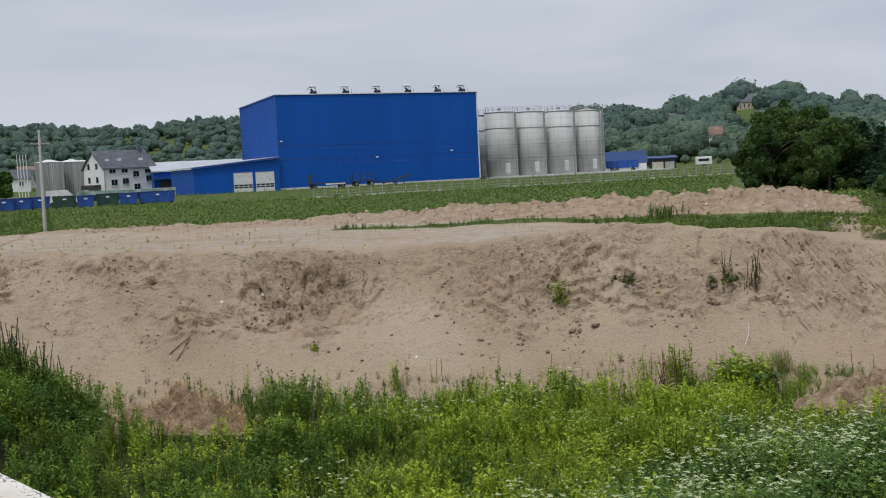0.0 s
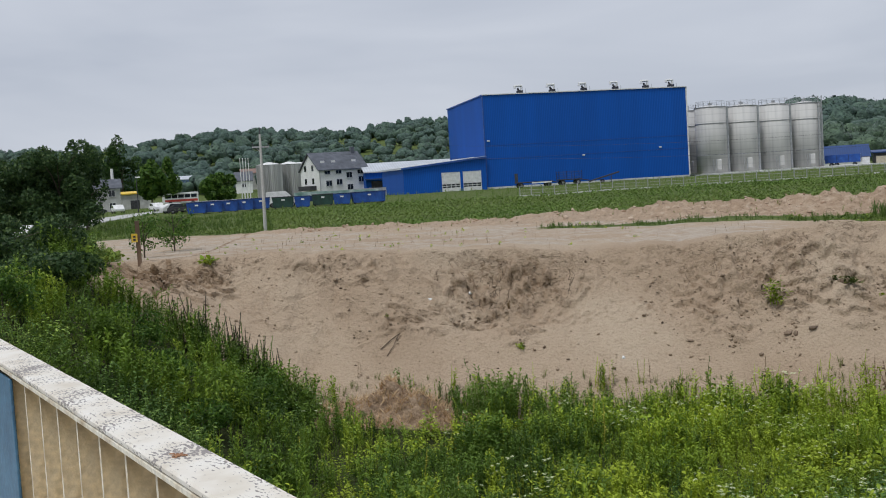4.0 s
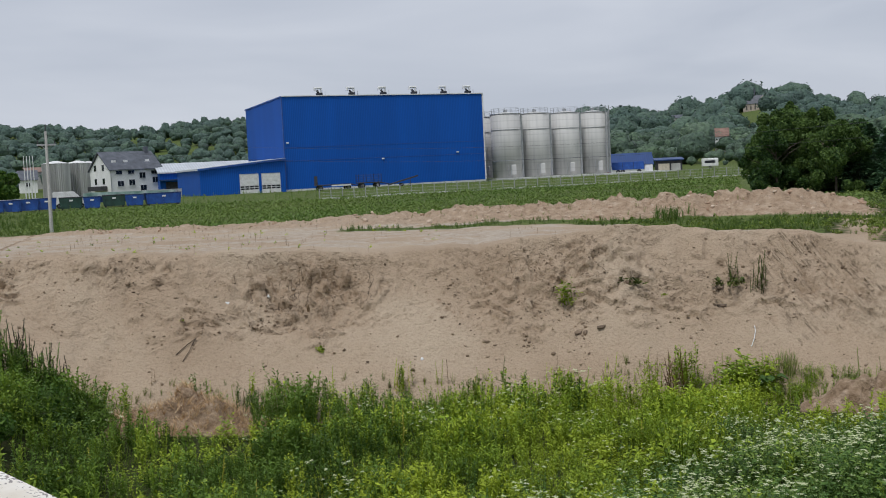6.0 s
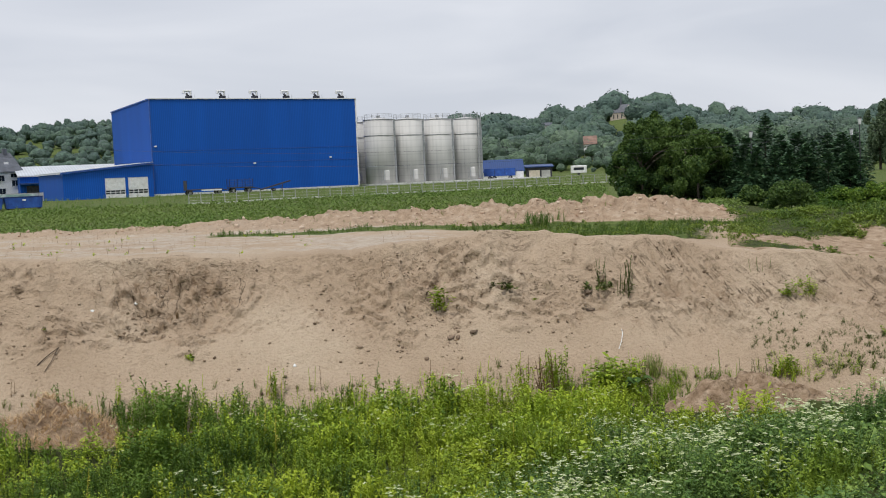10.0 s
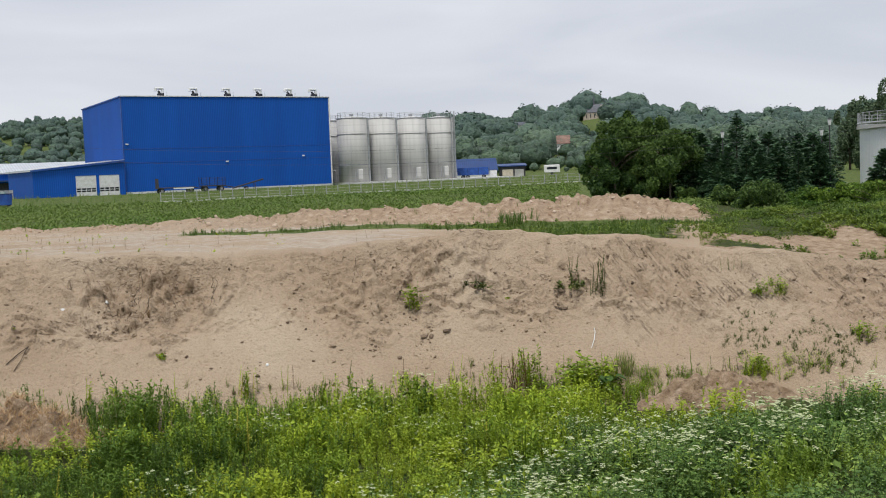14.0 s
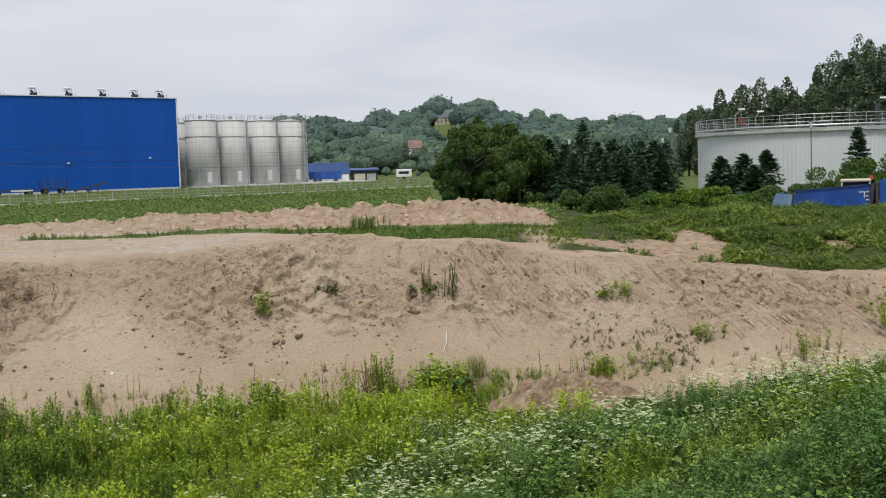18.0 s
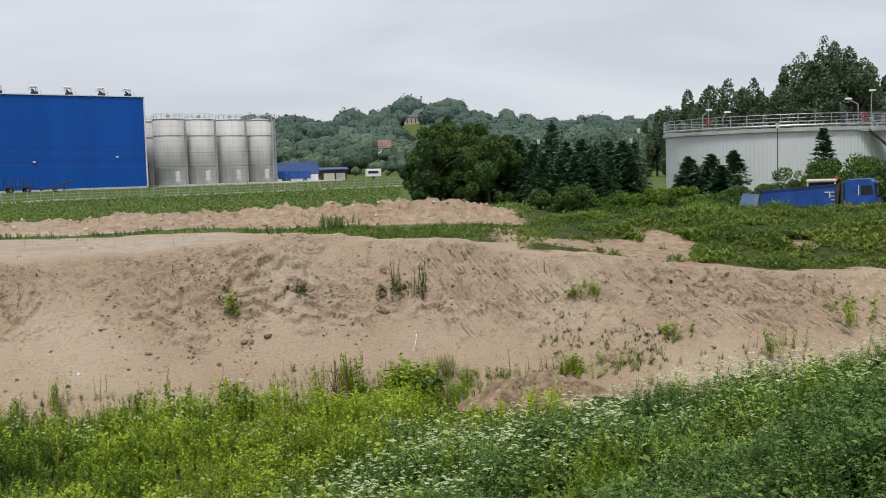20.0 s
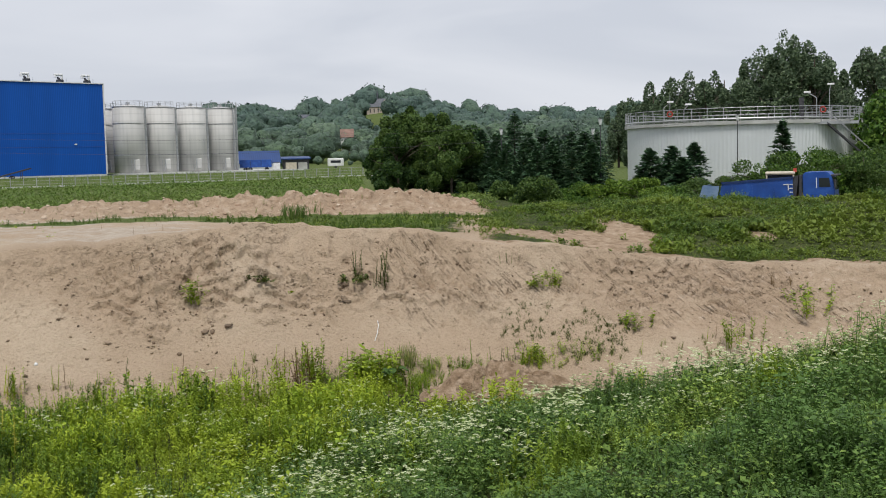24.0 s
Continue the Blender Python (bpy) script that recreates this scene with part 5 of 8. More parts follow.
def chipped_paint():
    m, nd, ln, b = material("chipped_white_paint", 0.5)
    n1, n2 = noise_node(nd, ln, 120, 3, stretch=(0.4, 1.0, 1.0)), noise_node(nd, ln, 4.0, 3)
    n3 = noise_node(nd, ln, 6.5, 4)
    s = nd.new("ShaderNodeMath")
    s.operation = "ADD"
    k = nd.new("ShaderNodeMath")
    k.operation = "MULTIPLY"
    k.inputs[1].default_value = 0.45
    ln.new(n2.outputs["Fac"], k.inputs[0])
    k2 = nd.new("ShaderNodeMath")
    k2.operation = "MULTIPLY"
    k2.inputs[1].default_value = 0.5
    ln.new(n1.outputs["Fac"], k2.inputs[0])
    ln.new(k2.outputs[0], s.inputs[0])
    ln.new(k.outputs[0], s.inputs[1])
    chip = ramp_node(nd, ln, s.outputs[0], [(0.508, (0, 0, 0)), (0.528, (1, 1, 1))]).outputs["Color"]
    base = ramp_node(nd, ln, n3.outputs["Fac"], [(0.3, (0.62, 0.55, 0.44)), (0.5, (0.76, 0.71, 0.62)), (0.7, (0.83, 0.8, 0.74))]).outputs["Color"]
    rust = ramp_node(nd, ln, n3.outputs["Fac"], [(0.7, (0, 0, 0)), (0.78, (1, 1, 1))]).outputs["Color"]
    c = mix_node(nd, ln, chip, base, (0.26, 0.23, 0.21))
    c = mix_node(nd, ln, rust, c, (0.4, 0.24, 0.13))
    ln.new(c, b.inputs["Base Color"])
    bump_node(nd, ln, b, s.outputs[0], 0.2, 0.003)
    return m


M_CHIP = chipped_paint()
M_TAN = worn("stained_beige_paint", (0.64, 0.51, 0.31), (0.38, 0.28, 0.16), (0.74, 0.62, 0.42), 7.0, 0.6, 0, 40, 0.2, (1, 1, 0.5))
M_EDGE = worn("cream_paint_edge", (0.78, 0.72, 0.58), (0.5, 0.4, 0.27), (0.82, 0.78, 0.68), 14.0, 0.6, 0, 60, 0.1)
M_RUST = worn("rust", (0.32, 0.15, 0.07), (0.18, 0.08, 0.04), (0.42, 0.24, 0.13), 30, 0.9, 0, 120, 0.4)


def build_bridge():
    rail = thing("bridge_railing", rail_m, "white painted steel bridge railing with flaking paint", "railing")
    x0, x1 = -3.0, 9.0
    bm = bmesh.new()
    add_box(bm, x0, x1, -0.034, 0.1, -0.022, 0.0, None, 0.006)
    part("top_rail", bm, M_CHIP, rail, "flat top rail with chipped white paint")
    part("rail_lip", box(x0, x1, 0.082, 0.0985, -0.04, -0.0225, 0.003), M_EDGE, rail, "cream painted lip with brown stains")
    part("panel", box(x0, x1, -0.012, -0.002, -0.97, -0.023), M_TAN, rail, "beige sheet panel stained brown")
    part("rust_spot", rust_patch(0.365, 0.045, 0.017), M_RUST, rail, "brown rust stain on the top rail")
    part("bottom_rail", box(x0, x1, 0.0, 0.07, -1.02, -0.97, 0.005), M_CHIP, rail)
    bal = None
    k = 0
    x = x0 + 0.1
    while x < x1:
        if bal is None:
            bm = box(-0.007, 0.007, -0.0015, 0.078, -0.97, -0.0235, 0.001)
            bal = part("baluster", bm, M_TAN, rail, "flat beige upright with a cream edge")
            bal.data.materials.append(M_EDGE)
            for pl in bal.data.polygons:
                pl.material_index = 1 if pl.normal.y > 0.5 else 0
            ob = bal
        else:
            ob = new("baluster", bal.data)
            ob.parent = rail
        ob.location = (0.445 + 0.2746 * (k - 12), 0, 0)
        x = 0.445 + 0.2746 * (k - 11)
        k += 1
    for x in (-2.9, -1.0, 3.25, 5.0, 7.0, 8.9):
        part("post", box(x - 0.05, x + 0.05, -0.06, -0.0125, -1.1, -0.023, 0.006), M_TAN, rail)
    part("blue_plate", box(2.33, 2.95, 0.0785, 0.09, -1.05, -0.06, 0.003), M_BLUE_SIGN, rail, "plain blue plate fixed to the uprights")
    deck = tagged(part("bridge_deck", box(-6, 9.2, -0.15, 4.5, -1.55, -1.1, 0.03), M_CONCRETE), "grey concrete bridge deck behind the railing", "bridge", kind="structure")
    deck.matrix_basis = rail_m
    for x in (-4.0, 8.0):
        p = part("bridge_pier", box(x - 0.4, x + 0.4, 0.6, 3.6, -9.8, -1.555), M_CONCRETE)
        p.matrix_basis = rail_m
        tagged(p, "grey concrete pier under the bridge deck", "pier", kind="structure")


def rust_patch(cx, cy, r=0.03):
    """Flakes of rust lying close together, thinning outwards."""
    bm = bmesh.new()
    g = random.Random(4)
    for n in range(70):
        px, py, q = cx + 0.75 * r * g.gauss(0, 1), cy + 0.4 * r * g.gauss(0, 1), r * g.uniform(0.08, 0.3)
        vs = [bm.verts.new((px + 1.5 * q * g.uniform(0.6, 1.2) * math.cos(k * 1.0472), py + q * g.uniform(0.6, 1.2) * math.sin(k * 1.0472), 0.0006 + 0.00002 * n)) for k in range(6)]
        top = bm.verts.new((px, py, 0.001 + 0.00002 * n))
        for k in range(6):
            bm.faces.new((vs[k], vs[(k + 1) % 6], top))
    return bm


M_BLUE_SIGN = worn("faded_blue_paint", (0.06, 0.16, 0.26), (0.04, 0.11, 0.19), (0.09, 0.21, 0.32), 4, 0.5)
build_bridge()

# ---------------------------------------------------------------- poles, cables, lamps


def on_ground(az, d, sink=0.0, turn=0.0, face=True):
    p = at(az, d)
    p.z = ground_z(p.x, p.y) - sink
    return pose(*p, 0, 0, (-az if face else 0) + turn)


def power_pole(m, h, lean=0.0):
    p = thing("power_pole", m @ Matrix.Rotation(radians(lean), 4, "Y"), "slender grey concrete power pole with a crossarm", "power pole")
    bm = bmesh.new()
    add_tube(bm, (0, 0, -0.5), (0, 0, h), 0.15, 0.09, 10)
    part("shaft", bm, M_CONCRETE, p)
    part("crossarm", box(-0.65, 0.65, -0.06, 0.06, h - 1.05, h - 0.93, 0.01), M_STEEL, p)
    for x in (-0.58, 0.58, 0.0):
        part("insulator", tube((x, 0, h - 0.93 if x else h), (x, 0, h - 0.68 if x else h + 0.5), 0.05, 0.03), M_DARK, p)
    part("bracket", tube((-0.4, 0, h - 0.98), (0, 0, h - 1.4), 0.02), M_STEEL, p)
    return p


POLE_A, POLE_B = at(-19.95, 85.0), Vector((52.0, 54.0, 0))
za = ground_z(POLE_A.x, POLE_A.y)
power_pole(pose(POLE_A.x, POLE_A.y, za, 0, 0, 20), EYE.z + 4.4 - za, 0.6)
zb = ground_z(POLE_B.x, POLE_B.y)
power_pole(pose(POLE_B.x, POLE_B.y, zb, 0, 0, -40), EYE.z + 4.6 - zb)
for off in (0.0, -0.85):
    cu = bpy.data.curves.new("power_cable", "CURVE")
    cu.dimensions, cu.bevel_depth = "3D", 0.006
    sp = cu.splines.new("POLY")
    sp.points.add(60)
    for k in range(61):
        s = k / 60
        z = EYE.z + 4.15 + 0.3 * s - 4 * 2.95 * s * (1 - s) + off
        sp.points[k].co = (POLE_A.x + (POLE_B.x - POLE_A.x) * s, POLE_A.y + (POLE_B.y - POLE_A.y) * s, z, 1)
    cu.materials.append(M_DARK)
    tagged(new("power_cable", cu), "thin grey overhead power cable sagging between poles", "cable", "overhead cables")


def yard_lamp(az, d, top, label="black lamp post with a small white lantern"):
    m = on_ground(az, d, 0.2)
    h = EYE.z + d * math.tan(radians(top)) - m.translation.z
    p = thing("lamp_post", m, label, "lamp post", "yard lamps")
    part("post", tube((0, 0, 0), (0, 0, h - 0.55), 0.05, 0.035), M_DARK, p)
    part("lantern", tube((0, 0, h - 0.55), (0, 0, h - 0.1), 0.09, 0.16, 8), M_WHITE, p, "white lantern glass")
    part("cap", tube((0, 0, h - 0.1), (0, 0, h), 0.18, 0.06, 8), M_DARK, p)


for az, d, top in ((22.26, 92, 1.42), (27.0, 96, 1.3), (27.38, 92, 1.8), (34.23, 94, 1.8)):
    yard_lamp(az, d, top)


def street_lamp(az, d, top, bottom_z, arm):
    p = at(az, d, bottom_z)
    h = d * math.tan(radians(top)) - bottom_z
    t = thing("street_lamp", pose(*p, 0, 0, -az), "curved grey lamp post on the tank roof", "street lamp", "tank roof lamps")
    part("post", tube((0, 0, 0), (0, 0, h - 0.5), 0.05, 0.04, 6), M_STEEL, t)
    part("arm", tube((0, 0, h - 0.5), (arm, 0, h), 0.035, 0.03, 6), M_STEEL, t)
    part("lamp_head", box(arm - 0.3, arm + 0.3, -0.12, 0.12, h - 0.05, h + 0.1, 0.03), M_WHITE, t)


for az, d, top, arm in ((30.6, 106, 2.5, 0.6), (31.6, 104, 2.35, 0.4), (38.0, 104, 2.75, -0.8), (38.6, 106, 3.1, 0.1)):
    street_lamp(az, d, top, TANK_TOP + 0.3, arm)
mast = thing("thin_mast", facing(30.9, 107, TANK_TOP + 0.3), "thin steel mast on the tank roof", "mast")
part("pole", tube((0, 0, 0), (0, 0, 2.9), 0.04, 0.02, 6), M_STEEL, mast)
for az in (30.9, 38.3):
    b = thing("lifebuoy", facing(az, TANK_D - 10.2, TANK_TOP + 0.55), "orange and white lifebuoy hung on the tank railing", "lifebuoy")
    bm = bmesh.new()
    for k in range(16):
        a0, a1 = k * math.pi / 8, (k + 1) * math.pi / 8
        add_tube(bm, (0.22 * math.cos(a0), -0.3, 0.5 + 0.22 * math.sin(a0)), (0.22 * math.cos(a1), -0.3, 0.5 + 0.22 * math.sin(a1)), 0.055, seg=6)
    part("ring", bm, M_RED, b)

# ---------------------------------------------------------------- dump truck and loader behind the berm


def wheel(parent, x, y, z, r=0.52, w=0.32):
    t = part("wheel", tube((x, y - w / 2, z), (x, y + w / 2, z), r * 0.55, None, 18), M_STEEL, parent)
    bm = bmesh.new()
    cyl(bm, r, r, -w / 2, w / 2, 22)
    bmesh.ops.transform(bm, matrix=Matrix.Translation((x, y, z)) @ Matrix.Rotation(radians(90), 4, "X"), verts=bm.verts)
    part("tyre", bm, M_RUBBER, t)


def build_truck():
    p = at(35.75, 75.5)
    z = EYE.z - 4.6
    t = thing("dump_truck", pose(p.x, p.y, z, 0, -1.2, -35.75 - 9), "royal blue dump truck parked behind the grassy berm", "truck")
    part("chassis", box(-4.0, 3.9, -0.5, 0.5, 0.75, 1.1, 0.04), M_DARK, t)
    bed = part("tipper_bed", bed_mesh(), M_BLUE_PAINT, t, "royal blue steel tipper bed")
    part("bed_rim", prism([(-2.8, 2.425), (1.8, 2.665), (1.8, 2.78), (-2.8, 2.54)], -1.36, -1.17), M_BLUE_DARK, bed)
    for x in (-2.2, -0.9, 0.5):
        part("bed_rib", prism([(x, 1.25), (x + 0.09, 1.25), (x + 0.09, 2.4), (x, 2.4)], -1.33, -1.303), M_BLUE_PAINT, bed)
    part("tailgate", prism([(-4.45, 1.2), (-4.35, 1.2), (-3.95, 2.36), (-4.05, 2.36)], -1.18, 1.18), M_TRUCK_GREY, bed, "dusty grey-blue tailgate")
    part("tail_panel", prism([(-4.35, 1.2), (-3.15, 1.2), (-2.95, 2.3), (-3.95, 2.36)], -1.28, -1.16), M_TRUCK_GREY, bed, "dusty grey-blue rear side panel")
    for x0, x1, z0, z1 in ((1.15, 1.5, 2.25, 2.31), (1.44, 1.5, 1.9, 2.3), (-1.9, -1.1, 1.4, 1.45)):
        part("reflective_strip", box(x0, x1, -1.345, -1.336 if x0 < -3 else -1.305, z0, z1), M_WHITE, bed, "white marking strip")
    for k in range(4):
        part("ladder_rung", box(1.55, 1.75, -1.36, -1.31, 1.5 + 0.25 * k, 1.55 + 0.25 * k), M_WHITE, bed)
    part("headboard", prism([(1.75, 1.2), (1.9, 1.2), (2.1, 2.85), (1.7, 2.75)], -1.2, 1.2), M_DARK, bed)
    bm = prism([(2.35, 0.9), (4.25, 0.9), (4.3, 1.75), (4.1, 2.75), (3.85, 3.02), (2.45, 3.02), (2.35, 2.8)], -1.2, 1.2)
    bmesh.ops.bevel(bm, geom=bm.edges[:], offset=0.05, segments=2, affect="EDGES")
    cab = part("cab", bm, M_BLUE_PAINT, t, "royal blue driver's cab")
    part("side_window", prism([(3.35, 2.05), (4.05, 2.05), (3.96, 2.62), (3.35, 2.62)], -1.215, -1.2), M_GLASS, cab, "dark side window")
    part("window_frame", prism([(3.17, 2.0), (3.22, 2.0), (3.22, 2.65), (3.17, 2.65)], -1.222, -1.2), M_WHITE, cab)
    part("windscreen", prism([(4.32, 1.85), (4.16, 2.65), (4.2, 2.65), (4.36, 1.85)], -1.0, 1.0), M_GLASS, cab)
    part("sun_visor", box(4.05, 4.45, -1.1, 1.1, 2.72, 2.82, 0.02), M_DARK, cab)
    part("mirror", box(4.3, 4.4, -1.5, -1.25, 1.95, 2.55, 0.03), M_DARK, cab)
    part("air_intake", box(2.1, 2.3, -1.15, -0.85, 1.2, 2.85, 0.03), M_DARK, t)
    part("bumper", box(4.05, 4.45, -1.2, 1.2, 0.45, 0.95, 0.05), M_DARK, cab)
    part("number_plate", box(4.451, 4.46, -0.25, 0.25, 0.6, 0.72), M_WHITE, cab)
    for x in (-3.0, -1.65, 3.2):
        for y in (-1.0, 1.0):
            wheel(t, x, y, 0.52)
    # a wheel loader standing behind it
    q = at(36.3, 79.0)
    l = thing("wheel_loader", pose(q.x, q.y, EYE.z - 4.75, 0, 0, -35.75), "pale loader with a beacon standing behind the truck", "loader")
    part("body", box(-1.8, 1.9, -0.9, 0.9, 0.7, 1.7, 0.12), M_YELLOW, l)
    bm = bmesh.new()
    for x in (-0.9, 0.85):
        for y in (-0.7, 0.7):
            add_box(bm, x - 0.05, x + 0.05, y - 0.05, y + 0.05, 1.7, 3.15)
    add_box(bm, -1.0, 0.95, -0.8, 0.8, 3.0, 3.2, None, 0.06)
    add_box(bm, -0.9, 0.85, -0.7, 0.7, 1.7, 2.2)
    part("cab", bm, M_CREAM, l, "cream coloured cab frame")
    part("cab_glass", box(-0.84, 0.79, -0.66, 0.66, 2.2, 2.99), M_GLASS, l)
    part("beacon", tube((0.95, -0.5, 3.15), (0.95, -0.5, 3.42), 0.12, 0.1), M_RED, l, "orange-red warning beacon")
    for x in (-1.1, 1.2):
        for y in (-0.95, 0.95):
            wheel(l, x, y, 0.6, 0.6, 0.4)


def bed_mesh():
    bm = prism([(-3.1, 1.2), (1.75, 1.2), (1.75, 2.66), (-2.75, 2.42)], -1.3, -1.18)
    for pts, y0, y1 in (([(-3.1, 1.2), (1.75, 1.2), (1.75, 2.66), (-2.75, 2.42)], 1.18, 1.3), ([(-3.1, 1.1), (1.75, 1.1), (1.75, 1.199), (-3.1, 1.199)], -1.3, 1.3)):
        q = prism(pts, y0, y1)
        me = bpy.data.meshes.new("tmp")
        q.to_mesh(me)
        q.free()
        bm.from_mesh(me)
        bpy.data.meshes.remove(me)
    return bm


M_TRUCK_GREY = worn("dusty_blue_paint", (0.16, 0.25, 0.4), (0.1, 0.18, 0.33), (0.25, 0.33, 0.46), 1.5, 0.6)
M_CREAM = worn("cream_paint", (0.6, 0.53, 0.42), (0.5, 0.44, 0.34), (0.68, 0.6, 0.5), 2, 0.5)
build_truck()

# ---------------------------------------------------------------- the white house and the yard to its side


def window(parent, x, z, w, h, y=-0.02):
    f = part("window", box(x - w / 2, x + w / 2, y - 0.04, y, z, z + h), M_WHITE, parent)
    part("pane", box(x - w / 2 + 0.07, x - 0.03, y - 0.055, y - 0.0405, z + 0.07, z + h - 0.07), M_GLASS, f)
    part("pane", box(x + 0.03, x + w / 2 - 0.07, y - 0.055, y - 0.0405, z + 0.07, z + h - 0.07), M_GLASS, f)
    part("sill", box(x - w / 2 - 0.05, x + w / 2 + 0.05, y - 0.14, y - 0.0405, z - 0.08, z - 0.01), M_CONCRETE, f)


def gabled(m, name, label, W, D, eave, ridge, wall, roof, axis="x", category="house"):
    """A house on the ground with its ridge along x; front at y = 0."""
    h = thing(name, m, label, category)
    bm = prism([(0, -1.5), (D, -1.5), (D, eave), (D / 2, ridge - 0.15), (0, eave)], -W, 0)
    bmesh.ops.transform(bm, matrix=Matrix.Rotation(radians(90), 4, "Z"), verts=bm.verts)
    part("wall", bm, wall, h)
    for s in (0, 1):
        o = 0.5
        k = (ridge - eave) / (D / 2)
        pts = [(-o, eave - o * k + 0.02), (D / 2, ridge), (D / 2, ridge + 0.22), (-o, eave - o * k + 0.24)]
        if s:
            pts = [(D - x, z) for x, z in pts][::-1]
        bm = prism(pts, -W - 0.4, 0.4)
        bmesh.ops.transform(bm, matrix=Matrix.Rotation(radians(90), 4, "Z"), verts=bm.verts)
        part("roof", bm, roof, h)
    return h


def build_white_house():
    p = at(-17.0, 250.0)
    z = EYE.z - 3.0
    h = gabled(pose(p.x, p.y, z, 0, 0, 17 + 22), "white_house", "white three-storey house with a dark grey tiled roof", 11.9, 11.5, 7.2, 11.0, M_PLASTER, M_SLATE)
    for x, z0 in ((2.0, 6.0), (4.8, 6.0), (7.4, 5.0), (10.2, 5.8), (2.3, 3.3), (4.9, 3.5), (7.5, 2.2), (10.4, 3.9), (2.3, 0.8), (5.0, 0.9)):
        window(h, x, z0, 1.5, 1.35 if z0 < 5.5 else 0.9)
    for x in (1.8, 4.5, 9.6):
        zz = 8.7
        part("skylight", box(x - 0.5, x + 0.5, 1.9, 2.1, zz, zz + 0.5, 0.03, Matrix.Rotation(0, 4, "X")), M_WHITE, h, "small roof window")
    part("chimney", box(10.5, 11.3, 5.0, 6.0, 10.4, 12.2), M_SLATE, h)
    for yy in (3.2, 7.8):
        for zz in (1.0, 4.0, 7.0):
            f = part("window", box(-0.05, -0.003, yy, yy + 1.2, zz, zz + 1.3), M_GLASS, h)
    part("balcony", box(-1.6, -0.004, 2.0, 9.5, 2.6, 3.6), M_DARK, h, "dark balcony on the gable end")
    part("drainpipe", tube((0.12, -0.1, 0), (0.12, -0.1, 7.0), 0.07), M_STEEL, h)


build_white_house()


def shed(m, name, label, W, D, H, wall, roof, rise=1.2, category="building"):
    s = thing(name, m, label, category)
    part("wall", box(0, W, 0, D, -1.5, H), wall, s)
    bm = prism([(-0.4, H + 0.002), (D + 0.4, H + rise), (D + 0.4, H + rise + 0.25), (-0.4, H + 0.25)], -W - 0.4, 0.4)
    bmesh.ops.transform(bm, matrix=Matrix.Rotation(radians(90), 4, "Z"), verts=bm.verts)
    part("roof", bm, roof, s)
    return s


def corner(az, d, z, turn):
    p = at(az, d, z)
    return pose(*p, 0, 0, turn)


w = shed(corner(-14.6, 246, -2.2, 18), "long_warehouse", "long low warehouse with a pale grey roof and blue front", 26, 14, 4.9, M_BLUE, M_ROOF_GREY, 2.2)
# dark panels laid on the wall stand for the shade inside the bays
for k in range(3):
    part("bay", box(1.2 + k * 3.3, 3.8 + k * 3.3, -0.05, -0.003, -1.0, 3.0), M_DARK, w, "dark panel for the shade inside an open loading bay")
part("canopy", box(-0.3, 11.0, -2.6, -0.06, 3.3, 3.6), M_BLUE_ROOF, w, "blue canopy over the bays")
f = thing("yard_fence", corner(-15.3, 215, -2.3, 20), "grey board fence along the yard", "fence")
for k in range(16):
    part("panel", box(k * 0.82, k * 0.82 + 0.78, -0.04, 0.04, -0.5, 1.7), M_CONCRETE if k % 3 else M_STEEL, f)
    if k % 4 == 0:
        part("post", box(k * 0.82 - 0.06, k * 0.82 + 0.02, -0.08, 0.08, -0.5, 1.8), M_STEEL, f)

M_OLD_SILO = ribbed("corrugated_silo_steel", (0.4, 0.4, 0.39), 1.5, "X", 0.9, 0.5, 0.4, 0.35)
old = None
for az, d, r in ((-19.55, 330, 3.7), (-18.5, 336, 3.7), (-18.0, 350, 3.6)):
    m = facing(az, d, -2.0)
    if old is None:
        old = thing("old_silo", m, "weathered grey corrugated steel silo with a white rim", "silo", "old silos")
        n = 44
        bm = bmesh.new()
        lo, hi = [], []
        for k in range(n * 2):
            a = k * math.pi / n
            rr = r + (0.12 if k % 2 else -0.05)
            lo.append(bm.verts.new((rr * math.cos(a), rr * math.sin(a), -1)))
            hi.append(bm.verts.new((rr * math.cos(a), rr * math.sin(a), 9.8)))
        for k in range(n * 2):
            j = (k + 1) % (n * 2)
            bm.faces.new((lo[k], lo[j], hi[j], hi[k]))
        part("shell", bm, M_OLD_SILO, old)
        bm = bmesh.new()
        cyl(bm, r + 0.15, 0.5, 9.8, 10.6, 44)
        part("roof_cone", bm, M_WHITE, old)
    else:
        copy_thing(old, m)

flag = None
for az in (-21.0, -20.86, -20.72, -20.58):
    m = facing(az, 230, -2.2)
    if flag is None:
        flag = thing("flagpole", m, "tall bare white flagpole beside the car park", "flagpole", "row of flagpoles")
        part("pole", tube((0, 0, 0), (0, 0, 9.2), 0.12, 0.06), M_WHITE, flag)
        part("knob", tube((0, 0, 9.2), (0, 0, 9.4), 0.1, 0.02), M_WHITE, flag)
    else:
        copy_thing(flag, m)


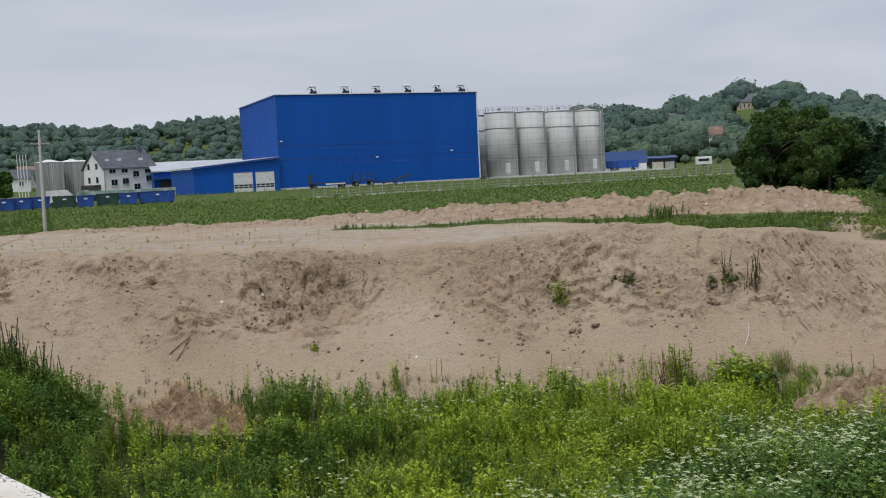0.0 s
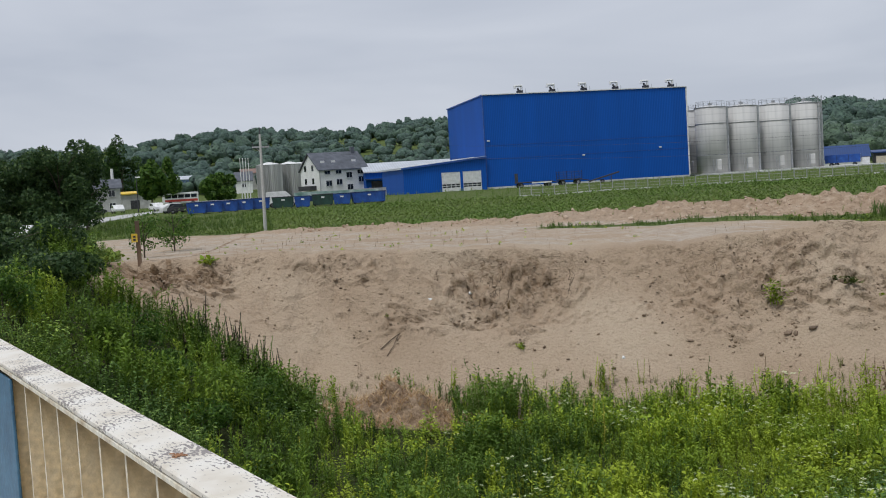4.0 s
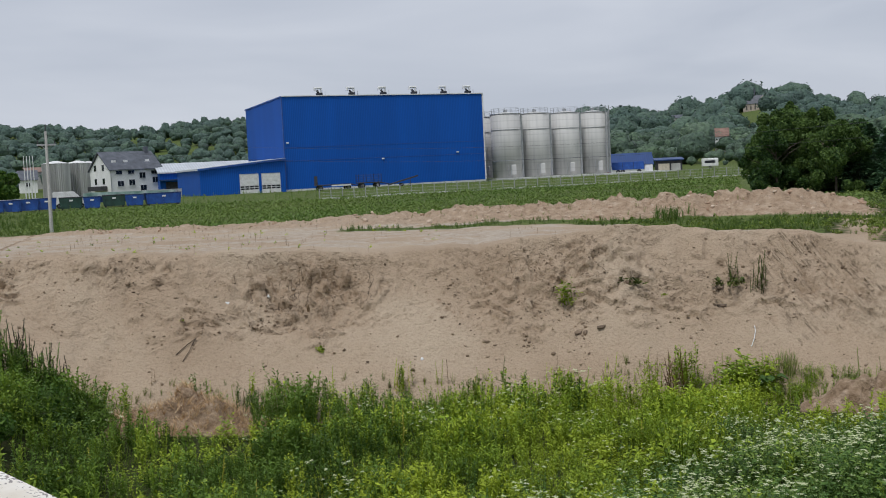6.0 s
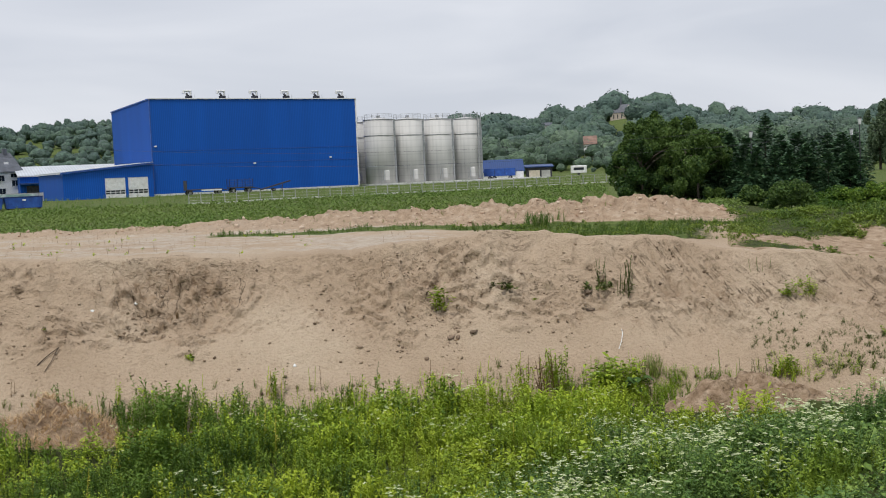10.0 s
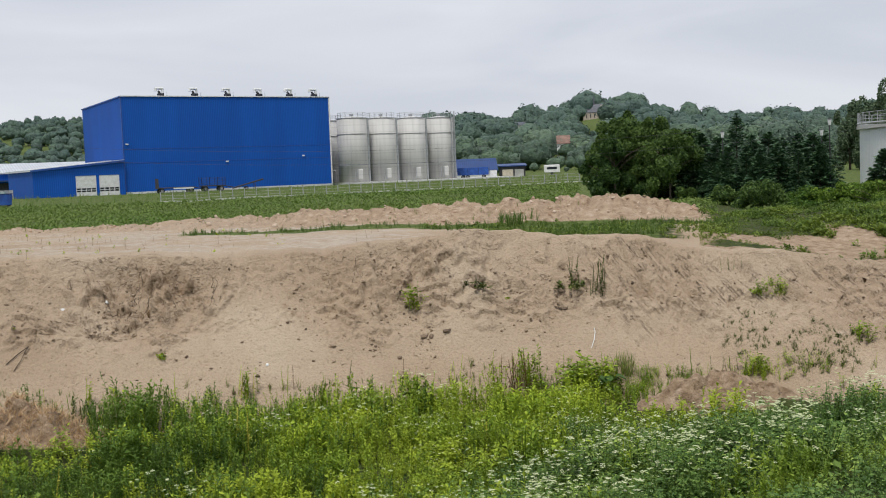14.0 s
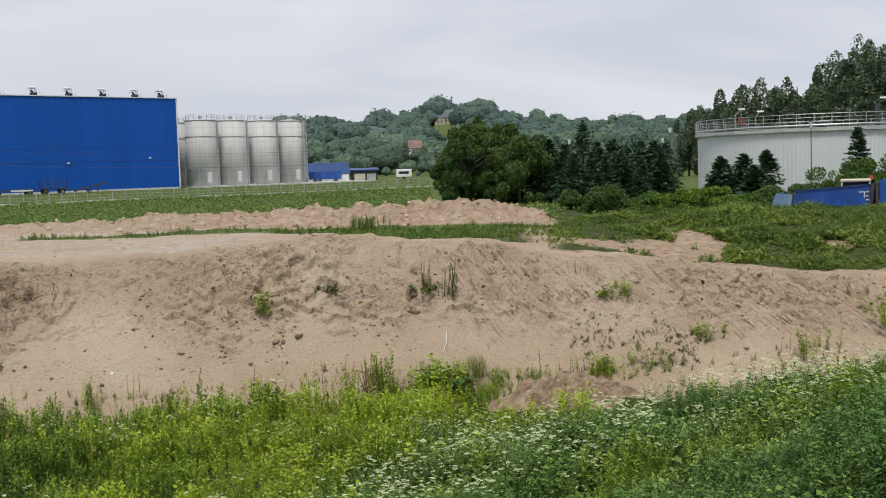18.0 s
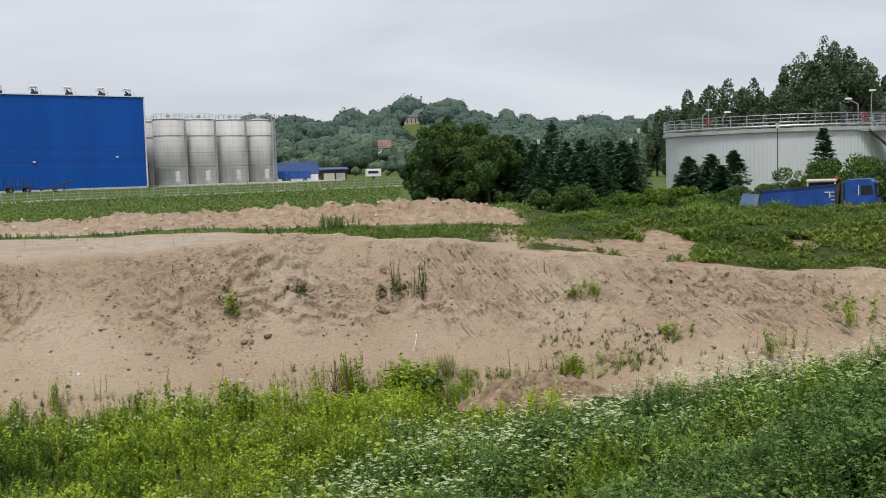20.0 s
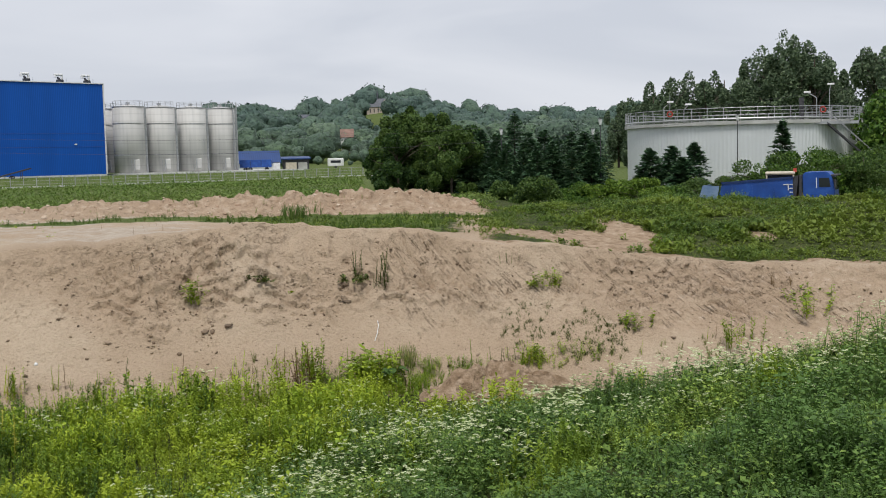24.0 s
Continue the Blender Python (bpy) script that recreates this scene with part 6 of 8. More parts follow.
def skip_bin(m, mat, label, L=2.6, group="row of waste containers"):
    s = thing("waste_container", m, label, "container", group)
    bm = prism([(-L / 2 + 0.15, 0.15), (L / 2 - 0.15, 0.15), (L / 2, 1.55), (-L / 2, 1.55)], -0.85, 0.85)
    part("body", bm, mat, s)
    part("lid", box(-L / 2 - 0.04, L / 2 + 0.04, -0.9, 0.9, 1.555, 1.66, 0.02), M_BLUE_DARK if mat == M_BLUE_PAINT else M_DARK, s)
    for x in (-L / 2 + 0.3, 0, L / 2 - 0.3):
        part("rib", box(x - 0.05, x + 0.05, -0.93, -0.852, 0.25, 1.5), mat, s)
    for x in (-L / 2 + 0.4, L / 2 - 0.4):
        part("foot", box(x - 0.1, x + 0.1, -0.7, 0.7, -0.3, 0.149), M_DARK, s)
    part("marking", box(-0.2, 0.25, -0.945, -0.932, 1.1, 1.3), M_WHITE, s, "unreadable white marking")
    return s


b0 = None
for k, az in enumerate((-23.35, -22.55, -21.75, -20.95, -20.1)):
    m = on_ground(az, 151 + 0.6 * k)
    if b0 is None:
        b0 = skip_bin(m, M_BLUE_PAINT, "blue steel waste container with a dark lid")
    else:
        copy_thing(b0, m)
g0 = skip_bin(on_ground(-18.95, 153), M_GREEN_PAINT, "dark green steel waste container", 3.0)
skip_bin(on_ground(-17.95, 152), M_BLUE_PAINT, "blue steel waste container with a dark lid", 2.2)
copy_thing(g0, on_ground(-16.9, 154))
skip_bin(on_ground(-15.9, 153), M_BLUE_PAINT, "short blue steel waste container", 2.4)
long_bin = skip_bin(on_ground(-14.52, 153.5, turn=8), M_BLUE_PAINT, "long blue roll-off container", 4.7)
tarp = thing("covered_trailer", on_ground(-16.2, 158), "long low trailer under a green and white cover", "trailer")
M_TARP = worn("faded_green_tarpaulin", (0.3, 0.42, 0.38), (0.1, 0.2, 0.16), (0.6, 0.66, 0.64), 0.8, 0.7)
part("cover", prism([(-5.9, 1.5), (6.3, 1.5), (6.3, 1.9), (-4.9, 2.1), (-5.9, 2.0)], -1.1, 1.1), M_TARP, tarp)
part("bed", box(-5.8, 6.2, -1.05, 1.05, 0.7, 1.49), M_BLUE_DARK, tarp)
for x in (-4.5, 4.0, 5.2):
    for y in (-0.9, 0.9):
        wheel(tarp, x, y, 0.35, 0.45)
tip = thing("white_van_nose", on_ground(-19.0, 160), "white van with a sloping windscreen beside the containers", "van")
bm = prism([(-2.2, 0.5), (2.2, 0.5), (2.3, 1.3), (1.4, 1.5), (0.6, 2.3), (-2.2, 2.3)], -0.9, 0.9)
bmesh.ops.bevel(bm, geom=bm.edges[:], offset=0.06, segments=2, affect="EDGES")
part("body", bm, M_WHITE, tip)
part("windscreen", prism([(1.42, 1.56), (0.7, 2.25), (0.74, 2.28), (1.46, 1.6)], -0.8, 0.8), M_GLASS, tip)
for x in (-1.4, 1.5):
    for y in (-0.85, 0.85):
        wheel(tip, x, y, 0.33, 0.35, 0.2)


def car(m, mat, label):
    c = thing("parked_car", m, label, "car", "parked cars")
    bm = prism([(-2.1, 0.35), (2.1, 0.35), (2.15, 0.75), (1.3, 0.95), (0.6, 1.42), (-1.0, 1.45), (-1.9, 1.0), (-2.15, 0.9)], -0.85, 0.85)
    bmesh.ops.bevel(bm, geom=bm.edges[:], offset=0.07, segments=2, affect="EDGES")
    part("body", bm, mat, c)
    part("side_window", prism([(-1.3, 0.98), (1.05, 0.98), (0.5, 1.34), (-0.95, 1.36)], -0.865, -0.852), M_GLASS, c)
    for x in (-1.3, 1.35):
        for y in (-0.75, 0.75):
            wheel(c, x, y, 0.32, 0.32, 0.2)
    return c


M_SILVER = worn("silver_car_paint", (0.5, 0.51, 0.53), (0.42, 0.43, 0.45), (0.58, 0.59, 0.6), 1, 0.3, 0.5)
c0 = car(on_ground(-23.3, 170), M_SILVER, "silver hatchback in the car park")
for az, d in ((-22.6, 172), (-21.9, 171), (-21.2, 173), (-20.4, 174), (-19.8, 172)):
    copy_thing(c0, on_ground(az, d, turn=4 * d))
c1 = car(on_ground(-24.4, 165, turn=20), M_WHITE, "white car in the car park")
for az, d in ((-31.75, 100), (-33.1, 104), (-27.2, 190), (-25.3, 185)):
    copy_thing(c1, on_ground(az, d, turn=az * 3))
c2 = car(on_ground(-24.0, 160, turn=-15), M_DARK, "dark grey car in the car park")
copy_thing(c2, on_ground(-28.4, 188, turn=30))

bus = thing("red_white_coach", on_ground(-24.1, 300, turn=10), "white coach with a red band in the car park", "coach")
bm = box(-4.6, 4.6, -1.2, 1.2, 0.5, 3.3, 0.15)
part("body", bm, M_WHITE, bus)
part("red_band", box(-4.3, 4.3, -1.21, -1.195, 0.9, 1.5), M_RED, bus)
for k in range(5):
    part("side_window", box(-4.2 + k * 1.7, -2.7 + k * 1.7, -1.212, -1.196, 1.9, 2.8), M_GLASS, bus)
for x in (-3, 3):
    for y in (-1.05, 1.05):
        wheel(bus, x, y, 0.5)

h = gabled(corner(-28.5, 230, -2.4, 30), "grey_house", "grey two-storey house with an open porch", 6, 7, 5.0, 6.6, M_CONCRETE, M_SLATE)
for z0 in (0.6, 3.2):
    for x in (1.6, 4.3):
        window(h, x, z0, 1.3, 1.4)
mast = thing("white_mast", facing(-27.35, 235, -2.0), "thick white mast standing in the yard", "mast")
part("shaft", tube((0, 0, 0), (0, 0, 8.6), 0.42, 0.3, 10), M_WHITE, mast)
part("collar", tube((0, 0, 4.0), (0, 0, 4.4), 0.5, 0.5, 10), M_CONCRETE, mast)
yl = shed(corner(-27.0, 260, -1.8, 27), "yellow_shed", "low shed with a yellow fascia", 6.5, 6, 3.0, M_CONCRETE, M_YELLOW, 0.5)
part("door", box(2, 4, -0.05, -0.003, -1.4, 1.6), M_DARK, yl)
lp = thing("street_lamp", on_ground(-26.2, 175), "grey street lamp beside the road", "street lamp")
part("post", tube((0, 0, 0), (0, 0, 5.6), 0.09, 0.06), M_DARK, lp)
part("lamp_head", box(-0.1, 0.6, -0.12, 0.12, 5.55, 5.75, 0.03), M_WHITE, lp)

gx = shed(on_ground(-20.9, 420, 0.3, 3), "long_grey_hall", "long pale industrial hall behind the trees", 34, 18, 6.5, M_CONCRETE, M_RED_TILE, 2.0)
gx2 = shed(on_ground(-25.2, 430, 0.3), "grey_blue_hall", "long grey-blue hall behind the trees", 16, 14, 5.5, M_TRUCK_GREY, M_ROOF_GREY, 1.5)
gb = gabled(on_ground(-21.3, 400, 0.3), "village_house", "white gabled house among the trees", 6, 9, 5, 8, M_PLASTER, M_SLATE)
window(gb, 3, 2.5, 1.4, 1.4)
for az, d, w in ((-14.3, 390, 9), (-12.6, 400, 14), (-11.0, 395, 12)):
    rr = gabled(on_ground(az, d, 0.3), "village_house", "village house with a red tiled roof", w, 9, 4.5, 7.4, M_YELLOW_WALL, M_RED_TILE)
    window(rr, w / 2, 1.5, 1.4, 1.4)

# signpost at the edge of the bank
sg = thing("marker_post", on_ground(-26.34, 53.5), "rough timber post with a small yellow plate", "post")
part("post", box(-0.1, 0.1, -0.1, 0.1, -0.4, 2.05, 0.02), M_TIMBER, sg)
pl = part("plate", box(-0.3, -0.02, -0.135, -0.103, 1.05, 1.45, 0.005), M_YELLOW, sg, "yellow marker plate with dark bars")
for zz in (1.13, 1.27):
    part("bar", box(-0.22, -0.1, -0.142, -0.136, zz, zz + 0.08), M_DARK, pl)

# ---------------------------------------------------------------- field fence, track, farm machines, far yard
fence = thing("field_fence", Matrix.Identity(4), "low wire fence on thin posts along the field", "fence")
kerb = bmesh.new()
prev = None
for k in range(40):
    az = -6.6 + k * 0.6
    d = np.interp(az, [-7, 0, 8, 17], [140, 143, 148, 158])
    p = at(az, d)
    z = ground_z(p.x, p.y)
    part("post", box(p.x - 0.05, p.x + 0.05, p.y - 0.05, p.y + 0.05, z - 0.3, z + 1.3), M_STEEL, fence)
    q = at(az, d + 0.8)
    if prev:
        for hh in (0.45, 0.85, 1.25):
            part("wire", tube((prev[0].x, prev[0].y, prev[1] + hh), (p.x, p.y, z + hh), 0.014, None, 4), M_STEEL, fence)
        a, b = prev[2], q
        u = (b - a).normalized()
        n = Vector((-u.y, u.x, 0)) * 0.35
        vs = [kerb.verts.new((v.x, v.y, zz)) for zz in (0, 1) for v in (a - n, b - n, b + n, a + n)]
        for v, zz in zip(vs, (prev[1] - 0.1, z - 0.1, z - 0.1, prev[1] - 0.1, prev[1] + 0.16, z + 0.16, z + 0.16, prev[1] + 0.16)):
            v.co.z = zz
        for f in ((3, 2, 1, 0), (4, 5, 6, 7), (0, 1, 5, 4), (1, 2, 6, 5), (2, 3, 7, 6), (3, 0, 4, 7)):
            kerb.faces.new([vs[i] for i in f])
    prev = (p, z, q)
tagged(part("kerb", kerb, M_CONCRETE_L), "pale concrete kerb along the field fence", "kerb", kind="structure")


def drawbar_trailer(m, name, label, L, sides):
    t = thing(name, m, label, "trailer")
    part("frame", box(-L / 2, L / 2, -1.0, 1.0, 0.85, 1.05, 0.02), M_DARK, t)
    part("drawbar", tube((L / 2, 0, 0.9), (L / 2 + 1.6, 0, 0.6), 0.08), M_DARK, t)
    for x in (-L / 2 + 0.7, L / 2 - 0.7):
        for y in (-0.85, 0.85):
            wheel(t, x, y, 0.45, 0.45, 0.25)
    if sides:
        for k in range(3):
            for y in (-1.0, 0.95):
                part("side_rail", box(-L / 2, L / 2, y, y + 0.05, 1.3 + 0.45 * k, 1.5 + 0.45 * k), M_BLUE_PAINT, t)
        for x in np.linspace(-L / 2, L / 2, 4):
            for y in (-1.0, 0.9):
                part("stake", box(x - 0.04, x + 0.04, y - 0.052, y + 0.15, 1.05, 2.5), M_BLUE_DARK, t)
    return t


flat = drawbar_trailer(on_ground(-5.85, 196, turn=15), "flat_trailer", "dark flat farm trailer parked before the hall", 6.5, False)
part("front_board", box(-3.2, -3.1, -1, 1, 1.06, 2.6), M_DARK, flat)
part("white_beam", box(-0.6, 3.0, -1.06, -1.001, 0.7, 0.95), M_WHITE, flat)
drawbar_trailer(on_ground(-4.0, 198, turn=15), "stake_trailer", "blue farm trailer with slatted sides", 4.2, True)
cv = thing("belt_conveyor", on_ground(-2.2, 200, turn=18), "dark belt conveyor sloping upwards", "conveyor")
bm = bmesh.new()
add_box(bm, -2.9, 2.9, -0.35, 0.35, -0.1, 0.12, Matrix.Translation((0, 0, 1.05)) @ Matrix.Rotation(radians(-14), 4, "Y"))
part("belt", bm, M_DARK, cv)
part("leg", tube((1.2, -0.4, 0), (1.2, -0.4, 1.3), 0.06), M_DARK, cv)
part("leg", tube((1.2, 0.4, 0), (1.2, 0.4, 1.3), 0.06), M_DARK, cv)
for y in (-0.45, 0.45):
    wheel(cv, -0.4, y, 0.3, 0.3, 0.15)

bh = gabled(corner(8.2, 262, -2.0, -6), "blue_roof_barn", "low barn with a blue sheet roof", 11.5, 10, 1.6, 4.2, M_PLASTER, M_BLUE_ROOF, category="barn")
# solid dark walls take the place of the open shed's shaded inside
bh2 = shed(corner(10.9, 268, -2.0, -8), "open_shed", "open shed with a blue roof, its shaded inside drawn as dark walls", 6.2, 5, 2.2, M_DARK, M_BLUE_ROOF, 0.5)
bt = thing("blue_box_trailer", on_ground(9.5, 240, turn=-4), "blue box trailer parked in the yard", "trailer")
part("box", box(-3.4, 3.4, -1.1, 1.1, 0.75, 2.4, 0.04), M_BLUE_PAINT, bt)
for x in (-1.1, 1.2):
    part("rib", box(x - 0.06, x + 0.06, -1.16, -1.101, 0.8, 2.35), M_BLUE_DARK, bt)
for x in (-2.2, -1.2, 2.3):
    for y in (-0.9, 0.9):
        wheel(bt, x, y, 0.38, 0.4)
for az, d, wdt, mat, lab in ((10.55, 243, 1.6, M_WHITE, "white box by the barn"), (11.3, 246, 2.4, M_CREAM, "beige crate in the far yard"), (8.45, 243, 1.5, M_RED, "reddish machine in the far yard"), (11.9, 250, 2.0, M_CONCRETE, "grey heap of parts in the yard")):
    cr = thing("storage_crate", on_ground(az, d), lab, "crate")
    part("body", box(-wdt / 2, wdt / 2, -0.8, 0.8, 0, 1.7, 0.04), mat, cr)
    part("lid", box(-wdt / 2 - 0.03, wdt / 2 + 0.03, -0.83, 0.83, 1.702, 1.78), M_DARK, cr)
wt = thing("white_caravan", on_ground(13.6, 262), "small white caravan at the edge of the yard", "caravan")
part("body", box(-1.9, 1.9, -1, 1, 0.5, 2.4, 0.15), M_WHITE, wt)
part("side_window", box(-1.2, 1.2, -1.02, -1.0, 1.3, 1.9), M_GLASS, wt)
for y in (-0.85, 0.85):
    wheel(wt, 0, y, 0.33, 0.33, 0.2)

vh = gabled(on_ground(13.9, 480, 1.2), "hillside_house", "white house with a red roof on the wooded slope", 5.4, 8, 8.2, 11.4, M_PLASTER, M_RED_TILE)
window(vh, 2, 5.2, 1.3, 1.3)
window(vh, 4.1, 5.2, 1.3, 1.3)


M_CHURCH = worn("faded_ochre_plaster", (0.5, 0.43, 0.36), (0.44, 0.37, 0.31), (0.54, 0.47, 0.4), 0.3, 0.9, 0, 5)


def build_church():
    d = 792.0
    p = at(15.3, d)
    z = ground_z(p.x, p.y) - 1.0
    c = gabled(pose(p.x, p.y, z, 0, 0, -15) @ Matrix.Scale(0.8, 4), "hill_church", "pale yellow church with a grey roof and small spire", 17, 11, 8.5, 15.5, M_CHURCH, M_SLATE, category="church")
    part("facade", prism([(13.5, -1), (19.5, -1), (19.5, 11), (18.2, 13), (16.5, 14.5), (14.8, 13), (13.5, 11)], -2.2, -0.6), M_CREAM, c, "curved pale facade")
    for x in (15, 17.9):
        part("window", box(x - 0.5, x + 0.5, -2.26, -2.2, 4, 7), M_DARK, c)
    part("turret", box(8.9, 10.3, 4.8, 6.2, 15.0, 18.2), M_SLATE, c)
    part("spire", tube((9.6, 5.5, 18.2), (9.6, 5.5, 23.5), 0.9, 0.05, 8), M_SLATE, c)
    for x in (3, 6.5, 10):
        part("window", box(x - 0.5, x + 0.5, -0.06, -0.003, 3, 6.5), M_DARK, c)


build_church()
lh = gabled(on_ground(11.7, 800, 0.3), "long_hill_building", "long low grey building on the hilltop", 16, 9, 4.2, 6.3, M_CONCRETE, M_SLATE)
for k in range(4):
    part("window", box(1.5 + k * 3.8, 3 + k * 3.8, -0.06, -0.003, 1.2, 2.8), M_GLASS, lh)


def build_road():
    """The pale road that bends towards the car park."""
    line = [(-64.0, 112.0), (-69.5, 125.0), (-72.0, 137.0), (-75.0, 151.0), (-78.5, 170.0), (-76.0, 190.0)]
    bm = bmesh.new()
    last = None
    for i in range(len(line) - 1):
        for k in range(8):
            u = k / 8
            x, y = (line[i][0] * (1 - u) + line[i + 1][0] * u, line[i][1] * (1 - u) + line[i + 1][1] * u)
            w = 2.6
            row = [bm.verts.new((x + s * w, y, max(ground_z(x - w, y), ground_z(x, y), ground_z(x + w, y)) + 0.06 + dz)) for s, dz in ((-1, -0.4), (-1, 0), (1, 0), (1, -0.4))]
            if last:
                for a in range(3):
                    bm.faces.new((last[a], last[a + 1], row[a + 1], row[a]))
            last = row
    bmesh.ops.recalc_face_normals(bm, faces=bm.faces)
    return tagged(part("road", bm, M_CONCRETE), "pale road bending towards the car park", "road", kind="structure")


build_road()

# ---------------------------------------------------------------- low plants


def plant_shape(kind, seed):
    """One plant of height 1 as quads about its foot."""
    g = np.random.default_rng(seed)
    V = []

    def quad(a, b, c, d):
        V.extend((a, b, c, d))

    def leaf(p, ang, lift, L, W):
        o = np.array([np.cos(ang) * np.cos(lift), np.sin(ang) * np.cos(lift), np.sin(lift)])
        s = np.array([-np.sin(ang), np.cos(ang), 0.0]) + 0.3 * g.normal(size=3)
        s /= np.linalg.norm(s)
        tip = p + o * L - np.array([0, 0, 0.25 * L])
        mid = p + o * L * 0.5
        quad(p, mid + s * W, tip, mid - s * W)

    def stem(p, q, w):
        d = np.array([w, 0, 0])
        quad(p - d, p + d, q + d * 0.5, q - d * 0.5)
        d = np.array([0, w, 0])
        quad(p - d, p + d, q + d * 0.5, q - d * 0.5)

    z = np.zeros(3)
    if kind == "goldenrod":
        for k in range(3):
            foot = np.array([*(g.normal(size=2) * 0.09), 0])
            top = foot + np.array([*(g.normal(size=2) * 0.1), g.uniform(0.75, 1.0)])
            stem(foot, top, 0.008)
            n = 18
            for j in range(n):
                u = 0.2 + 0.8 * (j + g.random()) / n
                leaf(foot + (top - foot) * u, g.uniform(0, 6.28), g.uniform(0.35, 1.25), g.uniform(0.11, 0.2) * (1.15 - 0.45 * u), g.uniform(0.016, 0.03))
    elif kind == "broad":
        for k in range(3):
            foot = np.array([*(g.normal(size=2) * 0.12), 0])
            top = foot + np.array([*(g.normal(size=2) * 0.2), g.uniform(0.6, 1.0)])
            stem(foot, top, 0.01)
            for j in range(12):
                u = 0.15 + 0.85 * (j + g.random()) / 12
                leaf(foot + (top - foot) * u, g.uniform(0, 6.28), g.uniform(0.0, 0.9), g.uniform(0.13, 0.26), g.uniform(0.03, 0.06))
    elif kind == "herb":
        for k in range(5):
            foot = np.array([*(g.normal(size=2) * 0.16), 0])
            top = foot + np.array([*(g.normal(size=2) * 0.22), g.uniform(0.55, 1.0)])
            d = np.array([0.008, 0.004, 0])
            quad(foot - d, foot + d, top + d * 0.5, top - d * 0.5)
            for j in range(13):
                u = 0.22 + 0.78 * (j + g.random()) / 13
                leaf(foot + (top - foot) * u, g.uniform(0, 6.28), g.uniform(-0.1, 0.8), g.uniform(0.08, 0.15) * (1.2 - 0.4 * u), g.uniform(0.02, 0.036))
    elif kind == "spike":
        top = np.array([*(g.normal(size=2) * 0.05), 1.0])
        stem(z, top, 0.012)
        for j in range(34):
            u = 0.1 + 0.9 * (j + g.random()) / 34
            leaf(top * u, g.uniform(0, 6.28), g.uniform(0.3, 1.1), g.uniform(0.06, 0.15) * (1.25 - u), g.uniform(0.012, 0.022))
    elif kind == "grass":
        for k in range(11):
            a, r = g.uniform(0, 6.28), g.uniform(0, 0.08)
            p = np.array([r * np.cos(a), r * np.sin(a), 0])
            e = p + np.array([np.cos(a) * g.uniform(0.05, 0.45), np.sin(a) * g.uniform(0.05, 0.45), g.uniform(0.5, 1.0)])
            m = (p + e) / 2 + np.array([0, 0, 0.14])
            s = np.array([-np.sin(a), np.cos(a), 0]) * 0.014
            quad(p - s, p + s, m + s, m - s)
            quad(m - s, m + s, e + s * 0.2, e - s * 0.2)
    elif kind == "clump":
        for k in range(11):
            a = g.uniform(0, 6.28)
            p = np.array([g.normal() * 0.18, g.normal() * 0.18, g.uniform(0.0, 0.55)])
            leaf(p, a, g.uniform(0.2, 1.2), g.uniform(0.35, 0.6), g.uniform(0.09, 0.16))
    elif kind == "umbel":
        for k in range(4):
            top = np.array([*(g.normal(size=2) * 0.22), g.uniform(0.86, 1.05)])
            R = g.uniform(0.04, 0.07)
            for j in range(7):
                a = j * 6.283 / 6
                r = R * (0.62 if j < 6 else 0)
                c = top + np.array([r * np.cos(a), r * np.sin(a), g.uniform(-0.01, 0.02)])
                w = R * 0.4
                quad(c + [-w, 0, 0], c + [0, -w, 0.006], c + [w, 0, 0], c + [0, w, 0.006])
    return np.array(V)


SHAPES = {k: [plant_shape(k, 500 + i + 31 * n) for i in range(5)] for n, k in enumerate(("goldenrod", "broad", "spike", "grass", "clump", "umbel", "herb"))}


def plants(name, kind, x, y, h, mat, label, category="weeds", lean=0.12, seed=1, parent=None, z=None):
    """Many plants of one kind with their feet on the ground, as one mesh."""
    g = np.random.default_rng(seed)
    x, y, h = np.asarray(x, float), np.asarray(y, float), np.asarray(h, float)
    z = height(x, y) + EYE.z - 0.04 if z is None else z
    out, tones = [], []
    which = g.integers(0, 5, len(x))
    for i in range(5):
        k = np.where(which == i)[0]
        T = SHAPES[kind][i]
        if not len(k):
            continue
        a = g.uniform(0, 6.283, len(k))
        ca, sa = np.cos(a)[:, None], np.sin(a)[:, None]
        hh = h[k][:, None]
        X = (T[:, 0] * ca - T[:, 1] * sa) * hh
        Y = (T[:, 0] * sa + T[:, 1] * ca) * hh
        Z = T[:, 2] * hh
        lx, ly = g.normal(size=(2, len(k), 1)) * lean
        X, Y = X + lx * Z, Y + ly * Z
        out.append(np.stack([X + x[k][:, None], Y + y[k][:, None], Z + z[k][:, None]], -1).reshape(-1, 3))
        tn = np.clip(0.5 + 1.3 * fbm(x[k] * 0.5, y[k] * 0.5, 371, 2) + 0.22 * g.normal(size=len(k)), 0, 1)
        tones.append(np.repeat(tn, len(T)))
    V = np.concatenate(out)
    ob = mesh_np(name, V, np.arange(len(V)).reshape(-1, 4), mat, parent)
    ob.data.attributes.new("tone", "FLOAT", "POINT").data.foreach_set("value", np.concatenate(tones).astype(np.float32))
    if label:
        tagged(ob, label, category, kind="stuff")
    return ob


def spread(n, x0, x1, y0, y1, seed, test=None):
    g = np.random.default_rng(seed)
    x, y = g.uniform(x0, x1, n), g.uniform(y0, y1, n)
    if test is not None:
        k = test(x, y)
        x, y = x[k], y[k]
    return x, y


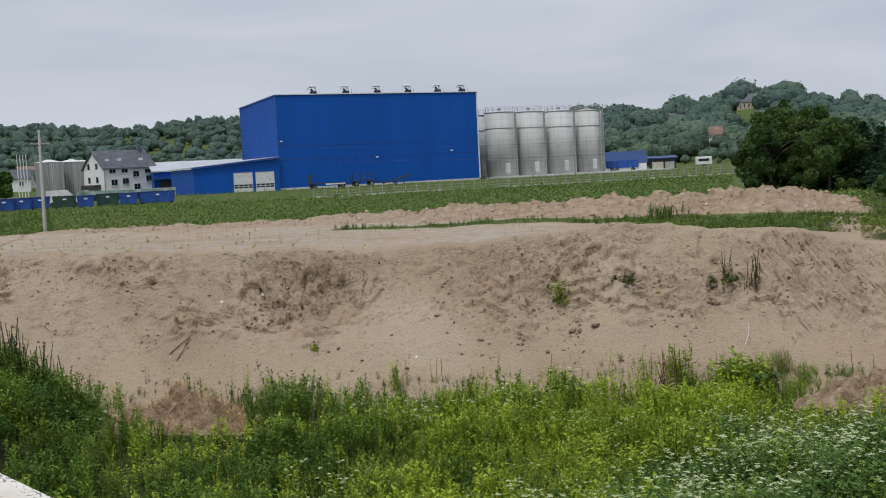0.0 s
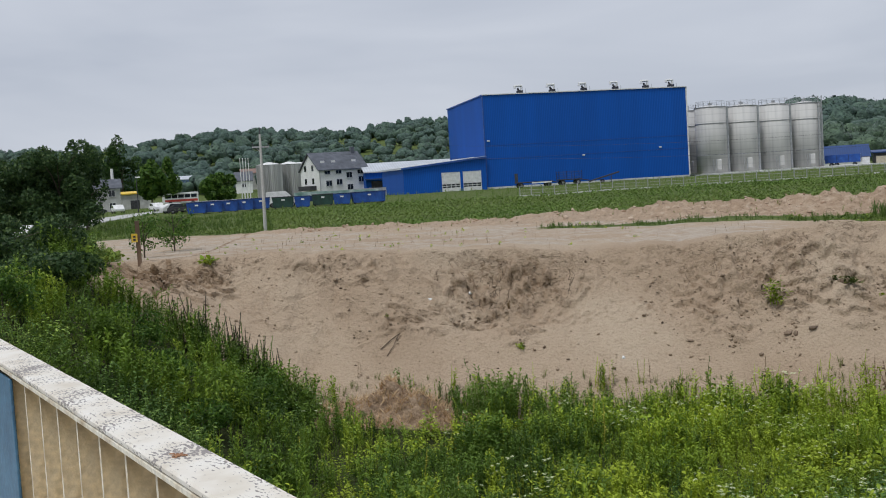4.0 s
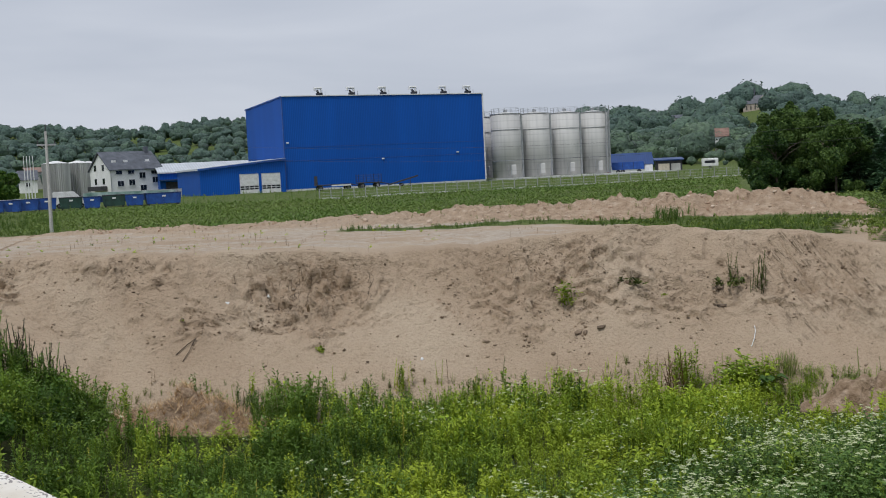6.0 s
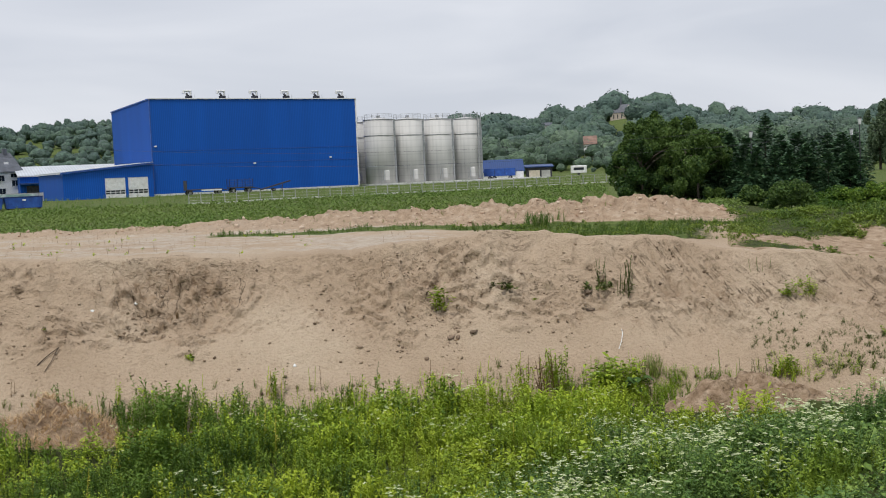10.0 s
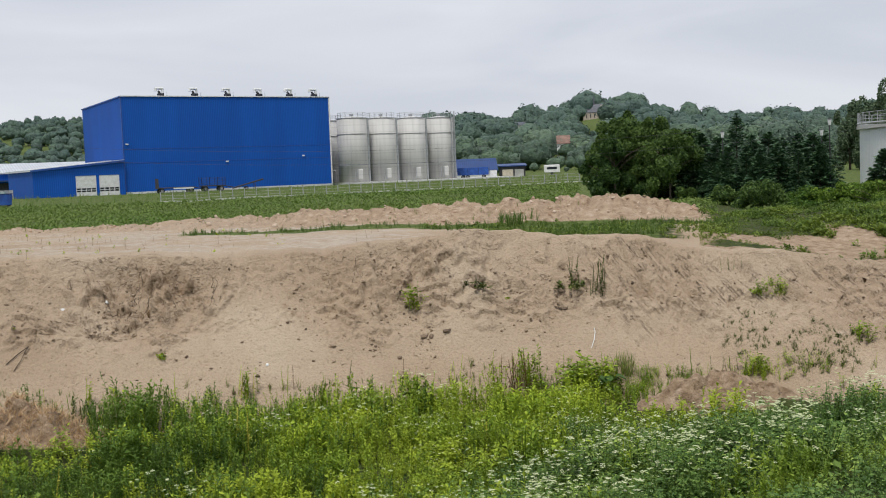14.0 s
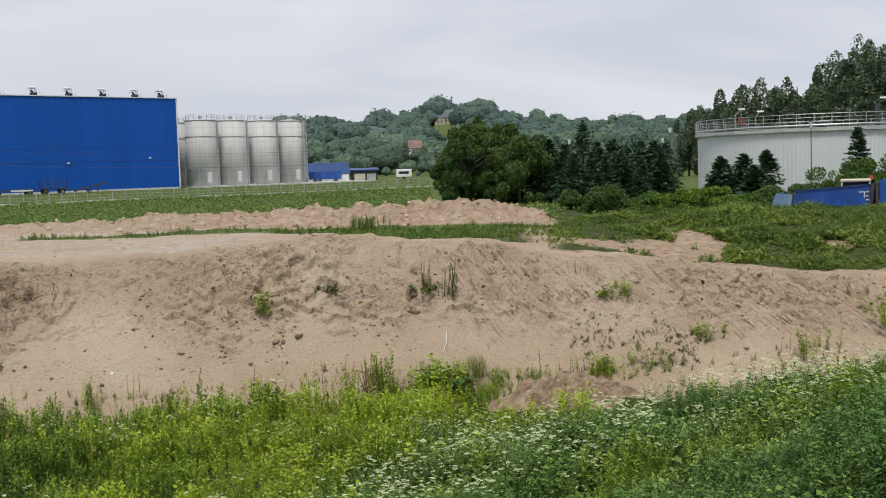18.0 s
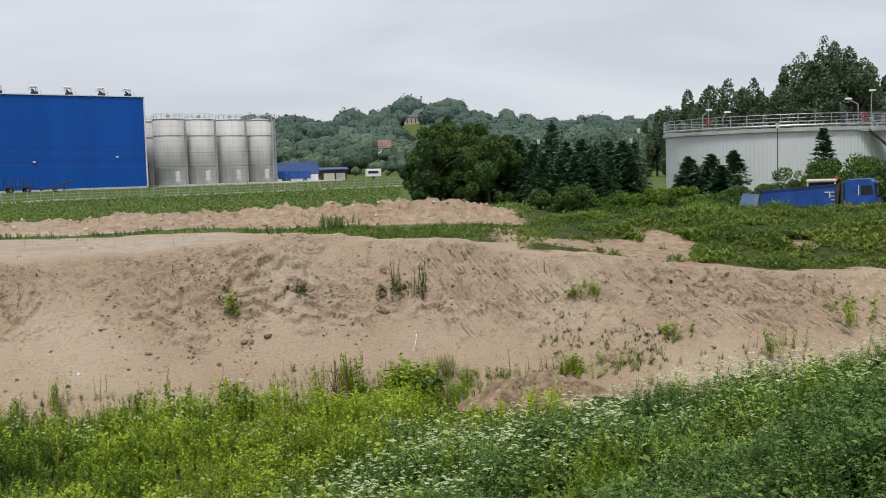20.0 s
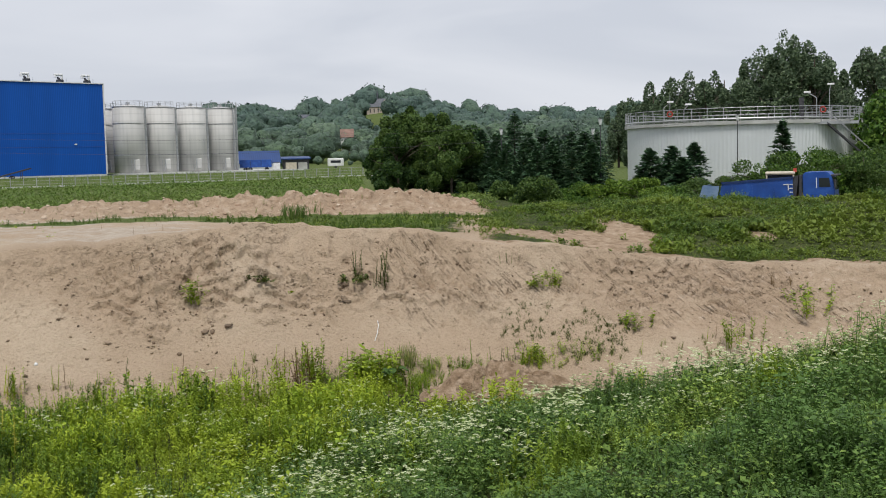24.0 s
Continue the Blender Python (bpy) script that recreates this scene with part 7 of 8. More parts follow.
def in_view(x, y, lo=22, hi=60):
    a, d = np.degrees(np.arctan2(x, y)), np.hypot(x, y)
    return (a > -36) & (a < 44) & (d > lo) & (d < hi)


def side(x, y):
    """Which slope a spot of the pit belongs to: -1 left, 0 floor, 1 right."""
    s = 0.85 * x - 0.53 * y
    l = -13.5 - x + 0.12 * (42 - y)
    wob = 2.5 * fbm(x * 0.25, y * 0.25, 301, 2) + 2.2 * np.random.default_rng(2).normal(size=np.shape(x))
    return np.where(l + wob > -1.5, -1, np.where((s + 13 + wob > 1.5) & (np.hypot(x, y) < 36.5), 1, 0))


def toe_gap(x, y):
    wid = np.interp(x, [-30, 12, 30], [6.2, 6.2, 4.2])
    return (crest_y(x) - wid) - y


def heap(x, y):
    return np.maximum(np.exp(-(((x + 10.2) / 2.0) ** 2) - ((y - 39.8) / 1.4) ** 2), np.exp(-(((x - 15.2) / 3.4) ** 2) - ((y - 37.1) / 1.9) ** 2))


def build_weeds():
    g = np.random.default_rng(12)
    # floor of the pit: fresh green goldenrod, thinning out towards the sand
    x, y = spread(10800, -17, 20, 21, 43, 1, lambda x, y: in_view(x, y) & (side(x, y) == 0) & (toe_gap(x, y) > 0.2 - 0.8 * np.random.default_rng(3).random(len(x)) ** 3) & (heap(x, y) < 0.14))
    tall = np.clip(1.05 + 1.6 * fbm(x * 0.5, y * 0.5, 311, 3) + 1.3 * fbm(x * 1.6, y * 1.6, 312, 2), 0.22, 1.8)
    h = tall * g.uniform(0.75, 1.15, len(x)) * np.where(toe_gap(x, y) < 0.8, 0.9, 1.0) * np.where((x > 12) & (toe_gap(x, y) < 2.5), 0.55, 1.0)
    b = fbm(x * 0.22, y * 0.22, 313, 2) > 0.16
    dk = x + 7 * fbm(x * 0.2, y * 0.2, 317, 3) + 4.0 * g.normal(size=len(x)) < -1.5
    k = ~b & ~dk
    plants("goldenrod_weeds", "goldenrod", x[k], y[k], h[k], L_WEED, "dense fresh green goldenrod weeds on the pit floor")
    k = ~b & dk
    plants("dark_goldenrod_weeds", "goldenrod", x[k], y[k], h[k], L_DEEPWEED, "dense dark green goldenrod weeds on the pit floor", seed=5)
    b &= ~dk | (g.random(len(x)) < 0.5)
    plants("broadleaf_weeds", "broad", x[b], y[b], h[b] * 0.8, L_WEED, "leafy broad green weeds on the pit floor", seed=2)
    k = (g.random(len(x)) < 0.12) & (fbm(x * 0.3, y * 0.3, 315, 2) > 0.04)
    plants("small_white_flowers", "umbel", x[k], y[k], h[k], L_FLOWER, "small white flower heads among the weeds", "flowers", seed=3)
    k = g.random(len(x)) < 0.006
    plants("yellow_flower_spikes", "spike", x[k], y[k], h[k] * 1.2, L_YFLOWER, "yellow-green flowering spikes among the weeds", "flowers", seed=4)
    # slope below the bridge: darker weeds with many white umbels
    x, y = spread(11500, 0, 30, 10, 37, 5, lambda x, y: in_view(x, y, 13, 37) & (side(x, y) == 1) & (toe_gap(x, y) > 0.2) & (heap(x, y) < 0.14))
    mound = 1.35 - 5.0 * np.abs(fbm(x * 0.42, y * 0.42, 321, 2)) + 1.2 * fbm(x * 1.3, y * 1.3, 322, 2)
    far = smooth(25, 31, np.hypot(x, y))
    h = np.clip(mound * (1 - 0.3 * far) + 0.12 * far, 0.42, 1.3 - 0.35 * far) * g.uniform(0.8, 1.12, len(x))
    b = fbm(x * 0.3, y * 0.3, 323, 2) > -0.16
    plants("slope_weeds", "herb", x[b], y[b], h[b], L_DARKWEED, "dark green leafy weeds covering the near slope", seed=6)
    plants("slope_weeds", "goldenrod", x[~b], y[~b], h[~b], L_SLOPE, "green tall weeds covering the near slope", seed=7)
    gx, gy = spread(11000, 0, 30, 10, 37, 45, lambda x, y: in_view(x, y, 13, 37) & (side(x, y) == 1) & (toe_gap(x, y) > 0.2) & (heap(x, y) < 0.14))
    plants("slope_ground_cover", "clump", gx, gy, g.uniform(0.25, 0.5, len(gx)), L_DARKWEED, "low dark leaves under the slope's weeds", seed=46)
    k = (g.random(len(x)) < 0.6) & (0.45 * fbm(x * 0.18, y * 0.18, 327, 3) + 0.3 * g.normal(size=len(x)) > 0.1 - 0.26 * smooth(20, 27, np.hypot(x, y))) & (h > 0.46) & (np.hypot(x, y) > 21 + 5 * fbm(x * 0.3, y * 0.3, 329, 2))
    plants("white_umbel_flowers", "umbel", x[k], y[k], h[k] * 1.04, L_FLOWER, "many small white umbel flowers over the slope", "flowers", seed=8)
    # slope that closes the pit at the far end of the bridge
    x, y = spread(8000, -40, -8, 16, 49, 9, lambda x, y: in_view(x, y, 16, 58) & (side(x, y) == -1) & ((toe_gap(x, y) > 0.1) | (x < sand_end(y) - 0.5)) & (heap(x, y) < 0.14))
    h = np.clip(1.35 - 3.6 * np.abs(fbm(x * 0.42, y * 0.42, 331, 2)) + 1.2 * fbm(x * 1.3, y * 1.3, 332, 2), 0.25, 1.8) * g.uniform(0.8, 1.15, len(x))
    b = fbm(x * 0.3, y * 0.3, 333, 2) > -0.02
    plants("side_slope_weeds", "herb", x[b], y[b], h[b], L_DARKWEED, "dark leafy weeds covering the side slope", seed=10)
    plants("side_slope_weeds", "goldenrod", x[~b], y[~b], h[~b] * 1.2, L_SLOPE, "tall green weeds covering the side slope", seed=11)
    x, y = spread(3600, -52, -24, 46, 74, 12, lambda x, y: in_view(x, y, 40, 90) & (x < sand_end(y)))
    plants("plateau_weeds", "clump", x, y, g.uniform(0.3, 0.8, len(x)), L_BERM, "weeds at the end of the sandy level", seed=13)
    # stalks and thin plants where weeds meet the sand
    x, y = spread(420, -14, 24, 37, 43.5, 14, lambda x, y: ((x < 12) | (np.random.default_rng(8).random(len(x)) < 0.35)) & (fbm(x * 0.5, y * 0.2, 335, 2) > -0.05) & (toe_gap(x, y) > np.where(x > 13, -0.25, -0.9)) & (toe_gap(x, y) < 0.9))
    plants("toe_spikes", "spike", x, y, g.uniform(0.5, 1.25, len(x)), L_WEED, "thin upright weeds at the toe of the bank", seed=15)
    k = g.random(len(x)) < 0.3
    plants("dry_stalks", "spike", x[k] + 0.4, y[k], g.uniform(0.5, 1.1, k.sum()), L_BROWN, "brown seed stalks at the toe of the bank", seed=16)
    x, y = spread(1500, -14, 26, 36, 43.5, 17, lambda x, y: (toe_gap(x, y) > np.where(x > 13, -0.5, -1.2)) & (toe_gap(x, y) < 0.8))
    plants("toe_grass", "grass", x, y, g.uniform(0.15, 0.5, len(x)), L_GRASS, "sparse dry grass at the toe of the bank", "grass", seed=18)
    gx, gy = spread(1500, 9, 24, 36, 43.5, 48, lambda x, y: (toe_gap(x, y) > -0.45) & (toe_gap(x, y) < 0.5) & (heap(x, y) < 0.3) & (fbm(x * 0.6, y * 0.4, 336, 2) > 0.0))
    plants("toe_herbs", "herb", gx, gy, g.uniform(0.35, 0.75, len(gx)), L_SLOPE, "low leafy weeds at the toe of the bank", seed=49)
    # low tufts dotted over the lower right flank
    x, y = spread(2200, 13.5, 26.5, 35.5, 43.5, 19, lambda x, y: (toe_gap(x, y) < 0) & (toe_gap(x, y) > -2.9) & (0.7 * fbm(x * 0.5, y * 0.5, 341, 3) - 0.07 * np.abs(x - 19.6) - 0.12 * np.abs(toe_gap(x, y) + 1.3) > -0.2))
    k = g.random(len(x)) < 0.12
    plants("bank_tufts", "clump", x[k], y[k], g.uniform(0.14, 0.26, k.sum()), L_TUFT, "low green tufts dotted over the sand", seed=20)
    k = g.random(len(x)) < 0.65
    gx, gy = np.repeat(x[k], 4), np.repeat(y[k], 4)
    plants("bank_grass", "grass", gx + 0.07 * g.normal(size=len(gx)), gy + 0.07 * g.normal(size=len(gx)), g.uniform(0.12, 0.26, len(gx)), L_TUFT, "short olive grass cushions dotted over the sand", "grass", lean=0.3, seed=38)
    # matted dry grass over the low mound
    x, y = spread(1700, -14, -6, 37.5, 42, 39, lambda x, y: np.exp(-(((x + 10.0) / 2.9) ** 2) - ((y - 39.8) / 1.6) ** 2) > 0.22 + 0.15 * np.random.default_rng(6).random(len(x)))
    plants("matted_dry_grass", "grass", x, y, g.uniform(0.18, 0.42, len(x)), L_THATCH, "matted rust-brown dead grass on a low mound", "grass", lean=0.7, seed=41)
    # the berm and the grass behind the crest
    x, y = spread(27000, 12, 52, 34, 66, 21, lambda x, y: (np.degrees(np.arctan2(x, y)) > 21) & (np.degrees(np.arctan2(x, y)) < 44) & (np.hypot(x, y) < 69) & (berm_growth(x, y) > 0.02 + 0.12 * np.random.default_rng(4).normal(size=len(x))))
    h = np.clip(0.4 + 0.8 * fbm(x * 0.35, y * 0.35, 351, 3) + 0.7 * fbm(x * 1.1, y * 1.1, 352, 2), 0.2, 0.85) * g.uniform(0.7, 1.2, len(x)) * (0.6 + 0.4 * smooth(24, 29, np.degrees(np.arctan2(x, y)))) * (0.6 + 0.4 * smooth(1.0, 5.0, y - crest_y(x)))
    dk = fbm(x * 0.3, y * 0.3, 353, 3) > -0.03
    plants("berm_weeds", "clump", x, y, h * 0.9, L_BERM, "low green weeds covering the berm", seed=22)
    dk &= g.random(len(x)) < 0.45
    plants("berm_shrubs", "herb", x[dk], y[dk], h[dk] * 1.2, L_DARKWEED, "darker leafy growth on the berm", seed=36)
    k = g.random(len(x)) < 0.03
    plants("berm_flowers", "umbel", x[k], y[k], h[k], L_FLOWER, "scattered white flowers on the berm", "flowers", seed=23)

    def strip(x, y):
        w, s, q = windrow(x, y)
        a = np.degrees(np.arctan2(x, y))
        q = q + 2.4 * fbm(x * 0.4, y * 0.4, 346, 3)
        return (a < 23) & (y > crest_y(x) + 1.8) & (((q > -6.0) & (q < -3.9) & (x > -6.5)) | ((q < -4.0) & (x > 9 + 4 * fbm(x * 0.5, y * 0.5, 345, 2))))

    x, y = spread(8000, -8, 27, 48, 68, 24, strip)
    plants("grass_strip", "grass", x, y, np.clip(0.26 + 0.7 * fbm(x * 0.9, y * 0.9, 347, 3), 0.08, 0.6) * g.uniform(0.7, 1.3, len(x)), L_STRIP, "green grass strip between the sand and the heaps", "grass", seed=25)
    k = (x > 7) & (g.random(len(x)) < 0.5)
    plants("strip_weeds", "clump", x[k], y[k], g.uniform(0.15, 0.34, k.sum()), L_BERM, "green weeds beside the heaped soil", seed=26)
    k = g.random(len(x)) < 0.08
    x2, y2 = spread(500, -26, 20, 62, 80, 27, lambda x, y: (windrow(x, y)[0] > 0.1))
    plants("heap_grass", "grass", x2, y2, g.uniform(0.15, 0.45, len(x2)), L_GRASS, "dry grass on the heaped soil", "grass", seed=28)
    x2, y2 = spread(90, -26, 0, 49, 72, 29, lambda x, y: (windrow(x, y)[2] < -2.5))
    plants("level_weeds", "clump", x2, y2, g.uniform(0.1, 0.3, len(x2)), L_WEED, "small weeds on the sandy level", seed=30)
    x2, y2 = spread(420, -27, 6, 48.6, 72, 50, lambda x, y: (windrow(x, y)[2] < -2.5) & (y > crest_y(x) + 0.4) & (x > sand_end(y)) & (fbm(x * 0.5, y * 0.5, 348, 3) > -0.02))
    plants("dry_level_weeds", "spike", x2, y2, g.uniform(0.12, 0.4, len(x2)), L_BROWN, "thin dry weeds scattered over the sandy level", seed=51)
    x2, y2 = spread(9000, -75, -20, 62, 140, 52, lambda x, y: (np.degrees(np.arctan2(x, y)) > -32) & (np.degrees(np.arctan2(x, y)) < -19.5) & (np.hypot(x, y) > 66) & (np.hypot(x, y) < 138) & (windrow(x, y)[2] > 1.5))
    plants("verge_grass", "grass", x2, y2, np.clip(0.5 + 0.9 * fbm(x2 * 0.3, y2 * 0.3, 349, 3), 0.2, 0.95), L_STRIP, "long rough grass between the sand and the car park", "grass", seed=53)
    # the crop in rows
    ax, ay = WIND_A
    bx, by = WIND_B
    L = math.hypot(bx - ax, by - ay)
    ux, uy = (bx - ax) / L, (by - ay) / L
    S, Q = np.meshgrid(np.arange(-40, 90, 0.55), np.concatenate([np.arange(2.6, 40, 0.8), np.arange(40, 84, 1.25)]))
    S = S + g.normal(size=S.shape) * 0.14
    Q = Q + g.normal(size=S.shape) * 0.1
    x, y = (ax + S * ux - Q * uy).ravel(), (ay + S * uy + Q * ux).ravel()
    a, d = np.degrees(np.arctan2(x, y)), np.hypot(x, y)
    k = (a > -31) & (a < 22) & (d < np.interp(a, [-31, -12, -7, 0, 8, 17], [140, 144, 138, 141, 146, 155])) & (g.random(len(x)) < 0.86)
    k &= ~((a > 15) & (d > 89)) & ~((a < -21) & (d > 96))
    x, y = x[k], y[k]
    plants("crop_rows", "clump", x, y, g.uniform(0.3, 0.62, len(x)) * np.where(np.hypot(x, y) > 120, 1.1, 0.9), L_CROP, "rows of low green crop in the field", "crop", seed=31)
    x, y = spread(3000, -95, 60, 64, 205, 32, lambda x, y: (np.degrees(np.arctan2(x, y)) > -34) & (np.degrees(np.arctan2(x, y)) < 27) & ((np.hypot(x, y) > 140) | (np.degrees(np.arctan2(x, y)) < -20)) & (windrow(x, y)[2] > 2))
    plants("meadow_grass", "grass", x, y, g.uniform(0.3, 0.8, len(x)), L_CROP, "rough meadow grass round the field", "grass", seed=33)


L_DEEPWEED = leafy("deep_green_leaves", [(0.0, (0.025, 0.06, 0.012)), (0.5, (0.13, 0.225, 0.032)), (1.0, (0.33, 0.45, 0.06))], patch=(0.115, 0.2, 0.035), transl=0.28, tone=True)
L_TUFT = leafy("olive_tuft_leaves", [(0.0, (0.045, 0.065, 0.018)), (0.5, (0.1, 0.135, 0.035)), (1.0, (0.2, 0.24, 0.06))])
L_SLOPE = leafy("slope_leaves", [(0.0, (0.025, 0.055, 0.008)), (0.5, (0.18, 0.29, 0.033)), (1.0, (0.47, 0.56, 0.065))], patch=(0.15, 0.25, 0.035), transl=0.3, tone=True)
L_BERM = leafy("berm_leaves", [(0.0, (0.03, 0.06, 0.01)), (0.5, (0.125, 0.2, 0.028)), (1.0, (0.29, 0.36, 0.055))], patch=(0.2, 0.26, 0.045), transl=0.28, tone=True)
L_THATCH = leafy("rust_brown_dead_grass", [(0.0, (0.4, 0.25, 0.13)), (0.5, (0.6, 0.42, 0.24)), (1.0, (0.72, 0.57, 0.38))], transl=0.15)
L_STRIP = leafy("green_grass_blades", [(0.0, (0.045, 0.1, 0.015)), (0.6, (0.1, 0.17, 0.03)), (1.0, (0.2, 0.25, 0.07))])
build_weeds()


def weed_thing(x, y, h, kinds, label, name="weed_plant", n=3, r=0.12, seed=0):
    """A single plant that stands out, with its stems and leaves."""
    g = np.random.default_rng(seed + int(abs(x) * 100))
    z = ground_z(x, y) - 0.03
    t = thing(name, pose(x, y, z), label, "weed")
    for j, (kind, mat) in enumerate(kinds):
        px, py = g.normal(size=n) * r, g.normal(size=n) * r
        ob = plants("foliage" if j == 0 else "flower_head", kind, px, py, h * g.uniform(0.7, 1.05, n), mat, "", parent=t, seed=seed + j, z=np.zeros(n))
        ob["kind"] = "stuff"
    return t


def burdock(x, y, h):
    """Large ruffled leaves on thick stalks."""
    t = thing("burdock", pose(x, y, ground_z(x, y) - 0.03), "broad dark burdock with large drooping leaves at the toe", "weed")
    g = random.Random(9)
    for k in range(16):
        a, up = k * 2.4, g.uniform(0.35, 1.0) * h
        r = g.uniform(0.2, 0.55)
        bm = bmesh.new()
        cx, cy = r * math.cos(a), r * math.sin(a)
        add_tube(bm, (0.04 * math.cos(a), 0.04 * math.sin(a), 0), (cx, cy, up), 0.014, 0.008, 5)
        part("stalk", bm, L_WEED, t)
        bm = bmesh.new()
        L, W = g.uniform(0.34, 0.55), g.uniform(0.15, 0.24)
        rows = []
        for i, (u, w) in enumerate(((0, 0.55), (0.25, 1.0), (0.6, 0.85), (1.0, 0.08))):
            rows.append([bm.verts.new((cx + (u * L) * math.cos(a) - s * w * W * math.sin(a), cy + (u * L) * math.sin(a) + s * w * W * math.cos(a), up - 0.35 * L * u * u + 0.05 * abs(s) + 0.025 * math.sin(i * 3 + s * 4))) for s in (-1, 0, 1)])
        for p, q in zip(rows, rows[1:]):
            for c in range(2):
                bm.faces.new((p[c], p[c + 1], q[c + 1], q[c]))
        part("leaf", bm, L_DARKWEED, t)


L_DARKSTALK = leafy("dark_seed_heads", [(0.0, (0.03, 0.035, 0.02)), (1.0, (0.1, 0.085, 0.05))], transl=0.05)
GOLD, BROAD, SPIKE, GRASS, CLUMP = [("goldenrod", L_WEED)], [("broad", L_WEED)], [("spike", L_TUFT)], [("grass", L_GRASS)], [("clump", L_WEED)]
weed_thing(4.84, 45.6, 1.25, BROAD, "yellow-green sapling growing from the bare sand", n=4, r=0.15)
weed_thing(7.7, 45.9, 0.5, [("clump", L_TUFT)], "low dark weed tuft on the bare sand", n=9, r=0.25)
weed_thing(8.9, 45.7, 0.3, CLUMP, "low green tuft on the bare sand", n=3)
weed_thing(11.9, 45.7, 1.4, SPIKE, "thin upright weed on the sand bank", n=5)
weed_thing(11.5, 45.8, 0.55, [("clump", L_TUFT)], "dark weed clump on the sand bank", n=8, r=0.3)
weed_thing(13.05, 45.4, 1.7, SPIKE, "tall thin weed with pale leaves on the bank", n=8, r=0.2)
weed_thing(12.5, 45.3, 0.8, SPIKE, "small thin weed on the sand bank", n=2)
weed_thing(19.65, 42.7, 0.85, BROAD, "bright green bush on the bare sand", n=9, r=0.25)
weed_thing(18.9, 43.1, 0.4, CLUMP, "dry tuft on the bare sand", n=4)
weed_thing(18.5, 44.4, 0.7, [("spike", L_GRASS)], "dry pale weed near the crest", n=6, r=0.3)
weed_thing(11.2, 41.6, 1.6, BROAD, "large-leaved green weed at the toe of the bank", n=14, r=0.45)
burdock(11.75, 41.1, 1.25)
weed_thing(12.9, 42.0, 1.0, GRASS, "grass tussock at the toe of the bank", n=14, r=0.3)
weed_thing(9.0, 42.0, 2.1, [("goldenrod", L_WEED)], "tall leafy weed at the toe of the bank", n=4, r=0.2)
weed_thing(8.4, 41.9, 1.6, [("spike", L_BROWN)], "brown dock stalks at the toe of the bank", n=12, r=0.35)
weed_thing(-2.0, 42.3, 1.5, [("goldenrod", L_WEED), ("spike", L_YFLOWER)], "tall yellow-flowering weed at the toe", n=3, r=0.15)
weed_thing(1.75, 42.4, 1.5, SPIKE, "slim dark stalk standing before the sand", n=1)
weed_thing(17.7, 40.0, 0.9, BROAD, "bright leafy weed low on the bank", n=6, r=0.4)
weed_thing(16.4, 40.4, 1.0, SPIKE, "thin weeds low on the bank", n=6, r=0.4)
weed_thing(21.4, 39.2, 1.0, BROAD, "green weed clump on the sandy flank", n=6, r=0.5)
weed_thing(24.6, 36.4, 1.4, GOLD, "leafy sapling on the slope edge", n=6, r=0.4)
weed_thing(28.8, 36.9, 1.3, BROAD, "bright green bush on the sandy flank", n=12, r=0.7)
weed_thing(28.3, 38.5, 0.5, [("grass", L_BROWN)], "withered brown tuft on the bank", n=8, r=0.3)
weed_thing(12.4, 60.2, 0.95, [("grass", L_STRIP)], "dark grass tussock beside the heaped soil", n=26, r=0.7)
weed_thing(-11.3, 45.6, 0.25, CLUMP, "small dark tuft on the sand", n=2)
weed_thing(-5.4, 44.3, 0.4, CLUMP, "small grey-green weed on the sand", n=3)
weed_thing(-11.9, 42.9, 0.8, [("spike", L_BROWN)], "thin dry weed before the sand", n=2)
weed_thing(-20.4, 47.6, 0.8, CLUMP, "dark green tuft hanging at the crest", n=4, r=0.25)
weed_thing(-6.2, 46.6, 0.4, [("grass", L_BROWN)], "withered tuft on the slumped soil", n=4)
for k in range(9):
    px, py = -18.6 + 0.47 * k, 40.4 + 0.3 * math.sin(k * 2.0)
    weed_thing(px, py, 2.25 - 0.08 * abs(k - 5), [("spike", L_DARKWEED if k % 2 else L_DARKSTALK)], "tall dark upright weed at the foot of the bank", n=9, r=0.3, seed=k)
    weed_thing(px + 0.2, py - 0.5, 1.5, [("goldenrod", L_DEEPWEED)], "dense leafy dark weed at the foot of the bank", n=9, r=0.35, seed=k + 20)
for az, d, h, r in ((-32.6, 47, 2.9, 2.0), (-30.6, 50, 2.6, 1.8), (-30.0, 54, 1.7, 1.4), (-34.5, 44, 3.2, 2.1), (-29.8, 46, 1.6, 1.2), (-31.0, 43, 2.0, 1.6)):
    broad_tree(place(az, d, 0.2), h, r, "dense dark bush on the side slope", L_LEFT, 400 + int(d), 6500, 0.065, 16, 0.0, "bush", "bush", "bushes on the side slope")
for k, (az, d, h, r) in enumerate(((-29, 38, 1.9, 1.3), (-27, 41, 1.7, 1.2), (-25.5, 38, 1.6, 1.2), (-31, 33, 2.0, 1.5), (-28, 30, 1.8, 1.4), (-24, 35, 1.5, 1.1), (-22, 38, 1.6, 1.2), (-26, 27, 1.7, 1.3), (-23, 30, 1.5, 1.2), (-20.5, 33, 1.4, 1.1), (-33, 38, 2.0, 1.5), (-20.8, 40.5, 1.7, 1.0), (-18.9, 41.0, 1.5, 0.9))):
    broad_tree(place(az, d, 0.15), h, r, "leafy shrub among the slope's weeds", L_TREE2 if k % 3 else L_SLOPE, 440 + k, 2400, 0.06, 12, 0.0, "bush", "bush", "bushes on the side slope")
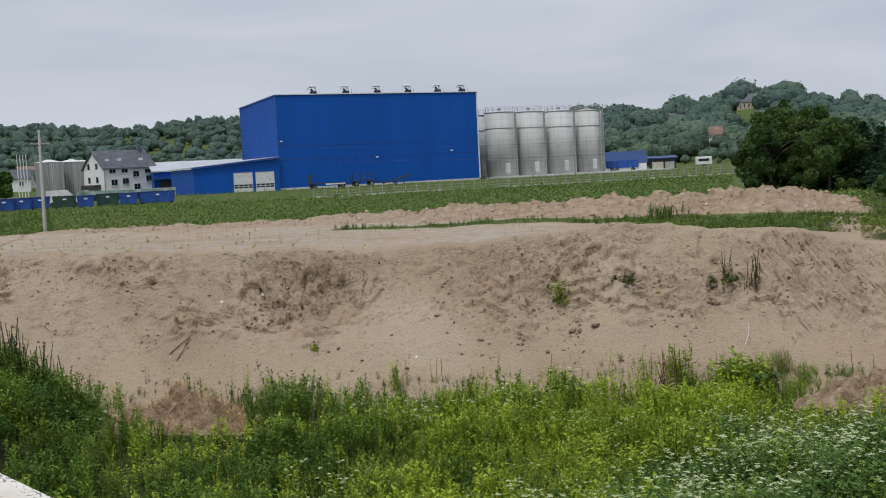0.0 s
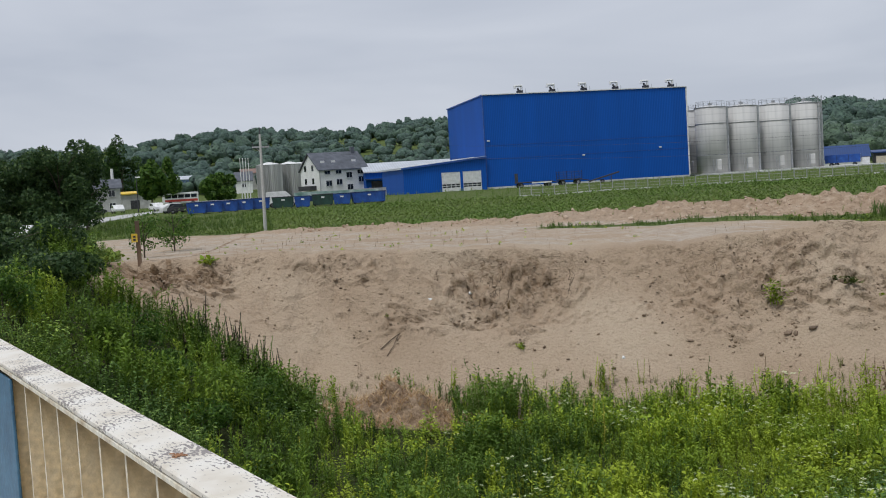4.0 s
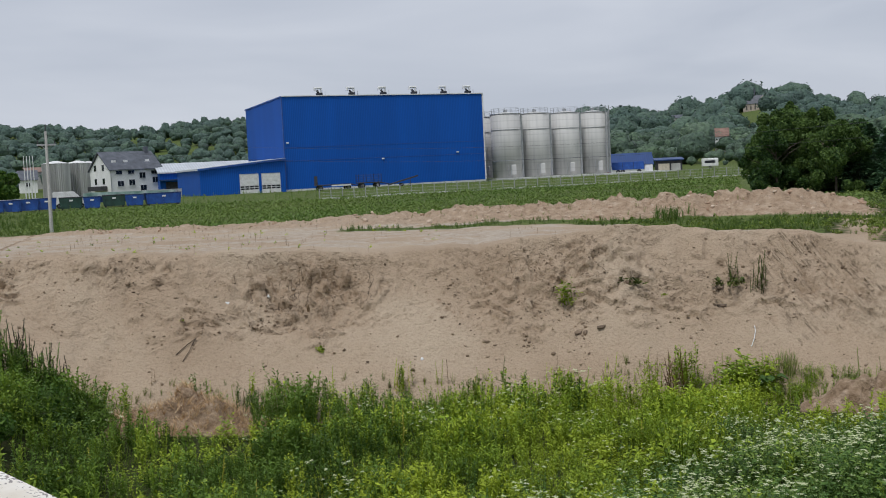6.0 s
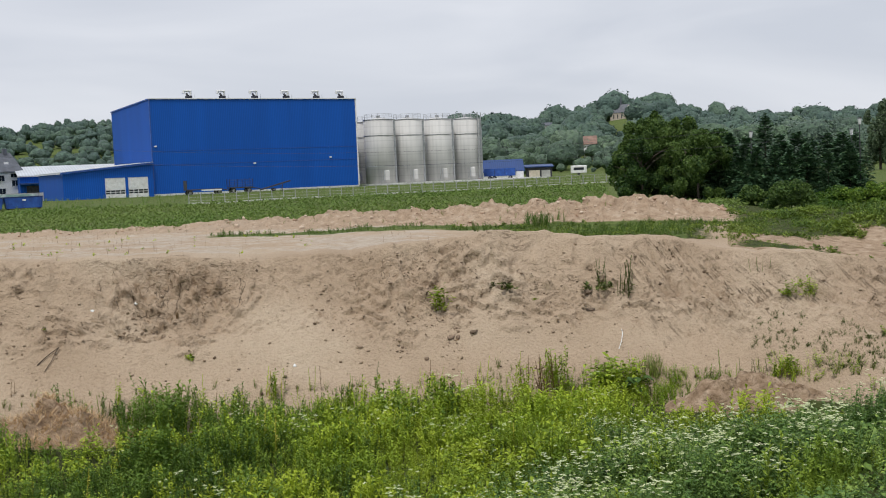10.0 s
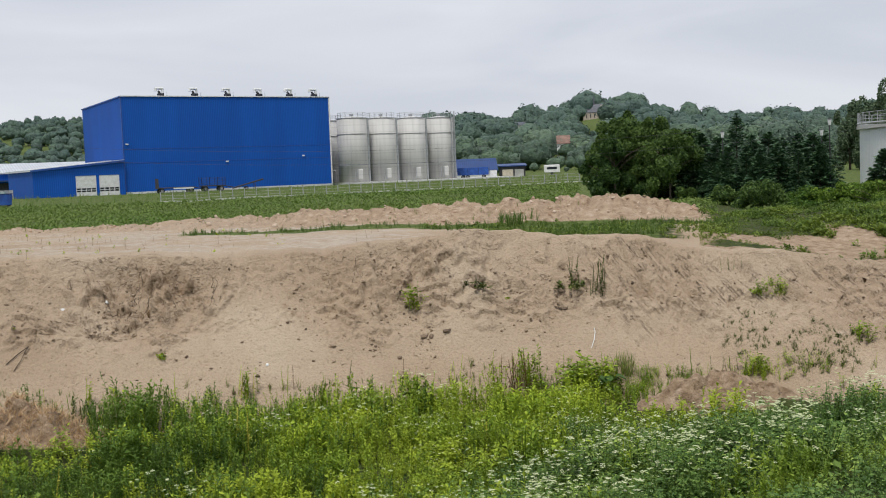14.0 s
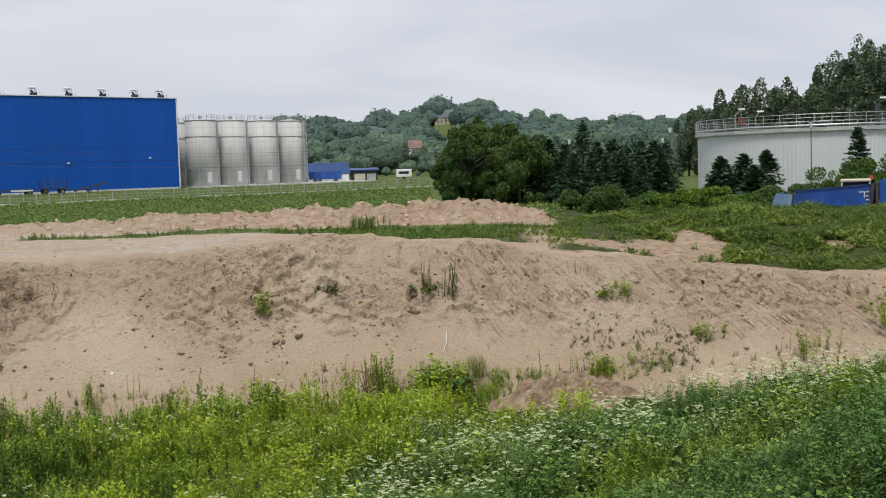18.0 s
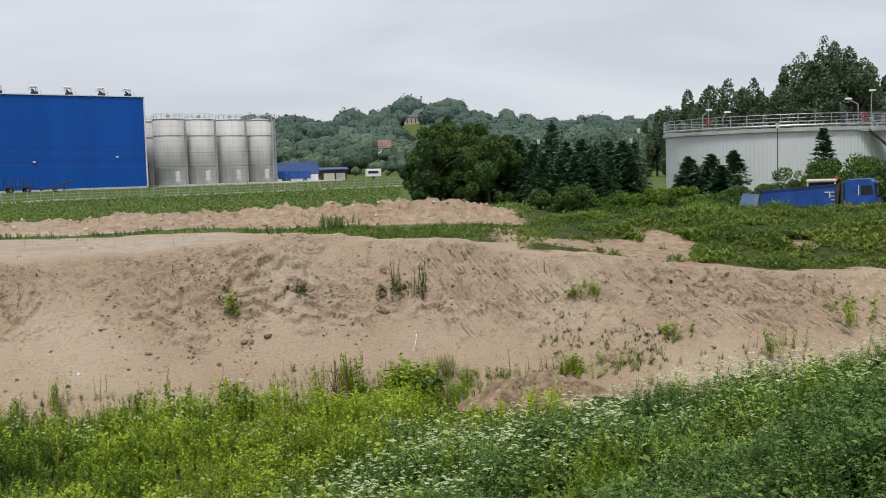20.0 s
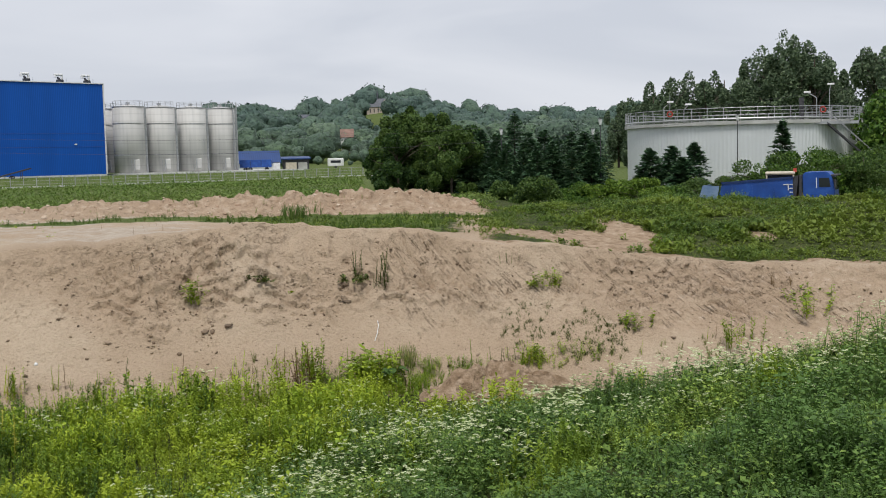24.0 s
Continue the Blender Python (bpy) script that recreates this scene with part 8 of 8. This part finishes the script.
broad_tree(place(-26.1, 60), 2.6, 0.9, "thin young tree beside the marker post", L_TREE2, 430, 700, 0.075, 13, 0.12, "sapling", "sapling")
broad_tree(place(-24.6, 66), 2.7, 1.5, "thin young tree at the field's edge", L_TREE2, 431, 900, 0.08, 15, 0.08, "sapling", "sapling")

# ---------------------------------------------------------------- clods, stones, roots and sticks on the bank


def lumps(name, x, y, r, mat, label, category, seed, sink=0.25, out=0.0):
    g = np.random.default_rng(seed)
    n = len(x)
    t = (1 + 5**0.5) / 2
    ico = np.array([(-1, t, 0), (1, t, 0), (-1, -t, 0), (1, -t, 0), (0, -1, t), (0, 1, t), (0, -1, -t), (0, 1, -t), (t, 0, -1), (t, 0, 1), (-t, 0, -1), (-t, 0, 1)])
    ico /= np.linalg.norm(ico, axis=1)[:, None]
    tri = np.array([(0, 11, 5), (0, 5, 1), (0, 1, 7), (0, 7, 10), (0, 10, 11), (1, 5, 9), (5, 11, 4), (11, 10, 2), (10, 7, 6), (7, 1, 8), (3, 9, 4), (3, 4, 2), (3, 2, 6), (3, 6, 8), (3, 8, 9), (4, 9, 5), (2, 4, 11), (6, 2, 10), (8, 6, 7), (9, 8, 1)])
    P = ico[None] * (1 + 0.28 * g.normal(size=(n, 12, 1))) * r[:, None, None] * g.uniform(0.7, 1.3, (n, 1, 3))
    P[:, :, 2] *= 0.75
    z = height(x, y) + EYE.z + r * (0.5 - sink)
    P = P + np.stack([x, y - out, z], 1)[:, None, :]
    F = (tri[None] + 12 * np.arange(n)[:, None, None]).reshape(-1, 3)
    return tagged(mesh_np(name, P.reshape(-1, 3), F, mat), label, category, kind="stuff")


M_CLODS = leafy("damp_clods", [(0.0, (0.1, 0.07, 0.05)), (0.5, (0.2, 0.145, 0.1)), (1.0, (0.33, 0.25, 0.18))], 0.95, transl=0.0)
M_SANDCLOD = leafy("sand_clods", [(0.0, (0.24, 0.175, 0.118)), (0.5, (0.33, 0.252, 0.178)), (1.0, (0.41, 0.328, 0.24))], 0.95, transl=0.0)


def build_clods():
    g = np.random.default_rng(77)

    def face(x, y):
        f = -(y - crest_y(x)) / np.interp(x, [-30, 12, 30], [6.2, 6.2, 4.2])
        return (f > 0.03) & (f < 1.0) & (x > -24)

    def on_face(n, seed, base, gain):
        """Spots on the face, thickest where it crumbles; each stands out as far as its ledge does."""
        x, y = spread(n, -24, 32, 34, 48.5, seed, face)
        q = y - crest_y(x)
        f = np.clip(-q / np.interp(x, [-30, 12, 30], [6.2, 6.2, 4.2]), 0, 1)
        _, _, rough, _, push = face_relief(x, q, f)
        w = base + gain * rough * smooth(-0.05, 0.14, fbm(x * 1.1, q * 1.1, 43, 3)) + 0.3 * np.exp(-(((x - 6) / 3.5) ** 2) - ((f - 0.62) / 0.13) ** 2) * smooth(0.0, 0.12, fbm(x * 1.0, q * 1.0, 44, 2))
        k = g.random(len(x)) < w
        return x[k], y[k], push[k] * smooth(0.01, 0.06, f[k])

    x, y, out = on_face(60000, 40, 0.012, 0.5)
    lumps("crumbled_soil", x, y, 0.022 + 0.06 * g.random(len(x)) ** 2.5, M_SANDCLOD, "crumbled lumps of sandy soil below the ledges", "clods", 1, out=out)
    x, y, out = on_face(16000, 47, 0.02, 0.2)
    lumps("soil_clods", x, y, 0.025 + 0.085 * g.random(len(x)) ** 3, M_CLODS, "dark damp clods scattered over the sand face", "clods", 5, out=out)
    x, y, out = on_face(9000, 41, 0.2, 0.0)
    lumps("sand_lumps", x, y, 0.012 + 0.03 * g.random(len(x)) ** 3, M_SANDCLOD, "small pale lumps of caked sand", "clods", 2, out=out)
    x, y = spread(2200, -26, 24, 60, 80, 42, lambda x, y: windrow(x, y)[0] > 0.15)
    lumps("heap_clods", x, y, 0.03 + 0.13 * g.random(len(x)) ** 3, M_PINKCLOD, "lumps of pale pinkish soil on the heaps", "clods", 3)
    for x, y, r in ((11.2, 45.0, 0.17), (6.04, 44.2, 0.2), (5.1, 44.3, 0.2), (5.4, 44.25, 0.13), (4.0, 43.6, 0.12), (-11.35, 45.6, 0.13), (7.6, 45.9, 0.22), (11.3, 45.7, 0.2)):
        t = lumps("earth_clod", np.array([0.0]), np.array([0.0]), np.array([r]), M_CLOD, "", "", int(r * 100))
        t.data.transform(Matrix.Translation((0, 0, -(ground_z(0, 0)))))
        t.location = (x, y, ground_z(x, y) - 0.02)
        del t["kind"]
        tagged(t, "dark brown clod of damp earth on the sand", "clod", "large clods")
    for x, y, r in ((-7.97, 47.45, 0.1), (-6.3, 46.5, 0.07), (-1.3, 43.6, 0.08), (-9.6, 46.7, 0.09)):
        t = lumps("pale_stone", np.array([0.0]), np.array([0.0]), np.array([r]), M_WHITE, "", "", int(r * 1000))
        t.data.transform(Matrix.Translation((0, 0, -(ground_z(0, 0)))))
        t.location = (x, y, ground_z(x, y) - 0.01)
        del t["kind"]
        tagged(t, "small whitish stone lying on the sand", "stone", "pale stones")


M_PINKCLOD = leafy("pinkish_clods", [(0.0, (0.36, 0.24, 0.16)), (0.5, (0.46, 0.34, 0.25)), (1.0, (0.58, 0.47, 0.37))], 0.95, transl=0.0)
build_clods()


def stick(name, pts, r, label, mat):
    t = thing(name, pose(*pts[0]), label, "branch")
    bm = bmesh.new()
    o = Vector(pts[0])
    for i, (a, b) in enumerate(zip(pts, pts[1:])):
        add_tube(bm, Vector(a) - o, Vector(b) - o, r * (1 - 0.25 * i / len(pts)), r * (1 - 0.25 * (i + 1) / len(pts)), 6)
    part("wood", bm, mat, t)


def lay(x, y, up=0.04):
    return (x, y, ground_z(x, y) + up)


stick("forked_branch", [lay(-11.35, 44.2), lay(-10.95, 44.5, 0.1), lay(-10.6, 44.75, 0.12), lay(-10.68, 44.5, 0.16), lay(-10.8, 44.25, 0.1), lay(-11.02, 43.95)], 0.02, "dark forked branch lying on the sand", M_TWIG)
stick("pale_stick", [lay(11.9, 43.3), lay(12.08, 43.5, 0.08), lay(12.2, 43.75, 0.1), lay(12.22, 43.95, 0.06)], 0.018, "bleached bent stick on the sand", M_WHITE)


def build_roots():
    g = random.Random(9)
    for k in range(44):
        x = g.uniform(-9.8, -3.2) if k < 34 else g.uniform(1.0, 6.5)
        y = float(crest_y(np.array([x]))[0]) - g.uniform(0.15, 0.9)
        pts = [lay(x, y, 0.05)]
        for j in range(g.randint(3, 6)):
            x += g.uniform(-0.14, 0.15)
            y -= g.uniform(0.06, 0.18)
            pts.append(lay(x, y, g.uniform(0.02, 0.06)))
        bm = bmesh.new()
        o = Vector(pts[0])
        for a, b in zip(pts, pts[1:]):
            add_tube(bm, Vector(a) - o, Vector(b) - o, 0.009, 0.006, 5)
        t = part("root", bm, M_TWIG)
        t.location = pts[0]
        tagged(t, "thin dark root hanging from the crumbling edge", "root", "hanging roots")


build_roots()
